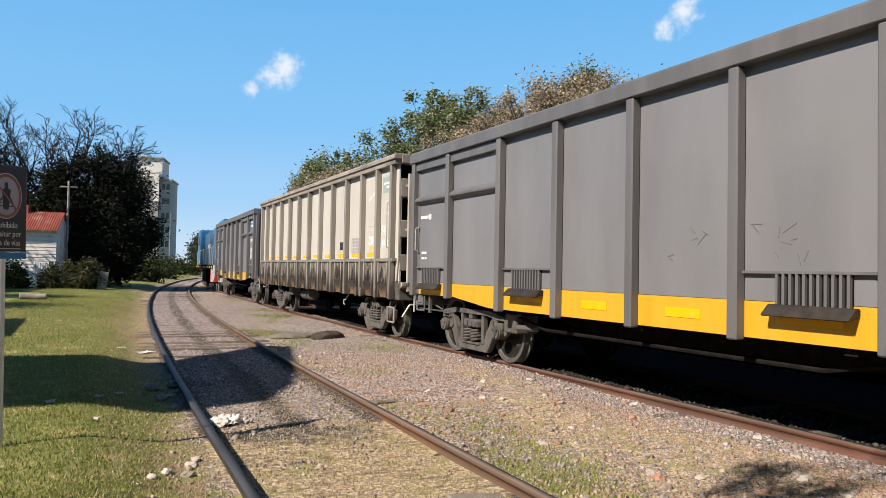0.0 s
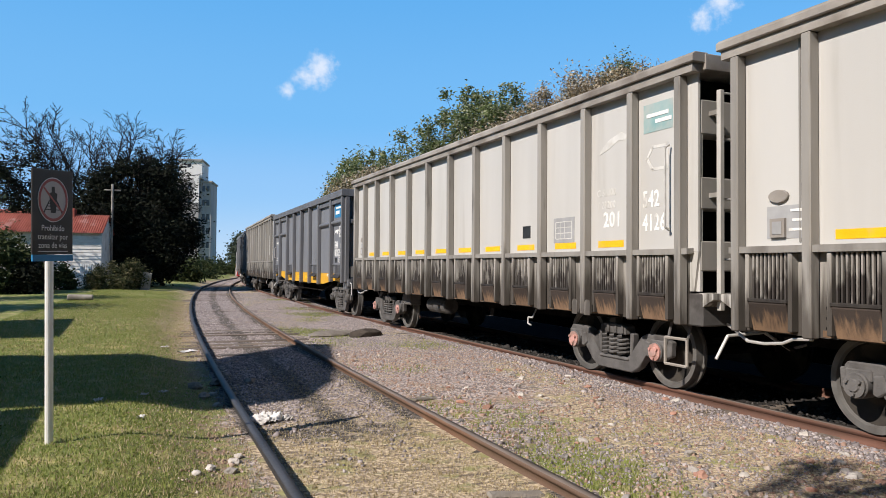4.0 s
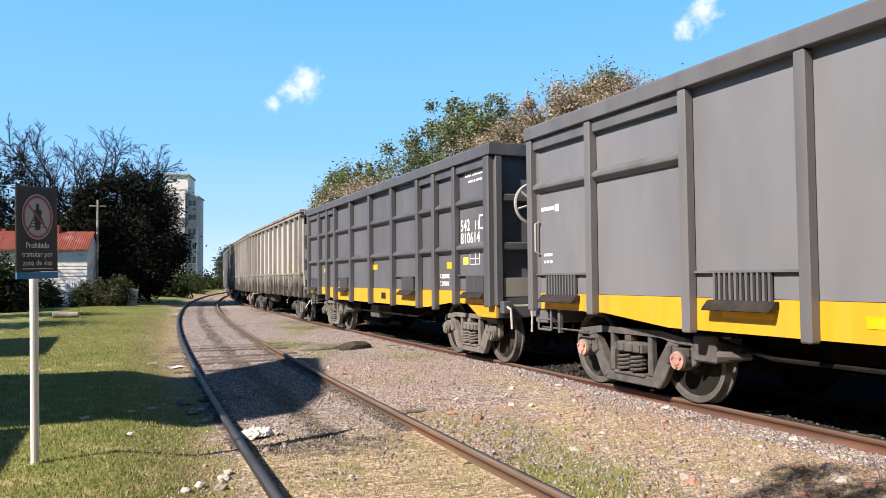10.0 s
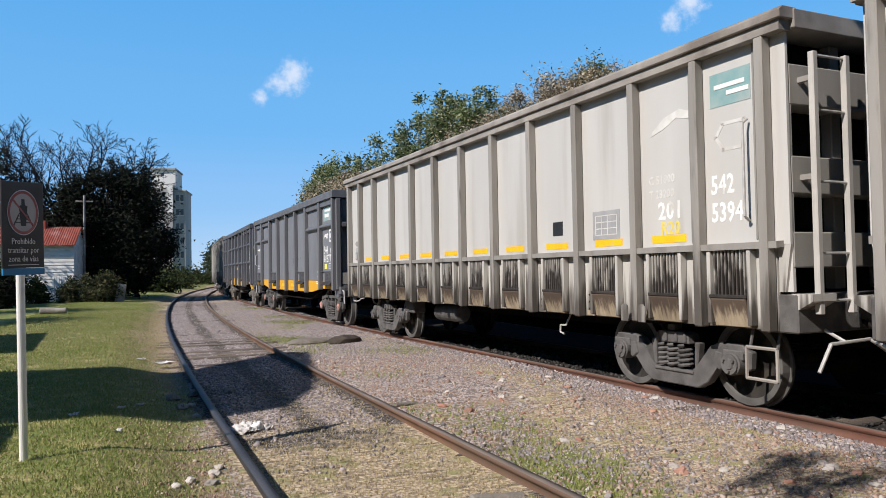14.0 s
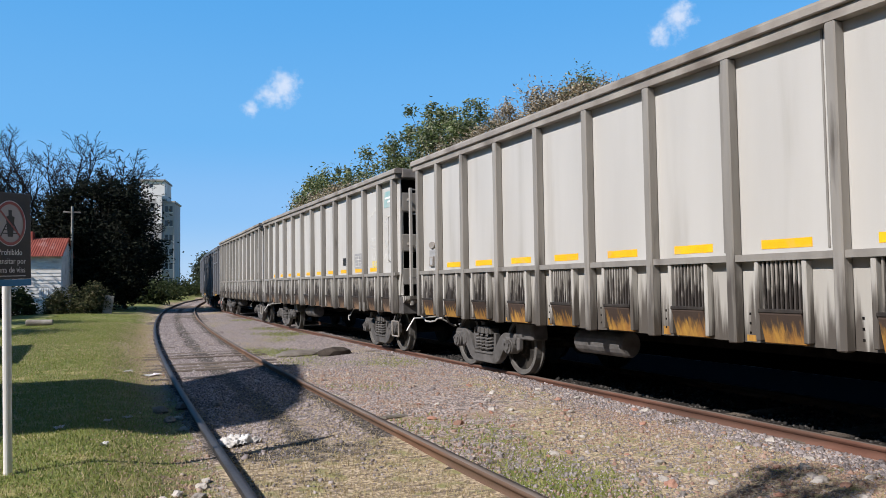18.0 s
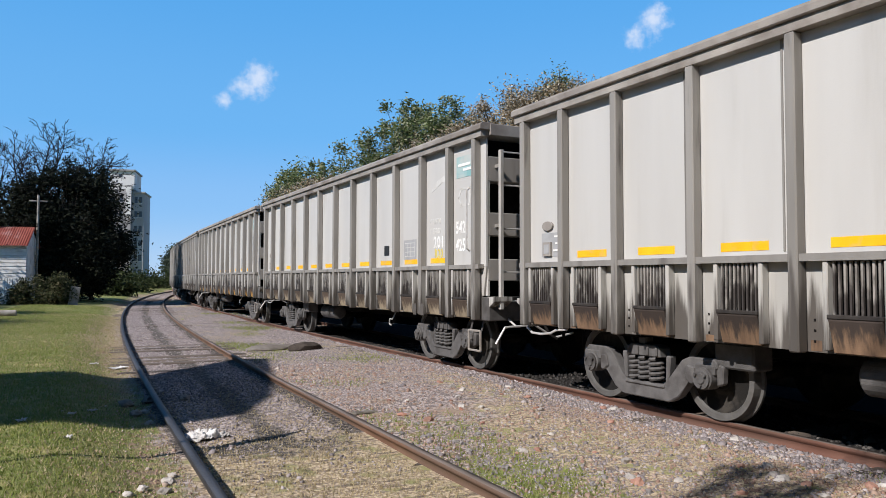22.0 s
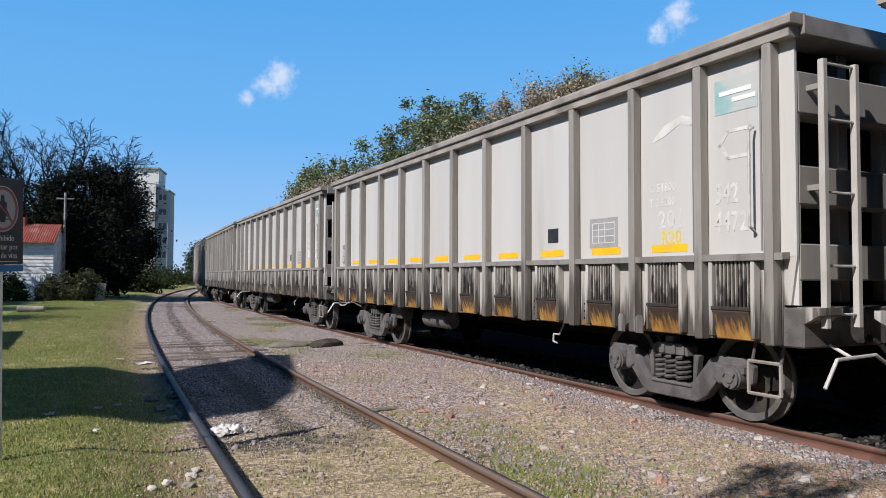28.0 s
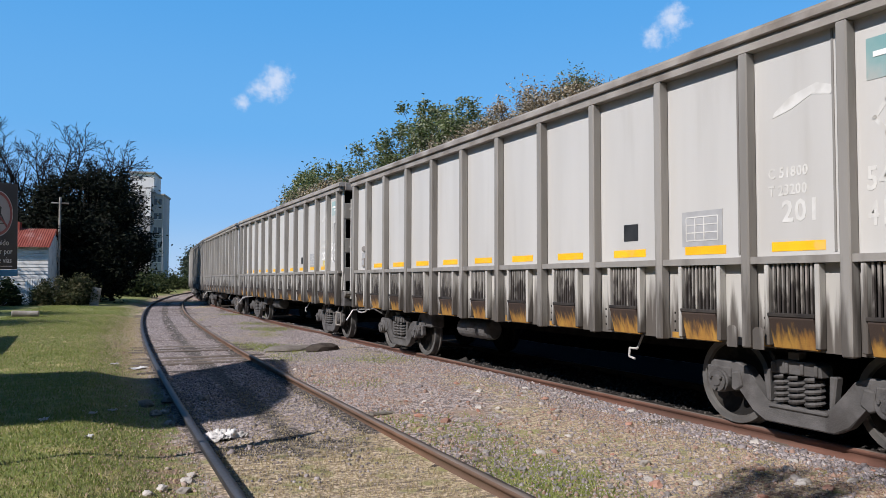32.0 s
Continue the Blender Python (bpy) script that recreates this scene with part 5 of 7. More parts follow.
def add_brake_wheel(w):
    """Hand brake wheel with its chain, on the front end."""
    bm = bmesh.new()
    cx, cy, cz, r = -1.05, 6.76, 2.59, 0.31
    n = 28
    for i in range(n):
        a, b = 2 * math.pi * i / n, 2 * math.pi * (i + 1) / n
        rod(bm, (cx + r * math.cos(a), cy, cz + r * math.sin(a)), (cx + r * math.cos(b), cy, cz + r * math.sin(b)), 0.024, 6)
    for i in range(6):
        a = 2 * math.pi * i / 6 + 0.3
        rod(bm, (cx, cy - 0.05, cz), (cx + r * math.cos(a), cy, cz + r * math.sin(a)), 0.018, 6)
    rod(bm, (cx, cy - 0.04, cz), (cx, cy + 0.05, cz), 0.12, 16, 0.05)
    rod(bm, (cx, cy - 0.36, cz), (cx, cy, cz), 0.075, 14)
    part("brake_wheel", bm, BRIGHT, w, "pale steel hand brake wheel")
    bm = bmesh.new()
    for k in range(10):
        z = 2.34 - k * 0.07
        turn = (0.02, 0) if k % 2 else (0, 0.02)
        for side in (-1, 1):
            rod(bm, (cx + side * turn[0], cy - 0.1 + side * turn[1], z), (cx + side * turn[0], cy - 0.1 + side * turn[1], z - 0.085), 0.008, 5)
    rod(bm, (cx, cy - 0.1, 1.66), (cx - 0.02, cy - 0.02, 0.92), 0.016, 6)
    part("brake_chain", bm, GREY_RIB, w, "hanging brake chain and rod")
    bm = bmesh.new()
    rod(bm, (cx - 0.06, cy - 0.02, 0.90), (cx + 0.06, cy - 0.02, 0.90), 0.06, 10)
    box(bm, cx + 0.02, cx + 0.30, cy - 0.2, cy + 0.1, 0.84, 1.02)
    part("brake_crank", bm, BOGIE_DUST, w, bevel=0.01)


def build_loco():
    w = empty("locomotive", "blue diesel locomotive with dark bogies at the head of the train", "locomotive")
    part("underframe", box(bmesh.new(), -1.45, 1.45, -9.2, 9.2, 1.25, 1.50), UNDER, w, bevel=0.03)
    part("hood", box(bmesh.new(), -1.05, 1.05, -8.6, 5.2, 1.50, 3.75), LOCO_BLUE, w, "blue engine hood", bevel=0.08)
    part("cab", box(bmesh.new(), -1.42, 1.42, 5.2, 7.6, 1.50, 4.05), LOCO_BLUE, w, "blue driver's cab", bevel=0.10)
    part("nose", box(bmesh.new(), -1.0, 1.0, 7.6, 9.0, 1.50, 2.75), LOCO_BLUE, w, bevel=0.08)
    part("roof_hatch", box(bmesh.new(), -0.8, 0.8, -7.6, -3.8, 3.75, 4.15), LOCO_BLUE, w, bevel=0.05)
    part("roof_hatch", box(bmesh.new(), -0.7, 0.7, -2.2, 2.0, 3.75, 4.02), LOCO_BLUE, w, bevel=0.05)
    for y0, y1 in ((5.5, 6.3), (6.5, 7.3)):
        part("cab_window", box(bmesh.new(), -1.435, -1.41, y0, y1, 2.9, 3.6), LOCO_GLASS, w)
    for k in range(9):
        y = -8.0 + k * 1.4
        part("hood_door", box(bmesh.new(), -1.075, -1.045, y, y + 1.2, 1.7, 3.4), LOCO_BLUE, w, bevel=0.01)
    for k in range(12):
        y = -8.8 + k * 1.55
        part("sill_mark", box(bmesh.new(), -1.462, -1.448, y, y + 0.35, 1.30, 1.42), REFLECT, w)
        bm = bmesh.new()
        rod(bm, (-1.40, y, 1.48), (-1.40, y, 2.5), 0.02, 6)
        part("stanchion", bm, BRIGHT, w)
    bm = bmesh.new()
    rod(bm, (-1.40, -8.9, 2.5), (-1.40, 5.2, 2.5), 0.022, 6)
    part("hand_rail", bm, BRIGHT, w)
    part("name_bar", box(bmesh.new(), -1.085, -1.07, -2.4, 1.4, 2.55, 2.85), WHITE, w)
    part("fuel_tank", box(bmesh.new(), -1.35, 1.35, -2.2, 2.2, 0.35, 1.24), UNDER, w, bevel=0.12)
    beam = part("buffer_beam", box(bmesh.new(), -1.42, 1.42, -9.35, -9.21, 0.55, 1.50), WHITE, w)
    for k in range(5):
        bm = bmesh.new()
        x = -1.40 + k * 0.56
        slab(bm, [(x, 0.56), (x + 0.26, 0.56), (x + 0.56 * 0.9, 1.49), (x + 0.26 * 0.9, 1.49)], -9.356, -9.351)
        part("chevron", bm, RED, beam, "red chevron")
    side = part("pilot_side", box(bmesh.new(), -1.452, -1.43, -9.20, -7.9, 0.55, 1.24), WHITE, w)
    for k in range(3):
        bm = bmesh.new()
        y = -9.15 + k * 0.42
        prism(bm, [(y, 0.56), (y + 0.2, 0.56), (y + 0.40, 1.23), (y + 0.2, 1.23)], -1.457, -1.4525)
        part("chevron", bm, RED, side, "red chevron")
    for yc in (-5.6, 5.6):
        bogie = part("bogie", box(bmesh.new(), -1.0, 1.0, -0.3, 0.3, 0.6, 1.2), UNDER, w, "black six-wheel bogie")
        bogie.matrix_basis = pose(0, yc, 0)
        for s in (-1, 1):
            bm = bmesh.new()
            box(bm, min(s * 1.0, s * 1.15), max(s * 1.0, s * 1.15), -2.3, 2.3, 0.55, 0.95)
            part("side_frame", bm, BOGIE, bogie, bevel=0.03)
        for dy in (-1.7, 0, 1.7):
            o = two_tone(part("wheelset", wheelset_mesh(0.5), WHEEL, bogie), 0.5)
            o.matrix_basis = pose(0, dy, 0.5)
    return w


# ---- the train, from its head backwards: distance of each front end along the line at 16 s ----
beige = build_beige()
FRONTS = [("beige", 112.4, "4410"), ("grey", 98.42, "811752"), ("beige", 84.75, "4126"), ("beige", 71.09, "4063"), ("dark", 57.03, ""),
          ("grey", 43.04, "813774"), ("beige", 29.27, "5394"), ("beige", 15.33, "4208"), ("beige", 1.22, "4871"), ("beige", -12.94, "4251"),
          ("beige", -27.09, "5733"), ("beige", -41.11, "4610"), ("beige", -55.23, "4472"), ("beige", -69.27, "4355"), ("beige", -83.24, "4120"),
          ("beige", -97.34, "4533"), ("beige", -111.44, "4702")]
HALF = {"beige": 6.5, "grey": 6.28, "dark": 6.4}
train = []
loco = build_loco()
train.append((loco, 140.6 - 0.0 - 4.2, 5.6))
grey_a, g_ribs, g_skin = build_gondola("grey")
grey_lead = copy_thing(grey_a, Matrix())
grey_b = copy_thing(grey_a, Matrix())
dark, d_ribs, d_skin = build_gondola("dark")
mark_grey(grey_a, g_ribs, g_skin, "811752")
mark_grey(grey_b, g_ribs, g_skin, "813774", True)
add_brake_wheel(grey_b)
mark_grey(grey_lead, g_ribs, g_skin, "811890")
mark_dark(dark, d_ribs, d_skin)
greys = [grey_a, grey_b]
beiges = [beige]
for kind, front, number in FRONTS:
    if kind == "grey":
        thing = greys.pop(0)
    elif kind == "dark":
        thing = dark
    else:
        thing = beiges.pop() if beiges else copy_thing(beige, Matrix())
    train.append((thing, front - HALF[kind], PIVOT))
train.append((grey_lead, 126.4 - HALF["grey"], PIVOT))
for (thing, _, _), (kind, _, number) in zip(train[1:], FRONTS):
    if kind == "beige":
        x = -B_SKIN - 0.001
        paint = FAINT if number in ("4120", "4472", "4208") else FADED
        writing("542", 0.27, paint, thing, -5.68, 2.18, x, wide=0.72)
        writing(number, 0.27, paint, thing, -5.68, 1.90, x, wide=0.72)
        writing("C 51800", 0.13, FAINT, thing, -4.74, 2.38, x, wide=0.85)
        writing("T 23200", 0.13, FAINT, thing, -4.74, 2.22, x, wide=0.85)
        writing("201", 0.27, paint, thing, -4.88, 1.98, x, wide=0.9)
        if int(number) % 3 != 1:
            writing("R20", 0.20, YELLOW_MARK, thing, -4.92, 1.81, x, wide=0.9)
# wear that differs from wagon to wagon
CHUTES = {0: CHUTE_DARK, 2: CHUTE_DARK, 3: CHUTE_DARK, 6: CHUTE_TAN, 7: CHUTE_DARK, 9: CHUTE_TAN, 10: CHUTE_DARK, 11: CHUTE_DARK}
for k, paint in CHUTES.items():
    for o in train[k + 1][0].children:
        kind = o.name.split(".")[0]
        if kind in ("chute", "foot_patch") or (kind in ("lower_panel", "vent_post") and k in (0, 2, 3)):
            o.material_slots[0].link = "OBJECT"
            o.material_slots[0].material = paint if kind in ("chute", "foot_patch") else SOOT_HEAVY
# faded red axle caps on some wagons
for k in (3, 6):
    for o in train[k][0].children_recursive:
        if o.name.split(".")[0] == "axle_cap":
            o.data = o.data.copy() if o.data.users > 1 else o.data
            o.data.materials[0] = RED_CAP


def leaves_mesh(name, centres, spreads, counts, size, material, parent, seed, flat=0.0):
    """Leaves strewn round clump centres, each a bent two-face leaf."""
    rng = np.random.default_rng(seed)
    pts = np.concatenate([c + rng.normal(0, 1, (n, 3)) * s for c, s, n in zip(centres, spreads, counts)])
    n = len(pts)
    u = rng.normal(0, 1, (n, 3))
    u[:, 2] *= 0.6
    u /= np.linalg.norm(u, axis=1)[:, None]
    w = np.cross(u, rng.normal(0, 1, (n, 3)))
    w /= np.linalg.norm(w, axis=1)[:, None]
    size = size * rng.uniform(0.6, 1.3, (n, 1))
    nrm = np.cross(u, w)
    a = pts - u * size
    b = pts + w * size * 0.42 + nrm * size * 0.15
    c = pts + u * size
    d = pts - w * size * 0.42 + nrm * size * 0.15
    verts = np.stack([a, b, c, d], 1).reshape(-1, 3)
    i = np.arange(n)[:, None] * 4
    faces = np.concatenate([i + [0, 1, 2], i + [0, 2, 3]], 1).reshape(-1, 3)
    return mesh_object(name, verts, faces, material, parent)


# ---- added walls and roofs that shape the light ----
def build_light_blockers():
    """Unseen walls and a high flat slab that shade the lawn, a wall and a roof that hold off sky light, and a black
    backdrop behind the train; all are added to shape the light.
    """
    w = tagged(new("wall_west"), "unseen walls and slab added to shade the lawn", "wall", kind="structure")
    # unseen low walls, added to shade the lawn's left edge
    part("low_wall", box(bmesh.new(), -3.45, -3.2, -14, 7.4, -0.2, 2.12), WALL_WHITE, w)
    part("low_wall", box(bmesh.new(), -3.75, -3.5, 14.9, 19.5, -0.2, 2.0), WALL_WHITE, w)
    reach = 8.1 / math.tan(SUN_HEIGHT)
    dx, dy = reach * math.cos(SUN_SIDE), -reach * math.sin(SUN_SIDE)
    # outline of the wanted shadow; the added slab is this, moved towards the sun
    edge = [(-6, 9.2), (-0.95, 8.3), (0.83, 8.15), (1.8, 8.5), (2.4, 9.6), (2.9, 11.4), (3.5, 14.2), (3.0, 14.4), (1.03, 12.45), (-0.9, 12.7), (-6, 13.9)]
    bm = bmesh.new()
    low = [bm.verts.new((x - dx, y - dy, 8.0)) for x, y in edge]
    high = [bm.verts.new((x - dx, y - dy, 8.12)) for x, y in edge]
    bm.faces.new(low[::-1])
    bm.faces.new(high)
    for i in range(len(edge)):
        j = (i + 1) % len(edge)
        bm.faces.new((low[i], low[j], high[j], high[i]))
    part("roof_slab", bm, WALL_WHITE, w)
    part("rear_wall", box(bmesh.new(), -6.3 - dx, -6.0 - dx, 10.0 - dy, 16.0 - dy, -0.2, 8.0), WALL_WHITE, w)
    # added to hold off sky light from the left
    part("long_wall", box(bmesh.new(), -13.6, -13.2, -45, 24, -0.2, 8.5), SLEEPER, w)
    # unseen wall, added to cut the sky light from behind
    south = tagged(new("wall_south"), "unseen wall added to hold off sky light from behind", "wall", kind="structure")
    part("wall_face", box(bmesh.new(), -13.1, 4.4, -16.4, -16.0, -0.2, 13.0), SLEEPER, south)
    # unseen roof, added to deepen the shade by hiding sky overhead
    roof = tagged(new("canopy_roof"), "unseen dark roof added to hold off sky light from above", "roof", kind="structure")
    part("roof_sheet", box(bmesh.new(), -0.3, 8.8, -34, 12.0, 9.5, 9.7), UNDER, roof)
    part("roof_sheet", box(bmesh.new(), -5.0, -0.305, -34, 0.2, 9.5, 9.7), UNDER, roof)
    # unseen leaves on stems, added to cast a patch of shadow on the gravel
    spots = [(-2.2, 1.95, 6.0), (-2.5, 1.9, 6.05), (-2.75, 1.8, 5.95), (-3.1, 1.7, 6.0), (-2.35, 2.05, 6.1),
             (-2.75, 1.45, 6.0), (-2.45, 1.35, 6.05), (-2.2, 1.5, 5.95), (-2.55, 1.6, 6.0), (-2.9, 1.35, 6.05)]
    bm = bmesh.new()
    for x, y, z in spots:
        rod(bm, (x * 0.4 - 2.0, 0.1, 9.49), (x, y, z), 0.012, 5)
    part("creeper_stems", bm, TRUNK, roof)
    leaves_mesh("creeper_leaves", [np.array(c) for c in spots], [np.array((.16, .08, .12))] * 10, [60] * 10, 0.06, LEAF_HEDGE, roof, 91)
    for x, y in ((9.2, -28.0), (9.2, -6.0)):
        part("roof_post", box(bmesh.new(), x - 0.1, x + 0.1, y - 0.1, y + 0.1, -0.3, 9.498), UNDER, roof)
    # added black backdrop: puts shade into the gaps under and between wagons
    e = tagged(new("wall_east"), "added black backdrop for the shade behind the train", "wall", kind="structure")
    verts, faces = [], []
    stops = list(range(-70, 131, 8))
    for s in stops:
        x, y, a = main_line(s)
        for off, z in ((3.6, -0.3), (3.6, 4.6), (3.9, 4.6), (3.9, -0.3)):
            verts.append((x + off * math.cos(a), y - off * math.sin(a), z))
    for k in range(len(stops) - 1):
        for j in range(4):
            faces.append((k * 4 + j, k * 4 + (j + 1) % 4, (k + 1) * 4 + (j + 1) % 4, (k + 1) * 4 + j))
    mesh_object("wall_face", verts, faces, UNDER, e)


build_light_blockers()

# ---- sign ----


def face_writing(text, size, material, parent, x, z, y, wide=1.0):
    """Letters on a board that faces -y, centred on x."""
    cu = bpy.data.curves.new("lettering", "FONT")
    cu.body, cu.size, cu.extrude, cu.align_x, cu.resolution_u = text, size, 0.001, "CENTER", 2
    tmp = bpy.data.objects.new("lettering", cu)
    scene.collection.objects.link(tmp)
    me = bpy.data.meshes.new_from_object(tmp.evaluated_get(bpy.context.evaluated_depsgraph_get()))
    bpy.data.objects.remove(tmp)
    me.materials.append(material)
    ob = new("lettering", me)
    ob.parent = parent
    ob.matrix_basis = pose(x, y, z, 90, 0, 0) @ Matrix.Diagonal((wide, 1, 1, 1))
    return ob


def oval(bm, cx, cz, rx, rz, ix, iz, y0, y1, n=40):
    """A flat oval ring (or disc where ix is 0) facing -y."""
    def ring(ax, az, y):
        return [bm.verts.new((cx + ax * math.cos(2 * math.pi * i / n), y, cz + az * math.sin(2 * math.pi * i / n))) for i in range(n)]
    of, ob = ring(rx, rz, y0), ring(rx, rz, y1)
    if not ix:
        bm.faces.new(of)
        bm.faces.new(ob[::-1])
    else:
        nf, nb = ring(ix, iz, y0), ring(ix, iz, y1)
    for i in range(n):
        j = (i + 1) % n
        bm.faces.new((of[i], ob[i], ob[j], of[j]))
        if ix:
            bm.faces.new((nf[j], nb[j], nb[i], nf[i]))
            bm.faces.new((of[j], nf[j], nf[i], of[i]))
            bm.faces.new((ob[i], nb[i], nb[j], ob[j]))
    return bm


def build_sign():
    s = empty("warning_sign", "dark warning sign on a white steel post in the lawn", "sign")
    s.matrix_basis = pose(-0.57, 6.46, float(ground_height(-0.57, 6.46)), 0, -1.2, 40) @ Matrix.Diagonal((1.03, 0.885, 0.885, 1))
    bm = bmesh.new()
    rod(bm, (0, 0, -0.1), (0, 0, 1.62), 0.031, 16)
    part("post", bm, POST, s, "white painted steel post")
    bm = bmesh.new()
    box(bm, -0.165, 0.165, -0.052, -0.034, 1.66, 2.40)
    board = part("board", bm, BOARD, s, "charcoal sign board", bevel=0.004)
    part("strip", box(bmesh.new(), -0.163, 0.163, -0.056, -0.036, 1.60, 1.657), SIGN_BLUE, s, "blue lower strip")
    y = -0.0525
    part("disc", oval(bmesh.new(), 0, 2.135, 0.105, 0.165, 0, 0, y - 0.001, y), DISC, board)
    part("ring", oval(bmesh.new(), 0, 2.135, 0.122, 0.195, 0.104, 0.166, y - 0.003, y - 0.0002), SIGN_WHITE, board)
    part("red_ring", oval(bmesh.new(), 0, 2.135, 0.118, 0.188, 0.102, 0.163, y - 0.005, y - 0.0032), SIGN_RED, board, "dull red ring")
    bm = bmesh.new()
    slab(bm, [(-0.079, 2.234), (-0.071, 2.245), (0.079, 2.036), (0.071, 2.025)], y - 0.0042, y - 0.0012)
    part("slash", bm, SIGN_RED, board)
    bm = bmesh.new()
    slab(bm, [(-0.018, 2.02), (0.020, 2.02), (0.034, 2.19), (0.014, 2.20), (0.012, 2.25), (-0.012, 2.25), (-0.012, 2.20), (-0.032, 2.19)], y - 0.003, y - 0.0012)
    part("plain_shape", bm, BOARD, board, "plain dark pictogram shape")
    bm = bmesh.new()
    slab(bm, [(-0.08, 2.02), (-0.07, 2.02), (-0.025, 2.13), (-0.033, 2.13)], y - 0.0028, y - 0.0012)
    slab(bm, [(0.07, 2.02), (0.08, 2.02), (0.033, 2.13), (0.025, 2.13)], y - 0.0028, y - 0.0012)
    for z, hw in ((2.045, 0.07), (2.075, 0.055), (2.10, 0.045)):
        slab(bm, [(-hw, z), (hw, z), (hw, z + 0.008), (-hw, z + 0.008)], y - 0.0026, y - 0.0012)
    part("track_symbol", bm, BOARD, board)
    for text, z in (("Prohibido", 1.865), ("transitar por", 1.79), ("zona de vías", 1.715)):
        face_writing(text, 0.072, SIGN_WHITE, board, 0, z, y - 0.001, 0.66)
    part("fine_line", box(bmesh.new(), -0.12, 0.12, y - 0.0012, y, 1.683, 1.689), SIGN_WHITE, board)


build_sign()

# ---- shed, pole, hedge and things round it ----


def build_shed():
    h = empty("trackside_shed", "small whitewashed shed with rusty corrugated iron roof", "shed")
    h.matrix_basis = pose(-1.45, 42.0, 0.12, 0, 0, -7)
    for x0, x1, y0, y1, name in ((-4.6, 0.0, 0.0, 0.15, "front_wall"), (-0.15, 0.0, 0.155, 3.4, "side_wall"), (-4.6, -4.45, 0.155, 3.4, "side_wall")):
        part(name, box(bmesh.new(), x0, x1, y0, y1, -0.3, 3.0), WALL_WHITE, h)
    part("rear_wall", box(bmesh.new(), -4.6, 0, 3.405, 3.55, -0.3, 3.0), WALL_WHITE, h)
    for k in range(15):
        z = 0.35 + k * 0.175
        bm = bmesh.new()
        slab_y = [(0.0, z), (-0.035, z + 0.005), (-0.012, z + 0.172), (0.0, z + 0.172)]
        prism(bm, slab_y, -4.58, -0.02)
        part("plank", bm, WALL_WHITE, h, "whitewashed lap board" if k == 0 else "")
    for k in range(9):
        part("slat", box(bmesh.new(), -1.0 + k * 0.11, -0.93 + k * 0.11, -0.075, -0.04, 0.2, 1.35), POST, h)
    part("window_shutter", box(bmesh.new(), -3.2, -2.3, -0.06, -0.037, 1.2, 2.1), CONCRETE, h)
    # corrugated roof of two slopes, each sheet in waves
    for side in (0, 1):
        for k in range(6):
            x0 = -5.19 + k * 0.88
            xs = np.linspace(x0, x0 + 0.875, 41)
            verts = []
            for r, (yy, zz) in enumerate(((-0.35, 2.93), (1.75, 3.98)) if side == 0 else ((1.77, 3.98), (3.85, 2.93))):
                for x in xs:
                    verts.append((x, yy, zz + 0.022 * math.sin(x * 2 * math.pi / 0.11) + 0.004 * (k % 2)))
            n = len(xs)
            faces = [(i, i + 1, n + i + 1, n + i) for i in range(n - 1)]
            o = mesh_object("roof_sheet", verts, faces, ROOF_RUST, h)
            if k == 0:
                o["label"] = "rusty red corrugated iron sheet"
    bm = bmesh.new()
    prism(bm, [(0.16, 3.005), (3.39, 3.005), (1.76, 3.90)], -0.14, -0.01)
    part("gable_wall", bm, WALL_WHITE, h)
    bm = bmesh.new()
    box(bm, -2.0, -1.6, 1.5, 2.0, 3.6, 4.3)
    part("chimney", bm, ROOF_RUST, h, bevel=0.02)


build_shed()


def build_pole():
    p = empty("cross_pole", "thin grey pole with a short crossbar beside the shed", "pole")
    p.matrix_basis = pose(-1.05, 44.2, 0.1)
    bm = bmesh.new()
    rod(bm, (0, 0, 0), (0, 0, 5.75), 0.06, 8)
    part("pole", bm, ROCK, p)
    bm = bmesh.new()
    rod(bm, (-0.42, 0, 5.42), (0.42, 0, 5.42), 0.045, 8)
    part("crossbar", bm, ROCK, p)


build_pole()


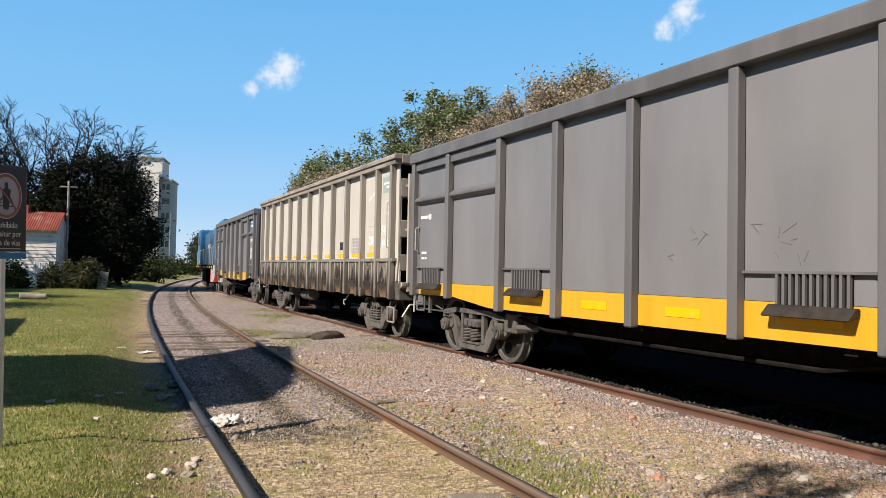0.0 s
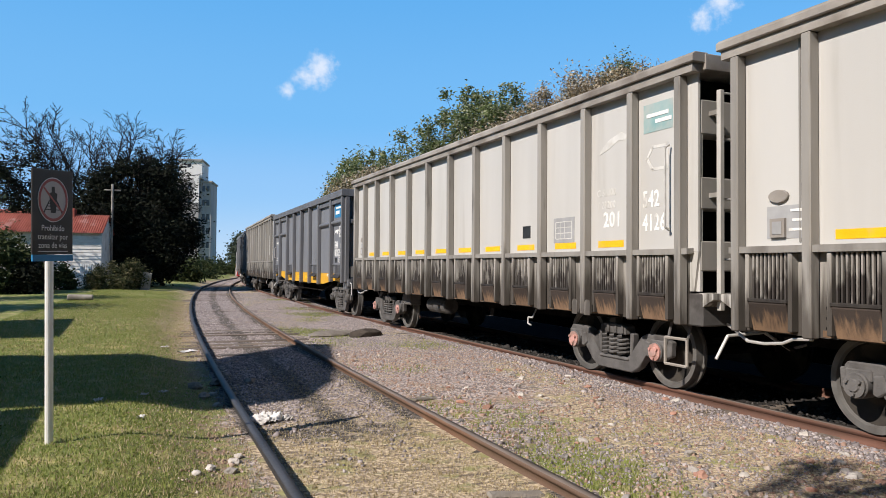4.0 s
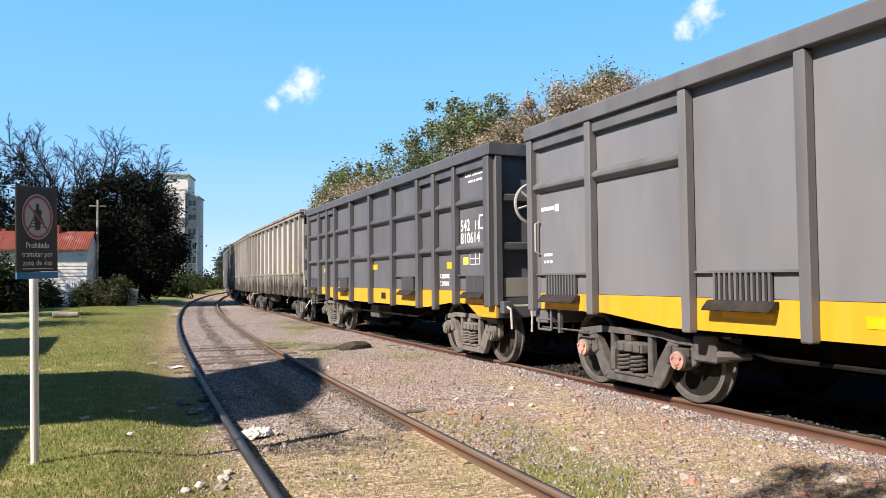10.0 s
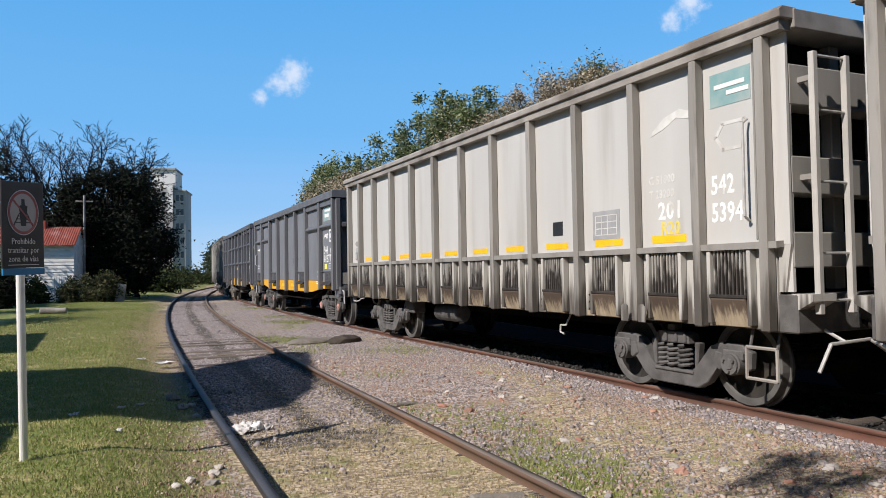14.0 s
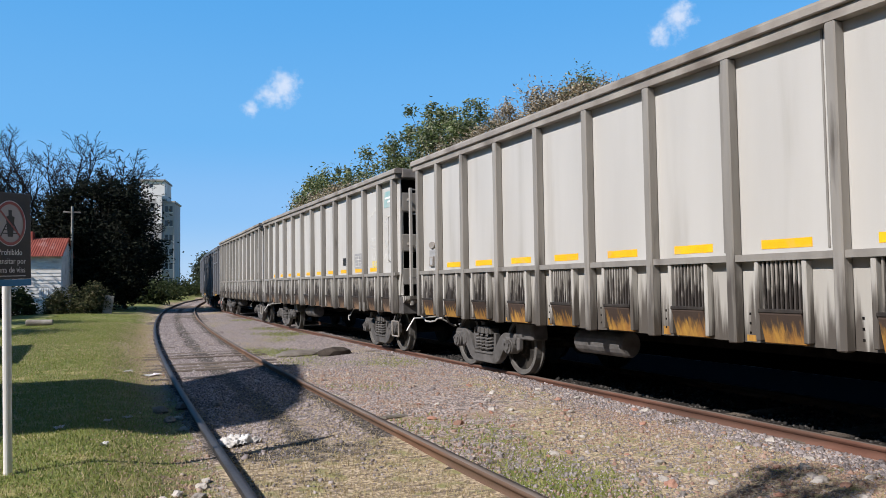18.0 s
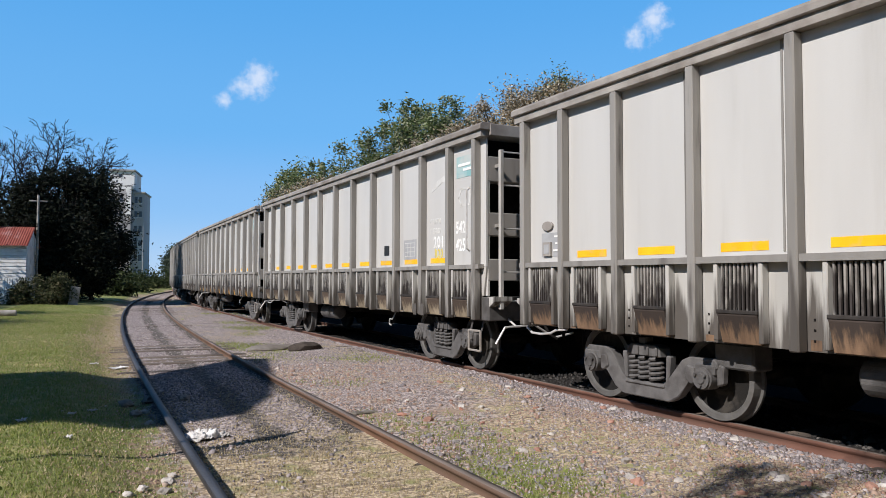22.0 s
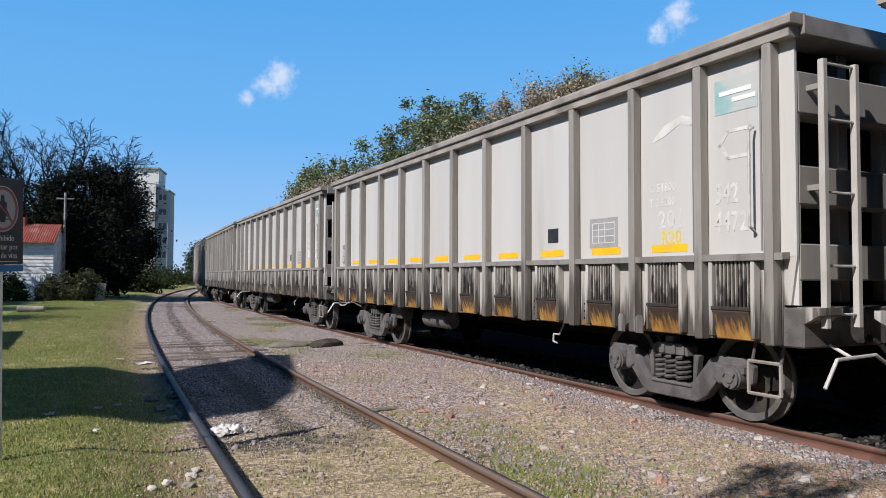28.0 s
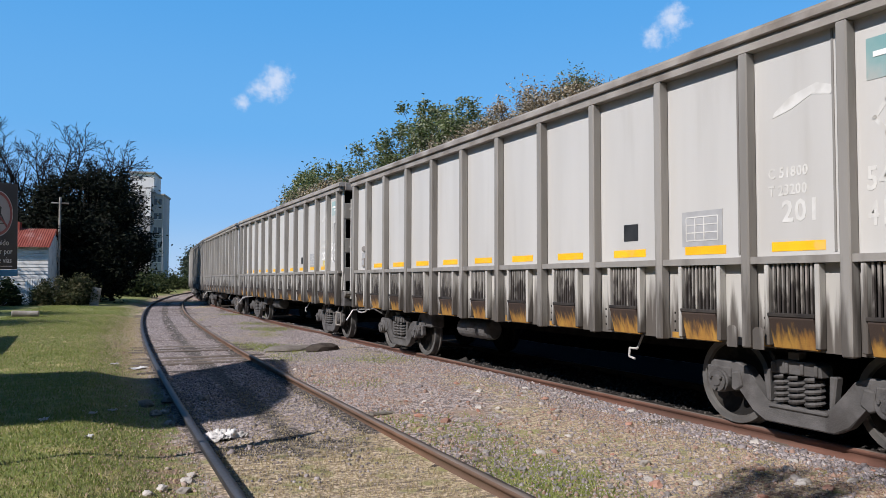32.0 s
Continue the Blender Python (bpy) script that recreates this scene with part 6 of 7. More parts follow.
def build_tree(name, label, x, y, z, height, spread, clumps, leaves, leaf, mat, seed, low=0.3, trunk=0.16, sprigs=0, clump_size=0.55):
    """A leaning trunk, limbs to every clump, and a ragged crown of leaf clumps with gaps."""
    rng = np.random.default_rng(seed)
    t = empty(name, label, "tree")
    t.matrix_basis = pose(x, y, z)
    centres, spreads, counts = [], [], []
    for k in range(clumps):
        q, r = rng.uniform(0, 2 * math.pi), math.sqrt(rng.uniform(0.05, 1))
        h = low + (1 - low) * rng.uniform(0, 1) ** 0.8
        taper = math.sqrt(max(0.06, 1 - ((h - 0.55) / 0.52) ** 2))
        centres.append(np.array((spread[0] * r * taper * math.cos(q), spread[1] * r * taper * math.sin(q), height * h * 0.96)))
        s = clump_size * rng.uniform(0.6, 1.25)
        spreads.append(np.array((s, s, s * 0.7)))
        counts.append(int(leaves / clumps * rng.uniform(0.5, 1.5)))
    for k in range(sprigs):
        q = rng.uniform(0, 2 * math.pi)
        centres.append(np.array((spread[0] * 0.8 * rng.uniform(0, 1) * math.cos(q), spread[1] * 0.9 * rng.uniform(0.2, 1) * math.sin(q), height * rng.uniform(0.97, 1.1))))
        spreads.append(np.array((0.18, 0.18, 0.25)))
        counts.append(int(leaves / clumps * 0.25))
    bm = bmesh.new()
    top = Vector((rng.uniform(-.3, .3), rng.uniform(-.3, .3), height * 0.45))
    rod(bm, (0, 0, -0.3), top * 0.5, trunk, 9, trunk * 0.8)
    rod(bm, top * 0.5, top, trunk * 0.8, 9, trunk * 0.55)
    part("trunk", bm, TRUNK, t)
    bm = bmesh.new()
    for c in centres:
        c = Vector(c)
        base = top * rng.uniform(0.45, 1.0)
        mid = base.lerp(c, 0.55) + Vector((0, 0, rng.uniform(-0.1, 0.5)))
        rod(bm, base, mid, trunk * 0.28, 5, trunk * 0.16)
        rod(bm, mid, c, trunk * 0.16, 5, trunk * 0.05)
    part("branchwork", bm, TRUNK, t)
    leaves_mesh("crown", centres, spreads, counts, leaf, mat, t, seed)
    return t


def build_bare_tree(x, y, z, seed):
    """Limbs fan out from a low fork and carry three orders of ever finer twigs."""
    rng = random.Random(seed)
    t = empty("bare_tree", "tall leafless tree with a wide crown of thin dark twigs", "tree")
    t.matrix_basis = pose(x, y, z)
    big, fine = bmesh.new(), bmesh.new()
    tips = []

    def limb(at, way, length, r0, r1, steps, order):
        r = r0
        bend_way = Vector((rng.gauss(0, .04), rng.gauss(0, .04), 0.012))
        for k in range(steps):
            end = at + way * (length / steps)
            nr = r0 + (r1 - r0) * (k + 1) / steps
            rod(big if order < 2 else fine, at, end, r, 6 if order < 2 else 4 if order == 2 else 3, nr)
            at, r = end, nr
            way = (way + bend_way + Vector((rng.gauss(0, .045), rng.gauss(0, .045), rng.gauss(0, .03)))).normalized()
            if order < 4 and (k > 0 or order > 1):
                for _ in range(3 if order == 1 else rng.choice((1, 2)) if order == 2 else 1):
                    side = Vector((rng.gauss(0, 1), rng.gauss(0, 1), rng.gauss(0.1, 0.6)))
                    side -= side.dot(way) * way
                    w2 = (way * rng.uniform(0.55, 0.9) + side.normalized() * rng.uniform(0.5, 0.9)).normalized()
                    part_left = 1 - 0.55 * k / steps
                    limb(at, w2, length * rng.uniform(0.34, 0.5) * part_left, max(nr * 0.55, (0.030, 0.018, 0.013)[order - 1]), max(nr * 0.25, (0.016, 0.012, 0.010)[order - 1]), (5, 4, 3)[order - 1], order + 1)
        if order > 2:
            tips.append(at)

    fork = Vector((0.35, 0, 3.0))
    rod(big, (0, 0, -0.3), fork, 0.30, 10, 0.24)
    for k in range(15):
        a = -1.25 + 2.5 * k / 14 + rng.gauss(0, 0.06)
        way = Vector((math.sin(a), rng.uniform(-0.45, 0.45), math.cos(a) * 0.95 + 0.12)).normalized()
        limb(fork + Vector((rng.gauss(0, .1), rng.gauss(0, .1), rng.uniform(-0.8, 0.1))), way, rng.uniform(5.6, 6.8) * (1.18 - 0.16 * abs(a)), 0.12, 0.03, 7, 1)
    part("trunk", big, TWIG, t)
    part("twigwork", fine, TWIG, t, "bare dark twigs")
    picked = [np.array(p) for p in tips if p.x < -2.6 and p.z < 8.5 and rng.random() < 0.10]
    leaves_mesh("last_leaves", picked, [np.array((.22, .22, .2))] * len(picked), [14] * len(picked), 0.13, LEAF_DARK, t, 3)


build_bare_tree(-2.5, 51.0, 0.1, 7)
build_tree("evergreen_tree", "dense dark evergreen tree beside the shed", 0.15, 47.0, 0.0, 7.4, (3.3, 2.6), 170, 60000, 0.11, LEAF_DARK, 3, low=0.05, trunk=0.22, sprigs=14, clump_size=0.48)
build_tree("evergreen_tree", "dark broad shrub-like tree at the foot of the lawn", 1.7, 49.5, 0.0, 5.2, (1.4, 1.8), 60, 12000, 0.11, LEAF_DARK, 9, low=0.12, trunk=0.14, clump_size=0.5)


def build_thicket(name, label, ridge, leaf, mat, seed, clumps, per, deep=2.6, thick=0.9, clump=0.34, sprigs=10, twigs=0):
    """Overgrown trees in a row: stems, limbs and leaf clumps under an uneven ridge line."""
    rng = np.random.default_rng(seed)
    base = np.array(ridge[0])
    t = empty(name, label, "tree")
    t.matrix_basis = pose(base[0], base[1], 0)
    pts = np.array(ridge) - np.array((base[0], base[1], 0))
    along = np.concatenate([[0], np.cumsum(np.hypot(np.diff(pts[:, 0]), np.diff(pts[:, 1])))])

    def at(q):
        return np.array([np.interp(q, along, pts[:, k]) for k in range(3)])
    centres, spreads, counts = [], [], []
    for _ in range(clumps):
        c = at(rng.uniform(0, along[-1]))
        c += (rng.normal(0, thick), rng.normal(0, 0.3), -clump * 0.9 - deep * rng.uniform(0, 1) ** 1.3)
        q = clump * rng.uniform(0.6, 1.3)
        centres.append(c)
        spreads.append(np.array((q, q, q * 0.8)))
        counts.append(int(per * rng.uniform(0.5, 1.5)))
    for _ in range(sprigs):
        c = at(rng.uniform(0, along[-1])) + (rng.normal(0, 0.4), 0, rng.uniform(-0.25, 0.35))
        centres.append(c)
        spreads.append(np.array((0.13, 0.17, 0.16)))
        counts.append(int(per * 0.35))
    stems, limbs = bmesh.new(), bmesh.new()
    n = max(2, int(along[-1] / 2.2))
    feet = [at(along[-1] * (k + 0.5) / n) for k in range(n)]
    for f in feet:
        rod(stems, (f[0], f[1], -0.3), (f[0] + rng.normal(0, .2), f[1] + rng.normal(0, .2), f[2] * 0.62), 0.15, 8, 0.07)
    for c in centres:
        f = min(feet, key=lambda g: abs(g[1] - c[1]))
        a = Vector((f[0], f[1], min(f[2] * rng.uniform(0.4, 0.6), c[2] - 0.3)))
        mid = a.lerp(Vector(c), 0.6) + Vector((rng.normal(0, .15), rng.normal(0, .15), rng.uniform(0, 0.3)))
        rod(limbs, a, mid, 0.035, 5, 0.02)
        rod(limbs, mid, c, 0.02, 4, 0.007)
    for _ in range(twigs):
        c = Vector(at(rng.uniform(0, along[-1]))) - Vector((0, 0, 0.5))
        way = Vector((rng.normal(0, .3), rng.normal(0, .45), 1)).normalized()
        rod(limbs, c, c + way * rng.uniform(0.5, 1.15), 0.012, 4, 0.005)
    part("trunk", stems, TRUNK, t)
    part("branchwork", limbs, TRUNK, t)
    leaves_mesh("crown", centres, spreads, counts, leaf, mat, t, seed)
    return t


build_thicket("lineside_tree", "green fig-like tree with loose leafy sprigs", [(15, 39.4, 7.7), (15, 38.2, 8.7), (15, 36.8, 9.4), (15, 34.6, 9.1), (15, 32.8, 9.5), (15, 31.6, 9.9), (15, 30.6, 9.0), (15, 28.8, 8.7), (15, 28.2, 9.5), (15, 27.4, 8.9), (15, 26.6, 7.4)],
              0.095, LEAF_GREEN, 21, 95, 190, sprigs=30, clump=0.30)
build_thicket("lineside_tree", "green tree with browning lower leaves", [(16, 61, 8.7), (16, 57, 9.3), (16, 54, 9.5), (16, 51, 9.2), (16, 48.5, 9.5), (16, 47.0, 8.8)],
              0.12, LEAF_GREEN, 22, 90, 170, thick=0.9, clump=0.40, sprigs=18)
build_thicket("dry_tree", "trees smothered in dry brown vines", [(14, 28, 7.1), (14, 26.5, 7.05), (14, 25, 7.0), (14, 23.9, 7.35), (14, 22.4, 7.6), (14, 21.2, 7.5), (14, 20, 7.45), (14, 19.1, 7.75), (14, 18.2, 7.2)],
              0.055, LEAF_DRY, 23, 170, 280, deep=2.0, thick=0.5, clump=0.24, sprigs=50, twigs=50)
build_thicket("dry_tree", "dry vine thicket with thin bare twigs", [(14, 18.4, 7.3), (14, 17.6, 7.05), (14, 16.6, 6.6), (14, 15.6, 6.4), (14, 14.2, 6.1)],
              0.05, LEAF_DRY, 24, 70, 200, deep=1.6, thick=0.4, clump=0.22, sprigs=24, twigs=80)
build_thicket("dry_tree", "low brown scrub behind the far wagons", [(14.5, 55, 7.5), (14.5, 49, 7.9), (14.5, 45, 7.7), (14.5, 41, 7.3), (14.5, 38, 6.9)],
              0.08, LEAF_DRY, 26, 100, 150, deep=1.6, thick=0.6, clump=0.30, sprigs=16, twigs=30)
build_thicket("lineside_tree", "green vine shoots over dry scrub", [(14.3, 20.6, 7.4), (14.3, 19.8, 7.7), (14.3, 19.2, 8.2), (14.3, 18.7, 7.8)],
              0.06, LEAF_GREEN, 27, 16, 110, deep=0.8, thick=0.25, clump=0.17, sprigs=10)
# two unseen trees, added for the shadows they throw on the lawn
build_tree("garden_tree", "unseen leafy tree added to shadow the lawn", -8.0, 24.0, 0, 5.6, (1.6, 1.8), 40, 4000, 0.12, LEAF_HEDGE, 71, low=0.3, trunk=0.14)
build_tree("garden_tree", "unseen leafy tree added to shadow the far lawn", -8.6, 30.5, 0, 6.4, (1.7, 1.6), 40, 4000, 0.12, LEAF_HEDGE, 72, low=0.3, trunk=0.14)
# placed so that its crown dapples the shed wall
build_tree("garden_tree", "leafy garden tree by the fence", -7.9, 39.4, 0, 6.3, (1.6, 1.5), 50, 3600, 0.13, LEAF_HEDGE, 73, low=0.3, trunk=0.14)
for k, (x, y, h) in enumerate(((19.5, 140, 7.4), (15.8, 112, 5.2))):
    build_tree("far_tree", "hazy green tree far along the line", x, y, 0, h, (2.3, 3.0), 50, 6000, 0.24, LEAF_FAR, 40 + k, low=0.1, trunk=0.2, clump_size=0.7)


def build_bush(name, label, x, y, z, size, count, leaf, mat, seed):
    """A rounded shrub built of leaf clumps on short stems."""
    rng = np.random.default_rng(seed)
    b = empty(name, label, "shrub")
    b.matrix_basis = pose(x, y, z)
    n = 34
    centres = []
    bm = bmesh.new()
    for k in range(n):
        q = rng.uniform(0, 6.28)
        r = math.sqrt(rng.uniform(0, 1))
        c = np.array((size[0] * r * math.cos(q), size[1] * r * math.sin(q), size[2] * rng.uniform(0.12, 0.93) * (1 - 0.45 * r * r)))
        centres.append(c)
        rod(bm, (c[0] * 0.3, c[1] * 0.3, -0.1), c, 0.018, 5, 0.006)
    part("stemwork", bm, TRUNK, b)
    s = min(size) * 0.24
    leaves_mesh("foliage", centres, [np.array((s, s, s))] * n, [count // n] * n, leaf, mat, b, seed)
    return b


build_bush("ivy_hedge", "ivy-grown hedge stump in front of the shed", -0.85, 40.4, 0.1, (1.15, 0.6, 1.55), 9000, 0.07, LEAF_IVY, 51)
build_bush("ivy_hedge", "ivy-grown hedge stump with bare woody stems", 0.0, 40.9, 0.1, (0.75, 0.6, 1.5), 6000, 0.07, LEAF_IVY, 52)
build_bush("garden_shrub", "dark shrub against the shed wall", -3.3, 40.2, 0.1, (0.8, 0.6, 1.6), 2200, 0.09, LEAF_HEDGE, 53)
build_bush("garden_shrub", "broad dark shrub at the lawn's edge", -4.5, 38.0, 0.1, (1.0, 0.9, 2.6), 3800, 0.10, LEAF_HEDGE, 54)
build_bush("garden_shrub", "tall loose shrub beside the lawn", -5.6, 36.0, 0.1, (1.1, 1.2, 3.4), 4200, 0.12, LEAF_HEDGE, 55)
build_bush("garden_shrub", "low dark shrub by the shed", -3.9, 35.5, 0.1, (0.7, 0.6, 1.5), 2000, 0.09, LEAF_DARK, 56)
for k, (x, y, sx, h) in enumerate(((3.4, 62, 1.6, 1.7), (5.6, 78, 2.0, 2.2), (7.5, 92, 2.2, 2.4), (10.4, 100, 2.4, 2.5), (13.2, 108, 2.6, 2.6), (16.4, 116, 2.6, 2.8))):
    build_bush("far_shrub", "green shrub at the foot of the tall building", x, y, 0, (sx, 1.4, h), 1600, 0.18, LEAF_HEDGE, 60 + k)


def build_block():
    """The tall stepped concrete building beyond the trees."""
    b = empty("tall_building", "pale stepped concrete building with small dark windows", "building")
    b.matrix_basis = pose(7.4, 150.0, 0, 0, 0, -14)
    part("main_wall", box(bmesh.new(), 0.4, 4.4, 0, 9, -1, 18.2), CONCRETE, b)
    part("wing_wall", box(bmesh.new(), 4.41, 6.5, 1.2, 9, -1, 17.6), CONCRETE, b)
    part("tower", box(bmesh.new(), 0.6, 4.9, 0.3, 8, 18.21, 21.6), PALE_CONCRETE, b, "white roof tower")
    part("parapet", box(bmesh.new(), 0.2, 5.1, -0.1, 8.2, 21.61, 21.9), CONCRETE, b)
    part("corner_strip", box(bmesh.new(), 3.5, 4.45, -0.12, -0.01, 13.4, 19.3), PALE_CONCRETE, b)
    part("low_block", box(bmesh.new(), -3.4, 0.39, 0.4, 9, -1, 16.6), CONCRETE, b)
    part("roof_slab", box(bmesh.new(), 4.3, 6.7, 1.0, 9.2, 17.61, 17.9), CONCRETE, b)
    part("roof_slab", box(bmesh.new(), -3.6, 0.19, 0.2, 9.2, 16.61, 16.9), CONCRETE, b)
    part("vent_hole", box(bmesh.new(), 2.2, 2.8, 0.27, 0.31, 20.4, 21.0), WINDOW_DARK, b)
    pane = None
    for row in range(6):
        z = 2.0 + row * 2.75
        for x0, y in ((1.0, -0.03), (2.4, -0.03), (4.85, 1.17), (5.65, 1.17), (-1.6, 0.37)):
            if pane is None:
                pane = part("window", box(bmesh.new(), 0, 0.55, 0, 0.05, 0, 1.15), WINDOW_DARK, b, "small dark window")
                sill = part("sill", box(bmesh.new(), -0.06, 0.61, -0.06, 0.05, -0.1, -0.005), PALE_CONCRETE, pane)
                pane.matrix_basis = pose(x0, y, z)
            else:
                again(pane, b, x0, y, z)


build_block()


def build_low_houses():
    """A low pale house glimpsed between the shrubs at the left edge."""
    h = empty("low_house", "low pale house with red tiled roof behind the shrubs", "house")
    h.matrix_basis = pose(-8.6, 52.0, 0, 0, 0, -4)
    part("wall", box(bmesh.new(), 0, 5.0, 0, 4, -0.3, 3.4), WALL_WHITE, h)
    bm = bmesh.new()
    prism(bm, [(-0.4, 3.41), (4.4, 3.41), (2.0, 4.9)], -0.2, 5.2)
    part("roof", bm, ROOF_RUST, h)


build_low_houses()


# ---- small things on the ground ----


def stone_mesh(rng, sx, sy, sz, rough=0.22):
    bm = bmesh.new()
    bmesh.ops.create_icosphere(bm, subdivisions=2, radius=1.0)
    for v in bm.verts:
        k = 1 + rng.uniform(-rough, rough)
        v.co = Vector((v.co.x * sx * k, v.co.y * sy * k, v.co.z * sz * k))
    return bm


def build_loose_things():
    rng = random.Random(12)
    for x, y, s, m, label in ((0.81, 6.09, 0.045, RUBBLE, ""), (0.76, 5.92, 0.055, RUBBLE, ""), (0.56, 5.72, 0.05, RUBBLE, ""), (0.70, 5.66, 0.05, RUBBLE, ""),
                              (0.45, 5.55, 0.04, RUBBLE, ""), (0.88, 8.4, 0.05, RUBBLE, ""), (0.9, 9.1, 0.06, RUBBLE, ""), (1.02, 9.9, 0.10, ROCK, "grey concrete lump against the rail"),
                              (0.75, 9.7, 0.11, ROCK, "grey concrete lump in the shade"), (0.80, 9.0, 0.08, ROCK, ""), (1.45, 9.9, 0.09, ROCK, "")):
        st = part("rubble_stone", stone_mesh(rng, s, s * 0.8, s * 0.55), m, None)
        st.matrix_basis = pose(x, y, float(ground_height(x, y)) + s * 0.25, 0, 0, rng.uniform(0, 180))
        tagged(st, label or "pale rubble stone lying beside the siding rail", "stone", "loose rubble")
    for k in range(70):
        x, y = rng.uniform(3.0, 5.9), 3.4 + 6.5 * rng.random() ** 1.5
        s = rng.uniform(0.018, 0.05)
        brick = rng.random() < 0.4
        st = part("brick_bit" if brick else "rubble_stone", stone_mesh(rng, s * 1.3, s, s * 0.6), BRICKBIT if brick else RUBBLE, None)
        st.matrix_basis = pose(x, y, float(ground_height(x, y)) + s * 0.2, rng.uniform(-20, 20), rng.uniform(-20, 20), rng.uniform(0, 180))
        tagged(st, "broken red brick bit among the gravel" if brick else "pale stone among gravel and dry grass", "brick" if brick else "stone", "loose rubble")
    for k in range(46):
        x, y = rng.uniform(2.85, 3.9), 3.3 + 4.2 * rng.random()
        q = rng.uniform(0.016, 0.034)
        st = part("ballast_stone", stone_mesh(rng, q * 1.2, q, q * 0.75, 0.3), STONE, None)
        st.matrix_basis = pose(x, y, float(ground_height(x, y)) + q * 0.2, rng.uniform(-30, 30), rng.uniform(-30, 30), rng.uniform(0, 180))
        tagged(st, "blue-grey ballast stone beside the siding rail", "stone", "loose ballast")
    # a flat mound of old concrete between the tracks
    for x, y, sx, sy, sz, m in ((4.25, 16.4, 0.66, 0.42, 0.09, ROCK), (4.85, 15.9, 0.46, 0.22, 0.15, TRUNK)):
        st = part("concrete_slab", stone_mesh(rng, sx, sy, sz, 0.1), m, None)
        st.matrix_basis = pose(x, y, float(ground_height(x, y)) + 0.02, 0, 0, 20)
        tagged(st, "old broken concrete lump between the tracks", "rubble")
    log = part("log", rod(bmesh.new(), (-0.42, 0, 0.1), (0.42, 0.05, 0.1), 0.13, 10, 0.11), ROCK, None, bevel=0.02)
    log.matrix_basis = pose(-1.7, 29.5, float(ground_height(-1.7, 29.5)), 0, 0, -8)
    tagged(log, "short grey log lying on the lawn", "log")
    st = part("leaning_slab", box(bmesh.new(), -0.22, 0.22, -0.04, 0.04, 0, 0.95), ROCK, None, bevel=0.02)
    st.matrix_basis = pose(0.62, 40.6, 0.1, -6, 8, 0)
    tagged(st, "grey slab leaning beside the ivy hedge", "slab")
    # the crumpled rag: folds of cloth
    bm = bmesh.new()
    bmesh.ops.create_grid(bm, x_segments=34, y_segments=26, size=1)
    for v in bm.verts:
        x, y = v.co.x, v.co.y
        r = math.hypot(x, y)
        f = noise.fractal(Vector((x * 2.6, y * 2.6, 3)), 0.7, 2.0, 4)
        g = noise.noise(Vector((x * 6, y * 6, 9)))
        v.co = Vector((x * 0.19 * (1 + 0.3 * g), y * 0.17 * (1 + 0.3 * f), max(0.004, (1 - r * 0.75) * 0.055 + 0.05 * f + 0.03 * g)))
    rag = part("rag", bm, CLOTH, None, smooth=True)
    rag.matrix_basis = pose(1.27, 7.48, float(ground_height(1.27, 7.48)) + 0.005, 0, 0, 25)
    tagged(rag, "crumpled white rag lying beside the siding rail", "rag")
    for x, y, s in ((0.93, 13.9, 0.16), (0.55, 14.1, 0.08), (0.35, 9.0, 0.05), (0.15, 8.6, 0.04), (-0.3, 8.3, 0.05), (0.1, 7.3, 0.04)):
        bm = bmesh.new()
        bmesh.ops.create_grid(bm, x_segments=8, y_segments=6, size=1)
        for v in bm.verts:
            f = noise.noise(Vector((v.co.x * 2 + x * 9, v.co.y * 2, y)))
            v.co = Vector((v.co.x * s, v.co.y * s * 0.7, 0.025 + 0.03 * f))
        p = part("litter", bm, CLOTH, None)
        p.matrix_basis = pose(x, y, float(ground_height(x, y)), 0, 0, rng.uniform(0, 180))
        tagged(p, "scrap of pale litter on the ground", "litter", "litter")
    for x, y, a, ln in ((2.25, 4.25, 12, 0.62), (2.42, 4.42, -9, 0.4), (2.0, 4.05, 4, 0.5), (2.35, 4.0, 20, 0.35), (3.1, 7.9, 20, 0.3)):
        w = part("wood_scrap", box(bmesh.new(), -ln / 2, ln / 2, -0.05, 0.05, 0, 0.035), ROCK, None, bevel=0.014)
        w.matrix_basis = pose(x, y, float(ground_height(x, y)) - 0.005, 2, 3, a)
        tagged(w, "weathered splinter of sleeper wood", "wood scrap")


build_loose_things()


def scatter(n, seed, x0, x1, y0, y1, power=1.0):
    rng = np.random.default_rng(seed)
    x = rng.uniform(x0, x1, n)
    y = y0 + (y1 - y0) * rng.uniform(0, 1, n) ** power
    return rng, x + np.where(y > 0, y * y, 0) / 770, y


CUBE = np.array([(-1, -1, -1), (1, -1, -1), (1, 1, -1), (-1, 1, -1), (-1, -1, 1), (1, -1, 1), (1, 1, 1), (-1, 1, 1)], float)
CUBE_FACES = np.array([(0, 3, 2, 1), (4, 5, 6, 7), (0, 1, 5, 4), (1, 2, 6, 5), (2, 3, 7, 6), (3, 0, 4, 7)])


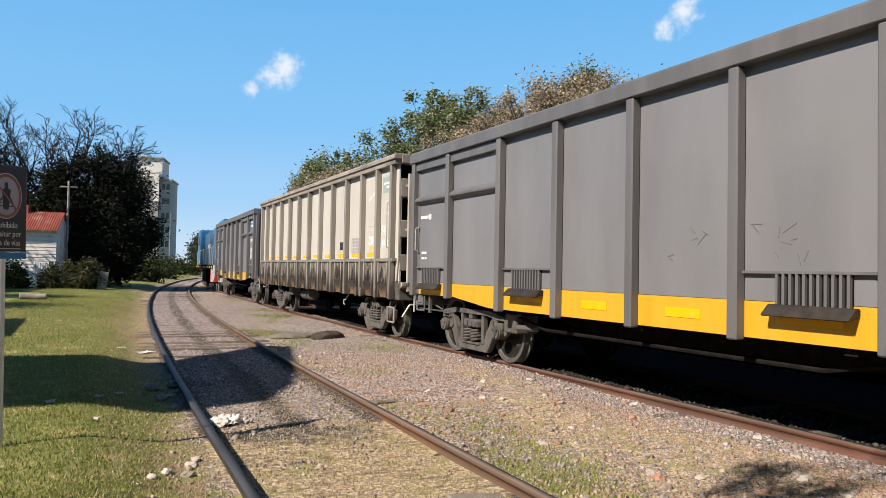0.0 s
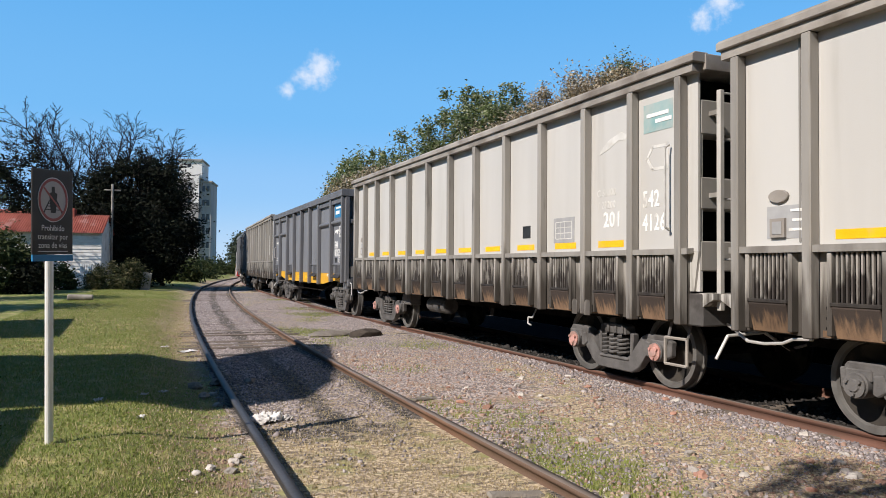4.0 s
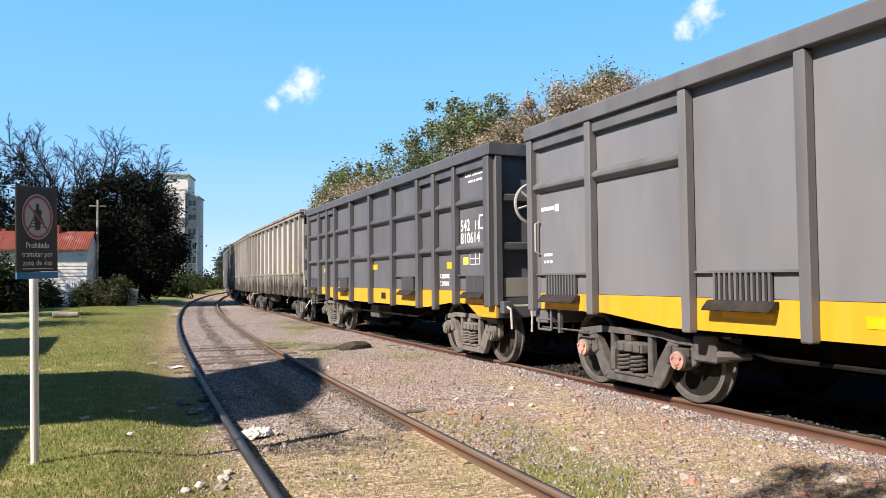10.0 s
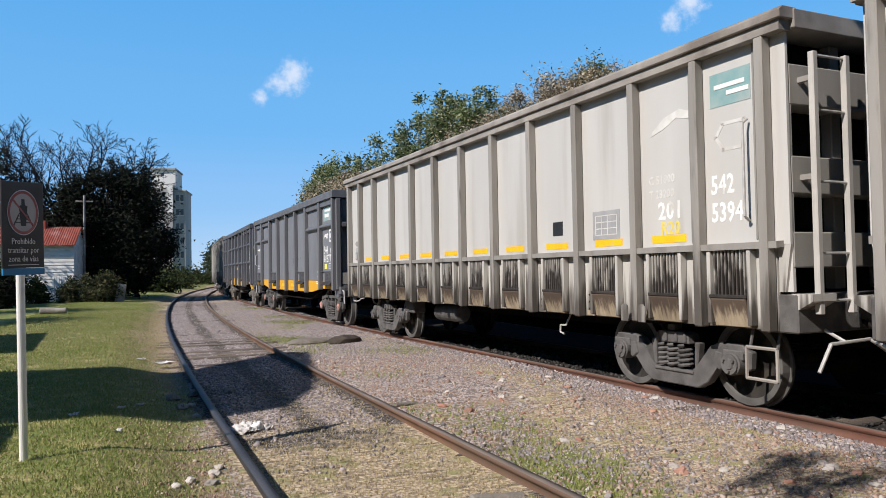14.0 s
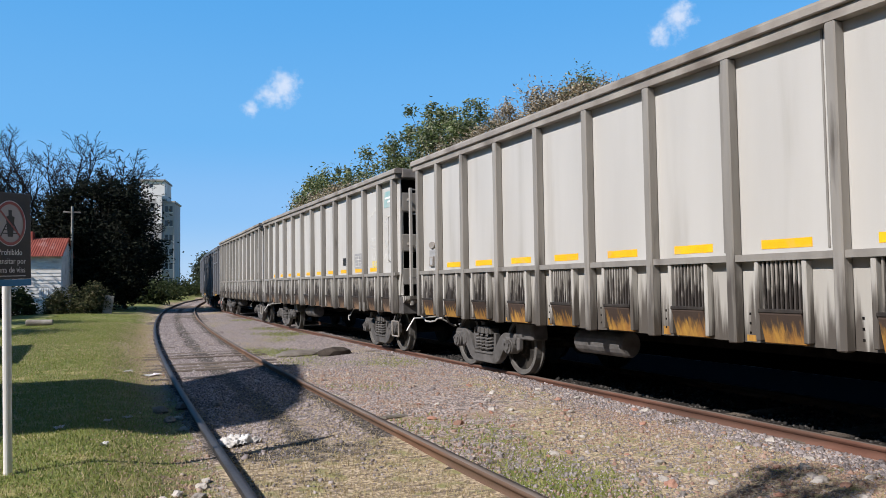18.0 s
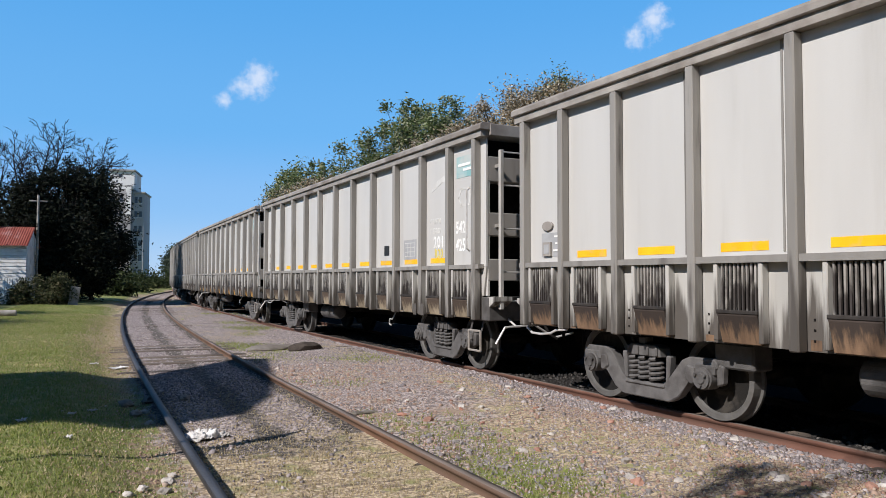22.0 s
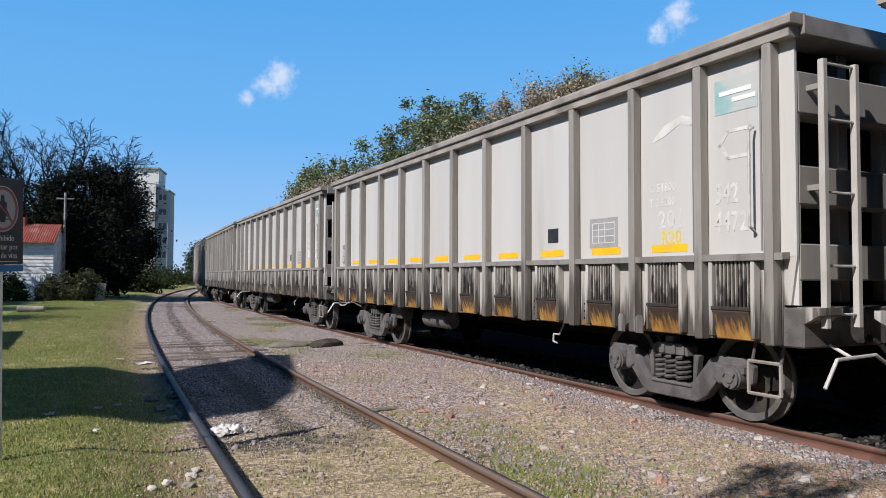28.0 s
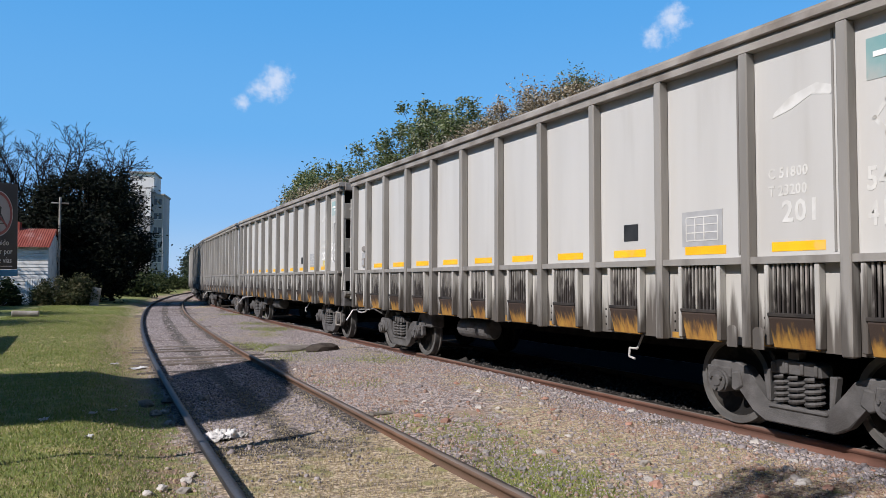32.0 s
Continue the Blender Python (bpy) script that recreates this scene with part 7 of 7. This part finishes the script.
def build_gravel(name, label, n, seed, area, size, mat, power=1.6, keep=None):
    rng, x, y = scatter(n, seed, *area, power)
    if keep is not None:
        ok = keep(x, y, rng.uniform(0, 1, n))
        x, y = x[ok], y[ok]
    n = len(x)
    s = size * rng.lognormal(0, 0.4, (n, 1, 1))
    v = CUBE[None] * rng.uniform(0.55, 1.15, (n, 8, 3)) * rng.uniform(0.5, 1.0, (n, 1, 3)) * s
    axis = rng.normal(0, 1, (n, 3))
    axis /= np.linalg.norm(axis, axis=1)[:, None]
    a = rng.uniform(0, 3.1, (n, 1, 1))
    k = np.broadcast_to(axis[:, None, :], v.shape)
    v = v * np.cos(a) + np.cross(k, v) * np.sin(a) + k * (k * v).sum(-1, keepdims=True) * (1 - np.cos(a))
    v = v + np.stack([x, y, ground_height(x, y) + s[:, 0, 0] * 0.10], -1)[:, None, :]
    faces = (np.arange(n)[:, None, None] * 8 + CUBE_FACES[None]).reshape(-1, 4)
    ob = mesh_object(name, v.reshape(-1, 3), faces, mat)
    return tagged(ob, label, "gravel", kind="stuff")


def off_rails(x, y, u):
    side = np.abs(x - np.where(y > 0, y * y, 0) / 770 - SIDING_X)
    return np.abs(side - RAIL_GAP / 2) > 0.07


def thin_out(seed, level):
    def keep(x, y, u):
        return off_rails(x, y, u) & (smooth_noise(x * 1.3, y * 1.3, seed) + u * 1.6 > level)
    return keep


def bedded(x, y, u):
    """Thick far off and in one patch near the siding, thin in the dry grass."""
    patch_near = np.exp(-((x - 3.5) ** 2 / 0.35 + (y - 5.2) ** 2 / 1.2))
    edge = np.exp(-((x - 5.8) ** 2) / 0.2)
    want = np.clip((y - 6) / 9, 0.12, 0.85) + 0.6 * patch_near + 0.4 * edge + 0.35 * smooth_noise(x * 1.3, y * 1.3, 8)
    return off_rails(x, y, u) & (u < want)


def rail_edge(x, y, u):
    return off_rails(x, y, u) & (u < np.clip((x - y * y / 770) - 0.05, 0.03, 1) + 0.3 * smooth_noise(x, y, 14))


def siding_bed(x, y, u):
    want = np.clip((y - 6.0) / 4.5, 0.0, 0.95) + 0.3 * smooth_noise(x * 1.6, y * 1.6, 33)
    side = x - np.where(y > 0, y * y, 0) / 770 - SIDING_X
    return off_rails(x, y, u) & (u < want * np.where(np.cos(side * 7.4) > 0.35, 0.16, 1.0))


build_gravel("gravel", "loose grey ballast between the two tracks", 90000, 1, (2.8, 6.0, 3.2, 42.0), 0.0078, PEBBLES, 1.5, bedded)
build_gravel("gravel", "grey ballast in the bed of the siding", 48000, 2, (1.0, 2.68, 4.5, 45.0), 0.009, PEBBLES, 1.4, siding_bed)
build_gravel("gravel", "ballast heaped along the running rail", 16000, 3, (5.55, 6.0, 3.0, 40.0), 0.0115, PEBBLES, 1.5, off_rails)
# these stones carry the train's shade in their colour
build_gravel("gravel", "ballast under the train, coloured black for its shade", 9000, 4, (6.2, 7.8, 2.0, 24.0), 0.016, SHADE_PEBBLES, 1.3)
build_gravel("brick_crumbs", "crumbs of brick and pale stone in dry grass", 15000, 5, (2.9, 5.9, 3.2, 13.0), 0.010, RED_PEBBLES, 1.3, thin_out(21, 0.6))
build_gravel("brick_crumbs", "crumbs of stone along the siding's edge", 6000, 6, (-0.1, 1.0, 4.5, 26.0), 0.0075, RED_PEBBLES, 1.6, rail_edge)


def build_blades(name, label, n, seed, area, tall, wide, mat, power=1.5, keep=None):
    rng, x, y = scatter(n, seed, *area, power)
    if keep is not None:
        ok = keep(x, y, rng.uniform(0, 1, n))
        x, y = x[ok], y[ok]
    n = len(x)
    z = ground_height(x, y)
    a = rng.uniform(0, 6.28, n)
    h = tall * rng.lognormal(0, 0.35, n)
    w = wide * rng.uniform(0.6, 1.4, n) * (1 + y / 25)
    lean = h * rng.uniform(0.2, 0.9, n)
    b = rng.uniform(0, 6.28, n)
    v = np.stack([np.stack([x - w * np.cos(a), y - w * np.sin(a), z - 0.005], -1), np.stack([x + w * np.cos(a), y + w * np.sin(a), z - 0.005], -1),
                  np.stack([x + lean * np.cos(b), y + lean * np.sin(b), z + h], -1)], 1)
    ob = mesh_object(name, v.reshape(-1, 3), np.arange(n * 3).reshape(-1, 3), mat)
    return tagged(ob, label, "grass", kind="stuff")


def tufts(seed, level):
    def keep(x, y, u):
        return off_rails(x, y, u) & (smooth_noise(x * 1.1, y * 1.1, seed) + 0.5 * u > level)
    return keep


def straw_bed(x, y, u):
    return off_rails(x, y, u) & (u < np.clip(1.15 - (y - 5.5) / 4.5, 0.02, 1) + 0.3 * smooth_noise(x * 1.2, y * 1.2, 31))


def lawn_straw(x, y, u):
    near_rail = np.clip(1.0 - (0.9 + y * y / 770 - x) / 1.3, 0, 1)
    return u < 0.42 + 0.6 * near_rail - 0.35 * smooth_noise(x * 0.8, y * 0.8, 11)


def lawn_bed(x, y, u):
    edge = np.clip((0.85 + y * y / 770 - x) / 0.9, 0.05, 1)
    return u < edge * (0.55 + 0.45 * smooth_noise(x * 0.8, y * 0.8, 11))


def weed_bed(x, y, u):
    return off_rails(x, y, u) & (0.16 + 0.5 * np.clip(smooth_noise(x * 1.6, y * 1.6, 3), -1, 1) + 0.5 * u > 0.78)


build_blades("lawn_grass", "short green lawn grass beside the siding", 220000, 11, (-3.4, 0.75, 4.6, 40.0), 0.020, 0.005, BLADE_GREEN, 1.6, lawn_bed)
build_blades("dry_grass", "dry straw grass mixed into the lawn", 110000, 12, (-3.0, 0.9, 4.6, 32.0), 0.018, 0.005, BLADE_STRAW, 1.5, lawn_straw)
build_blades("dry_grass", "flattened dry grass between the siding's rails", 24000, 13, (1.0, 2.68, 3.4, 11.5), 0.014, 0.006, BLADE_STRAW, 1.3, straw_bed)
build_blades("dry_grass", "dry grass between the two tracks", 24000, 14, (2.85, 5.9, 3.2, 22.0), 0.014, 0.006, BLADE_STRAW, 1.6, tufts(8, 0.45))
build_blades("grass_tufts", "green weeds in the gravel", 60000, 15, (2.9, 5.9, 3.2, 34.0), 0.032, 0.006, BLADE_GREEN, 1.5, weed_bed)


# ---- what moves ----


def travelled(t):
    """Metres that the train has gone along the line since 16 s; it gathers speed."""
    u = (t - 16) / 16
    return 92.13 * u + 6.61 * u * u


def along_line(t):
    """The same, with the small lurch forward a little after 29 s."""
    v = min(max((t - 29.2) / 0.4, 0), 1)
    return travelled(t) + 0.44 * v * v * (3 - 2 * v)


def motions():
    slow = [k * 0.25 for k in range(129)]
    fast = [k * 0.1 for k in range(321)]
    for thing, centre, pivot in train:
        rows = []
        for t in slow:
            s = centre + along_line(t)
            ax, ay, _ = main_line(s - pivot)
            bx, by, _ = main_line(s + pivot)
            rows.append((t, pose((ax + bx) / 2, (ay + by) / 2, 0, 0, 0, -math.degrees(math.atan2(bx - ax, by - ay)))))
        walk(thing, rows)
        for o in thing.children_recursive:
            if o.name.split(".")[0] == "wheelset":
                _, y, r = o.matrix_basis.translation
                walk(o, [(t, pose(0, y, r, -math.degrees((travelled(t) - travelled(0)) / r))) for t in fast])


motions()
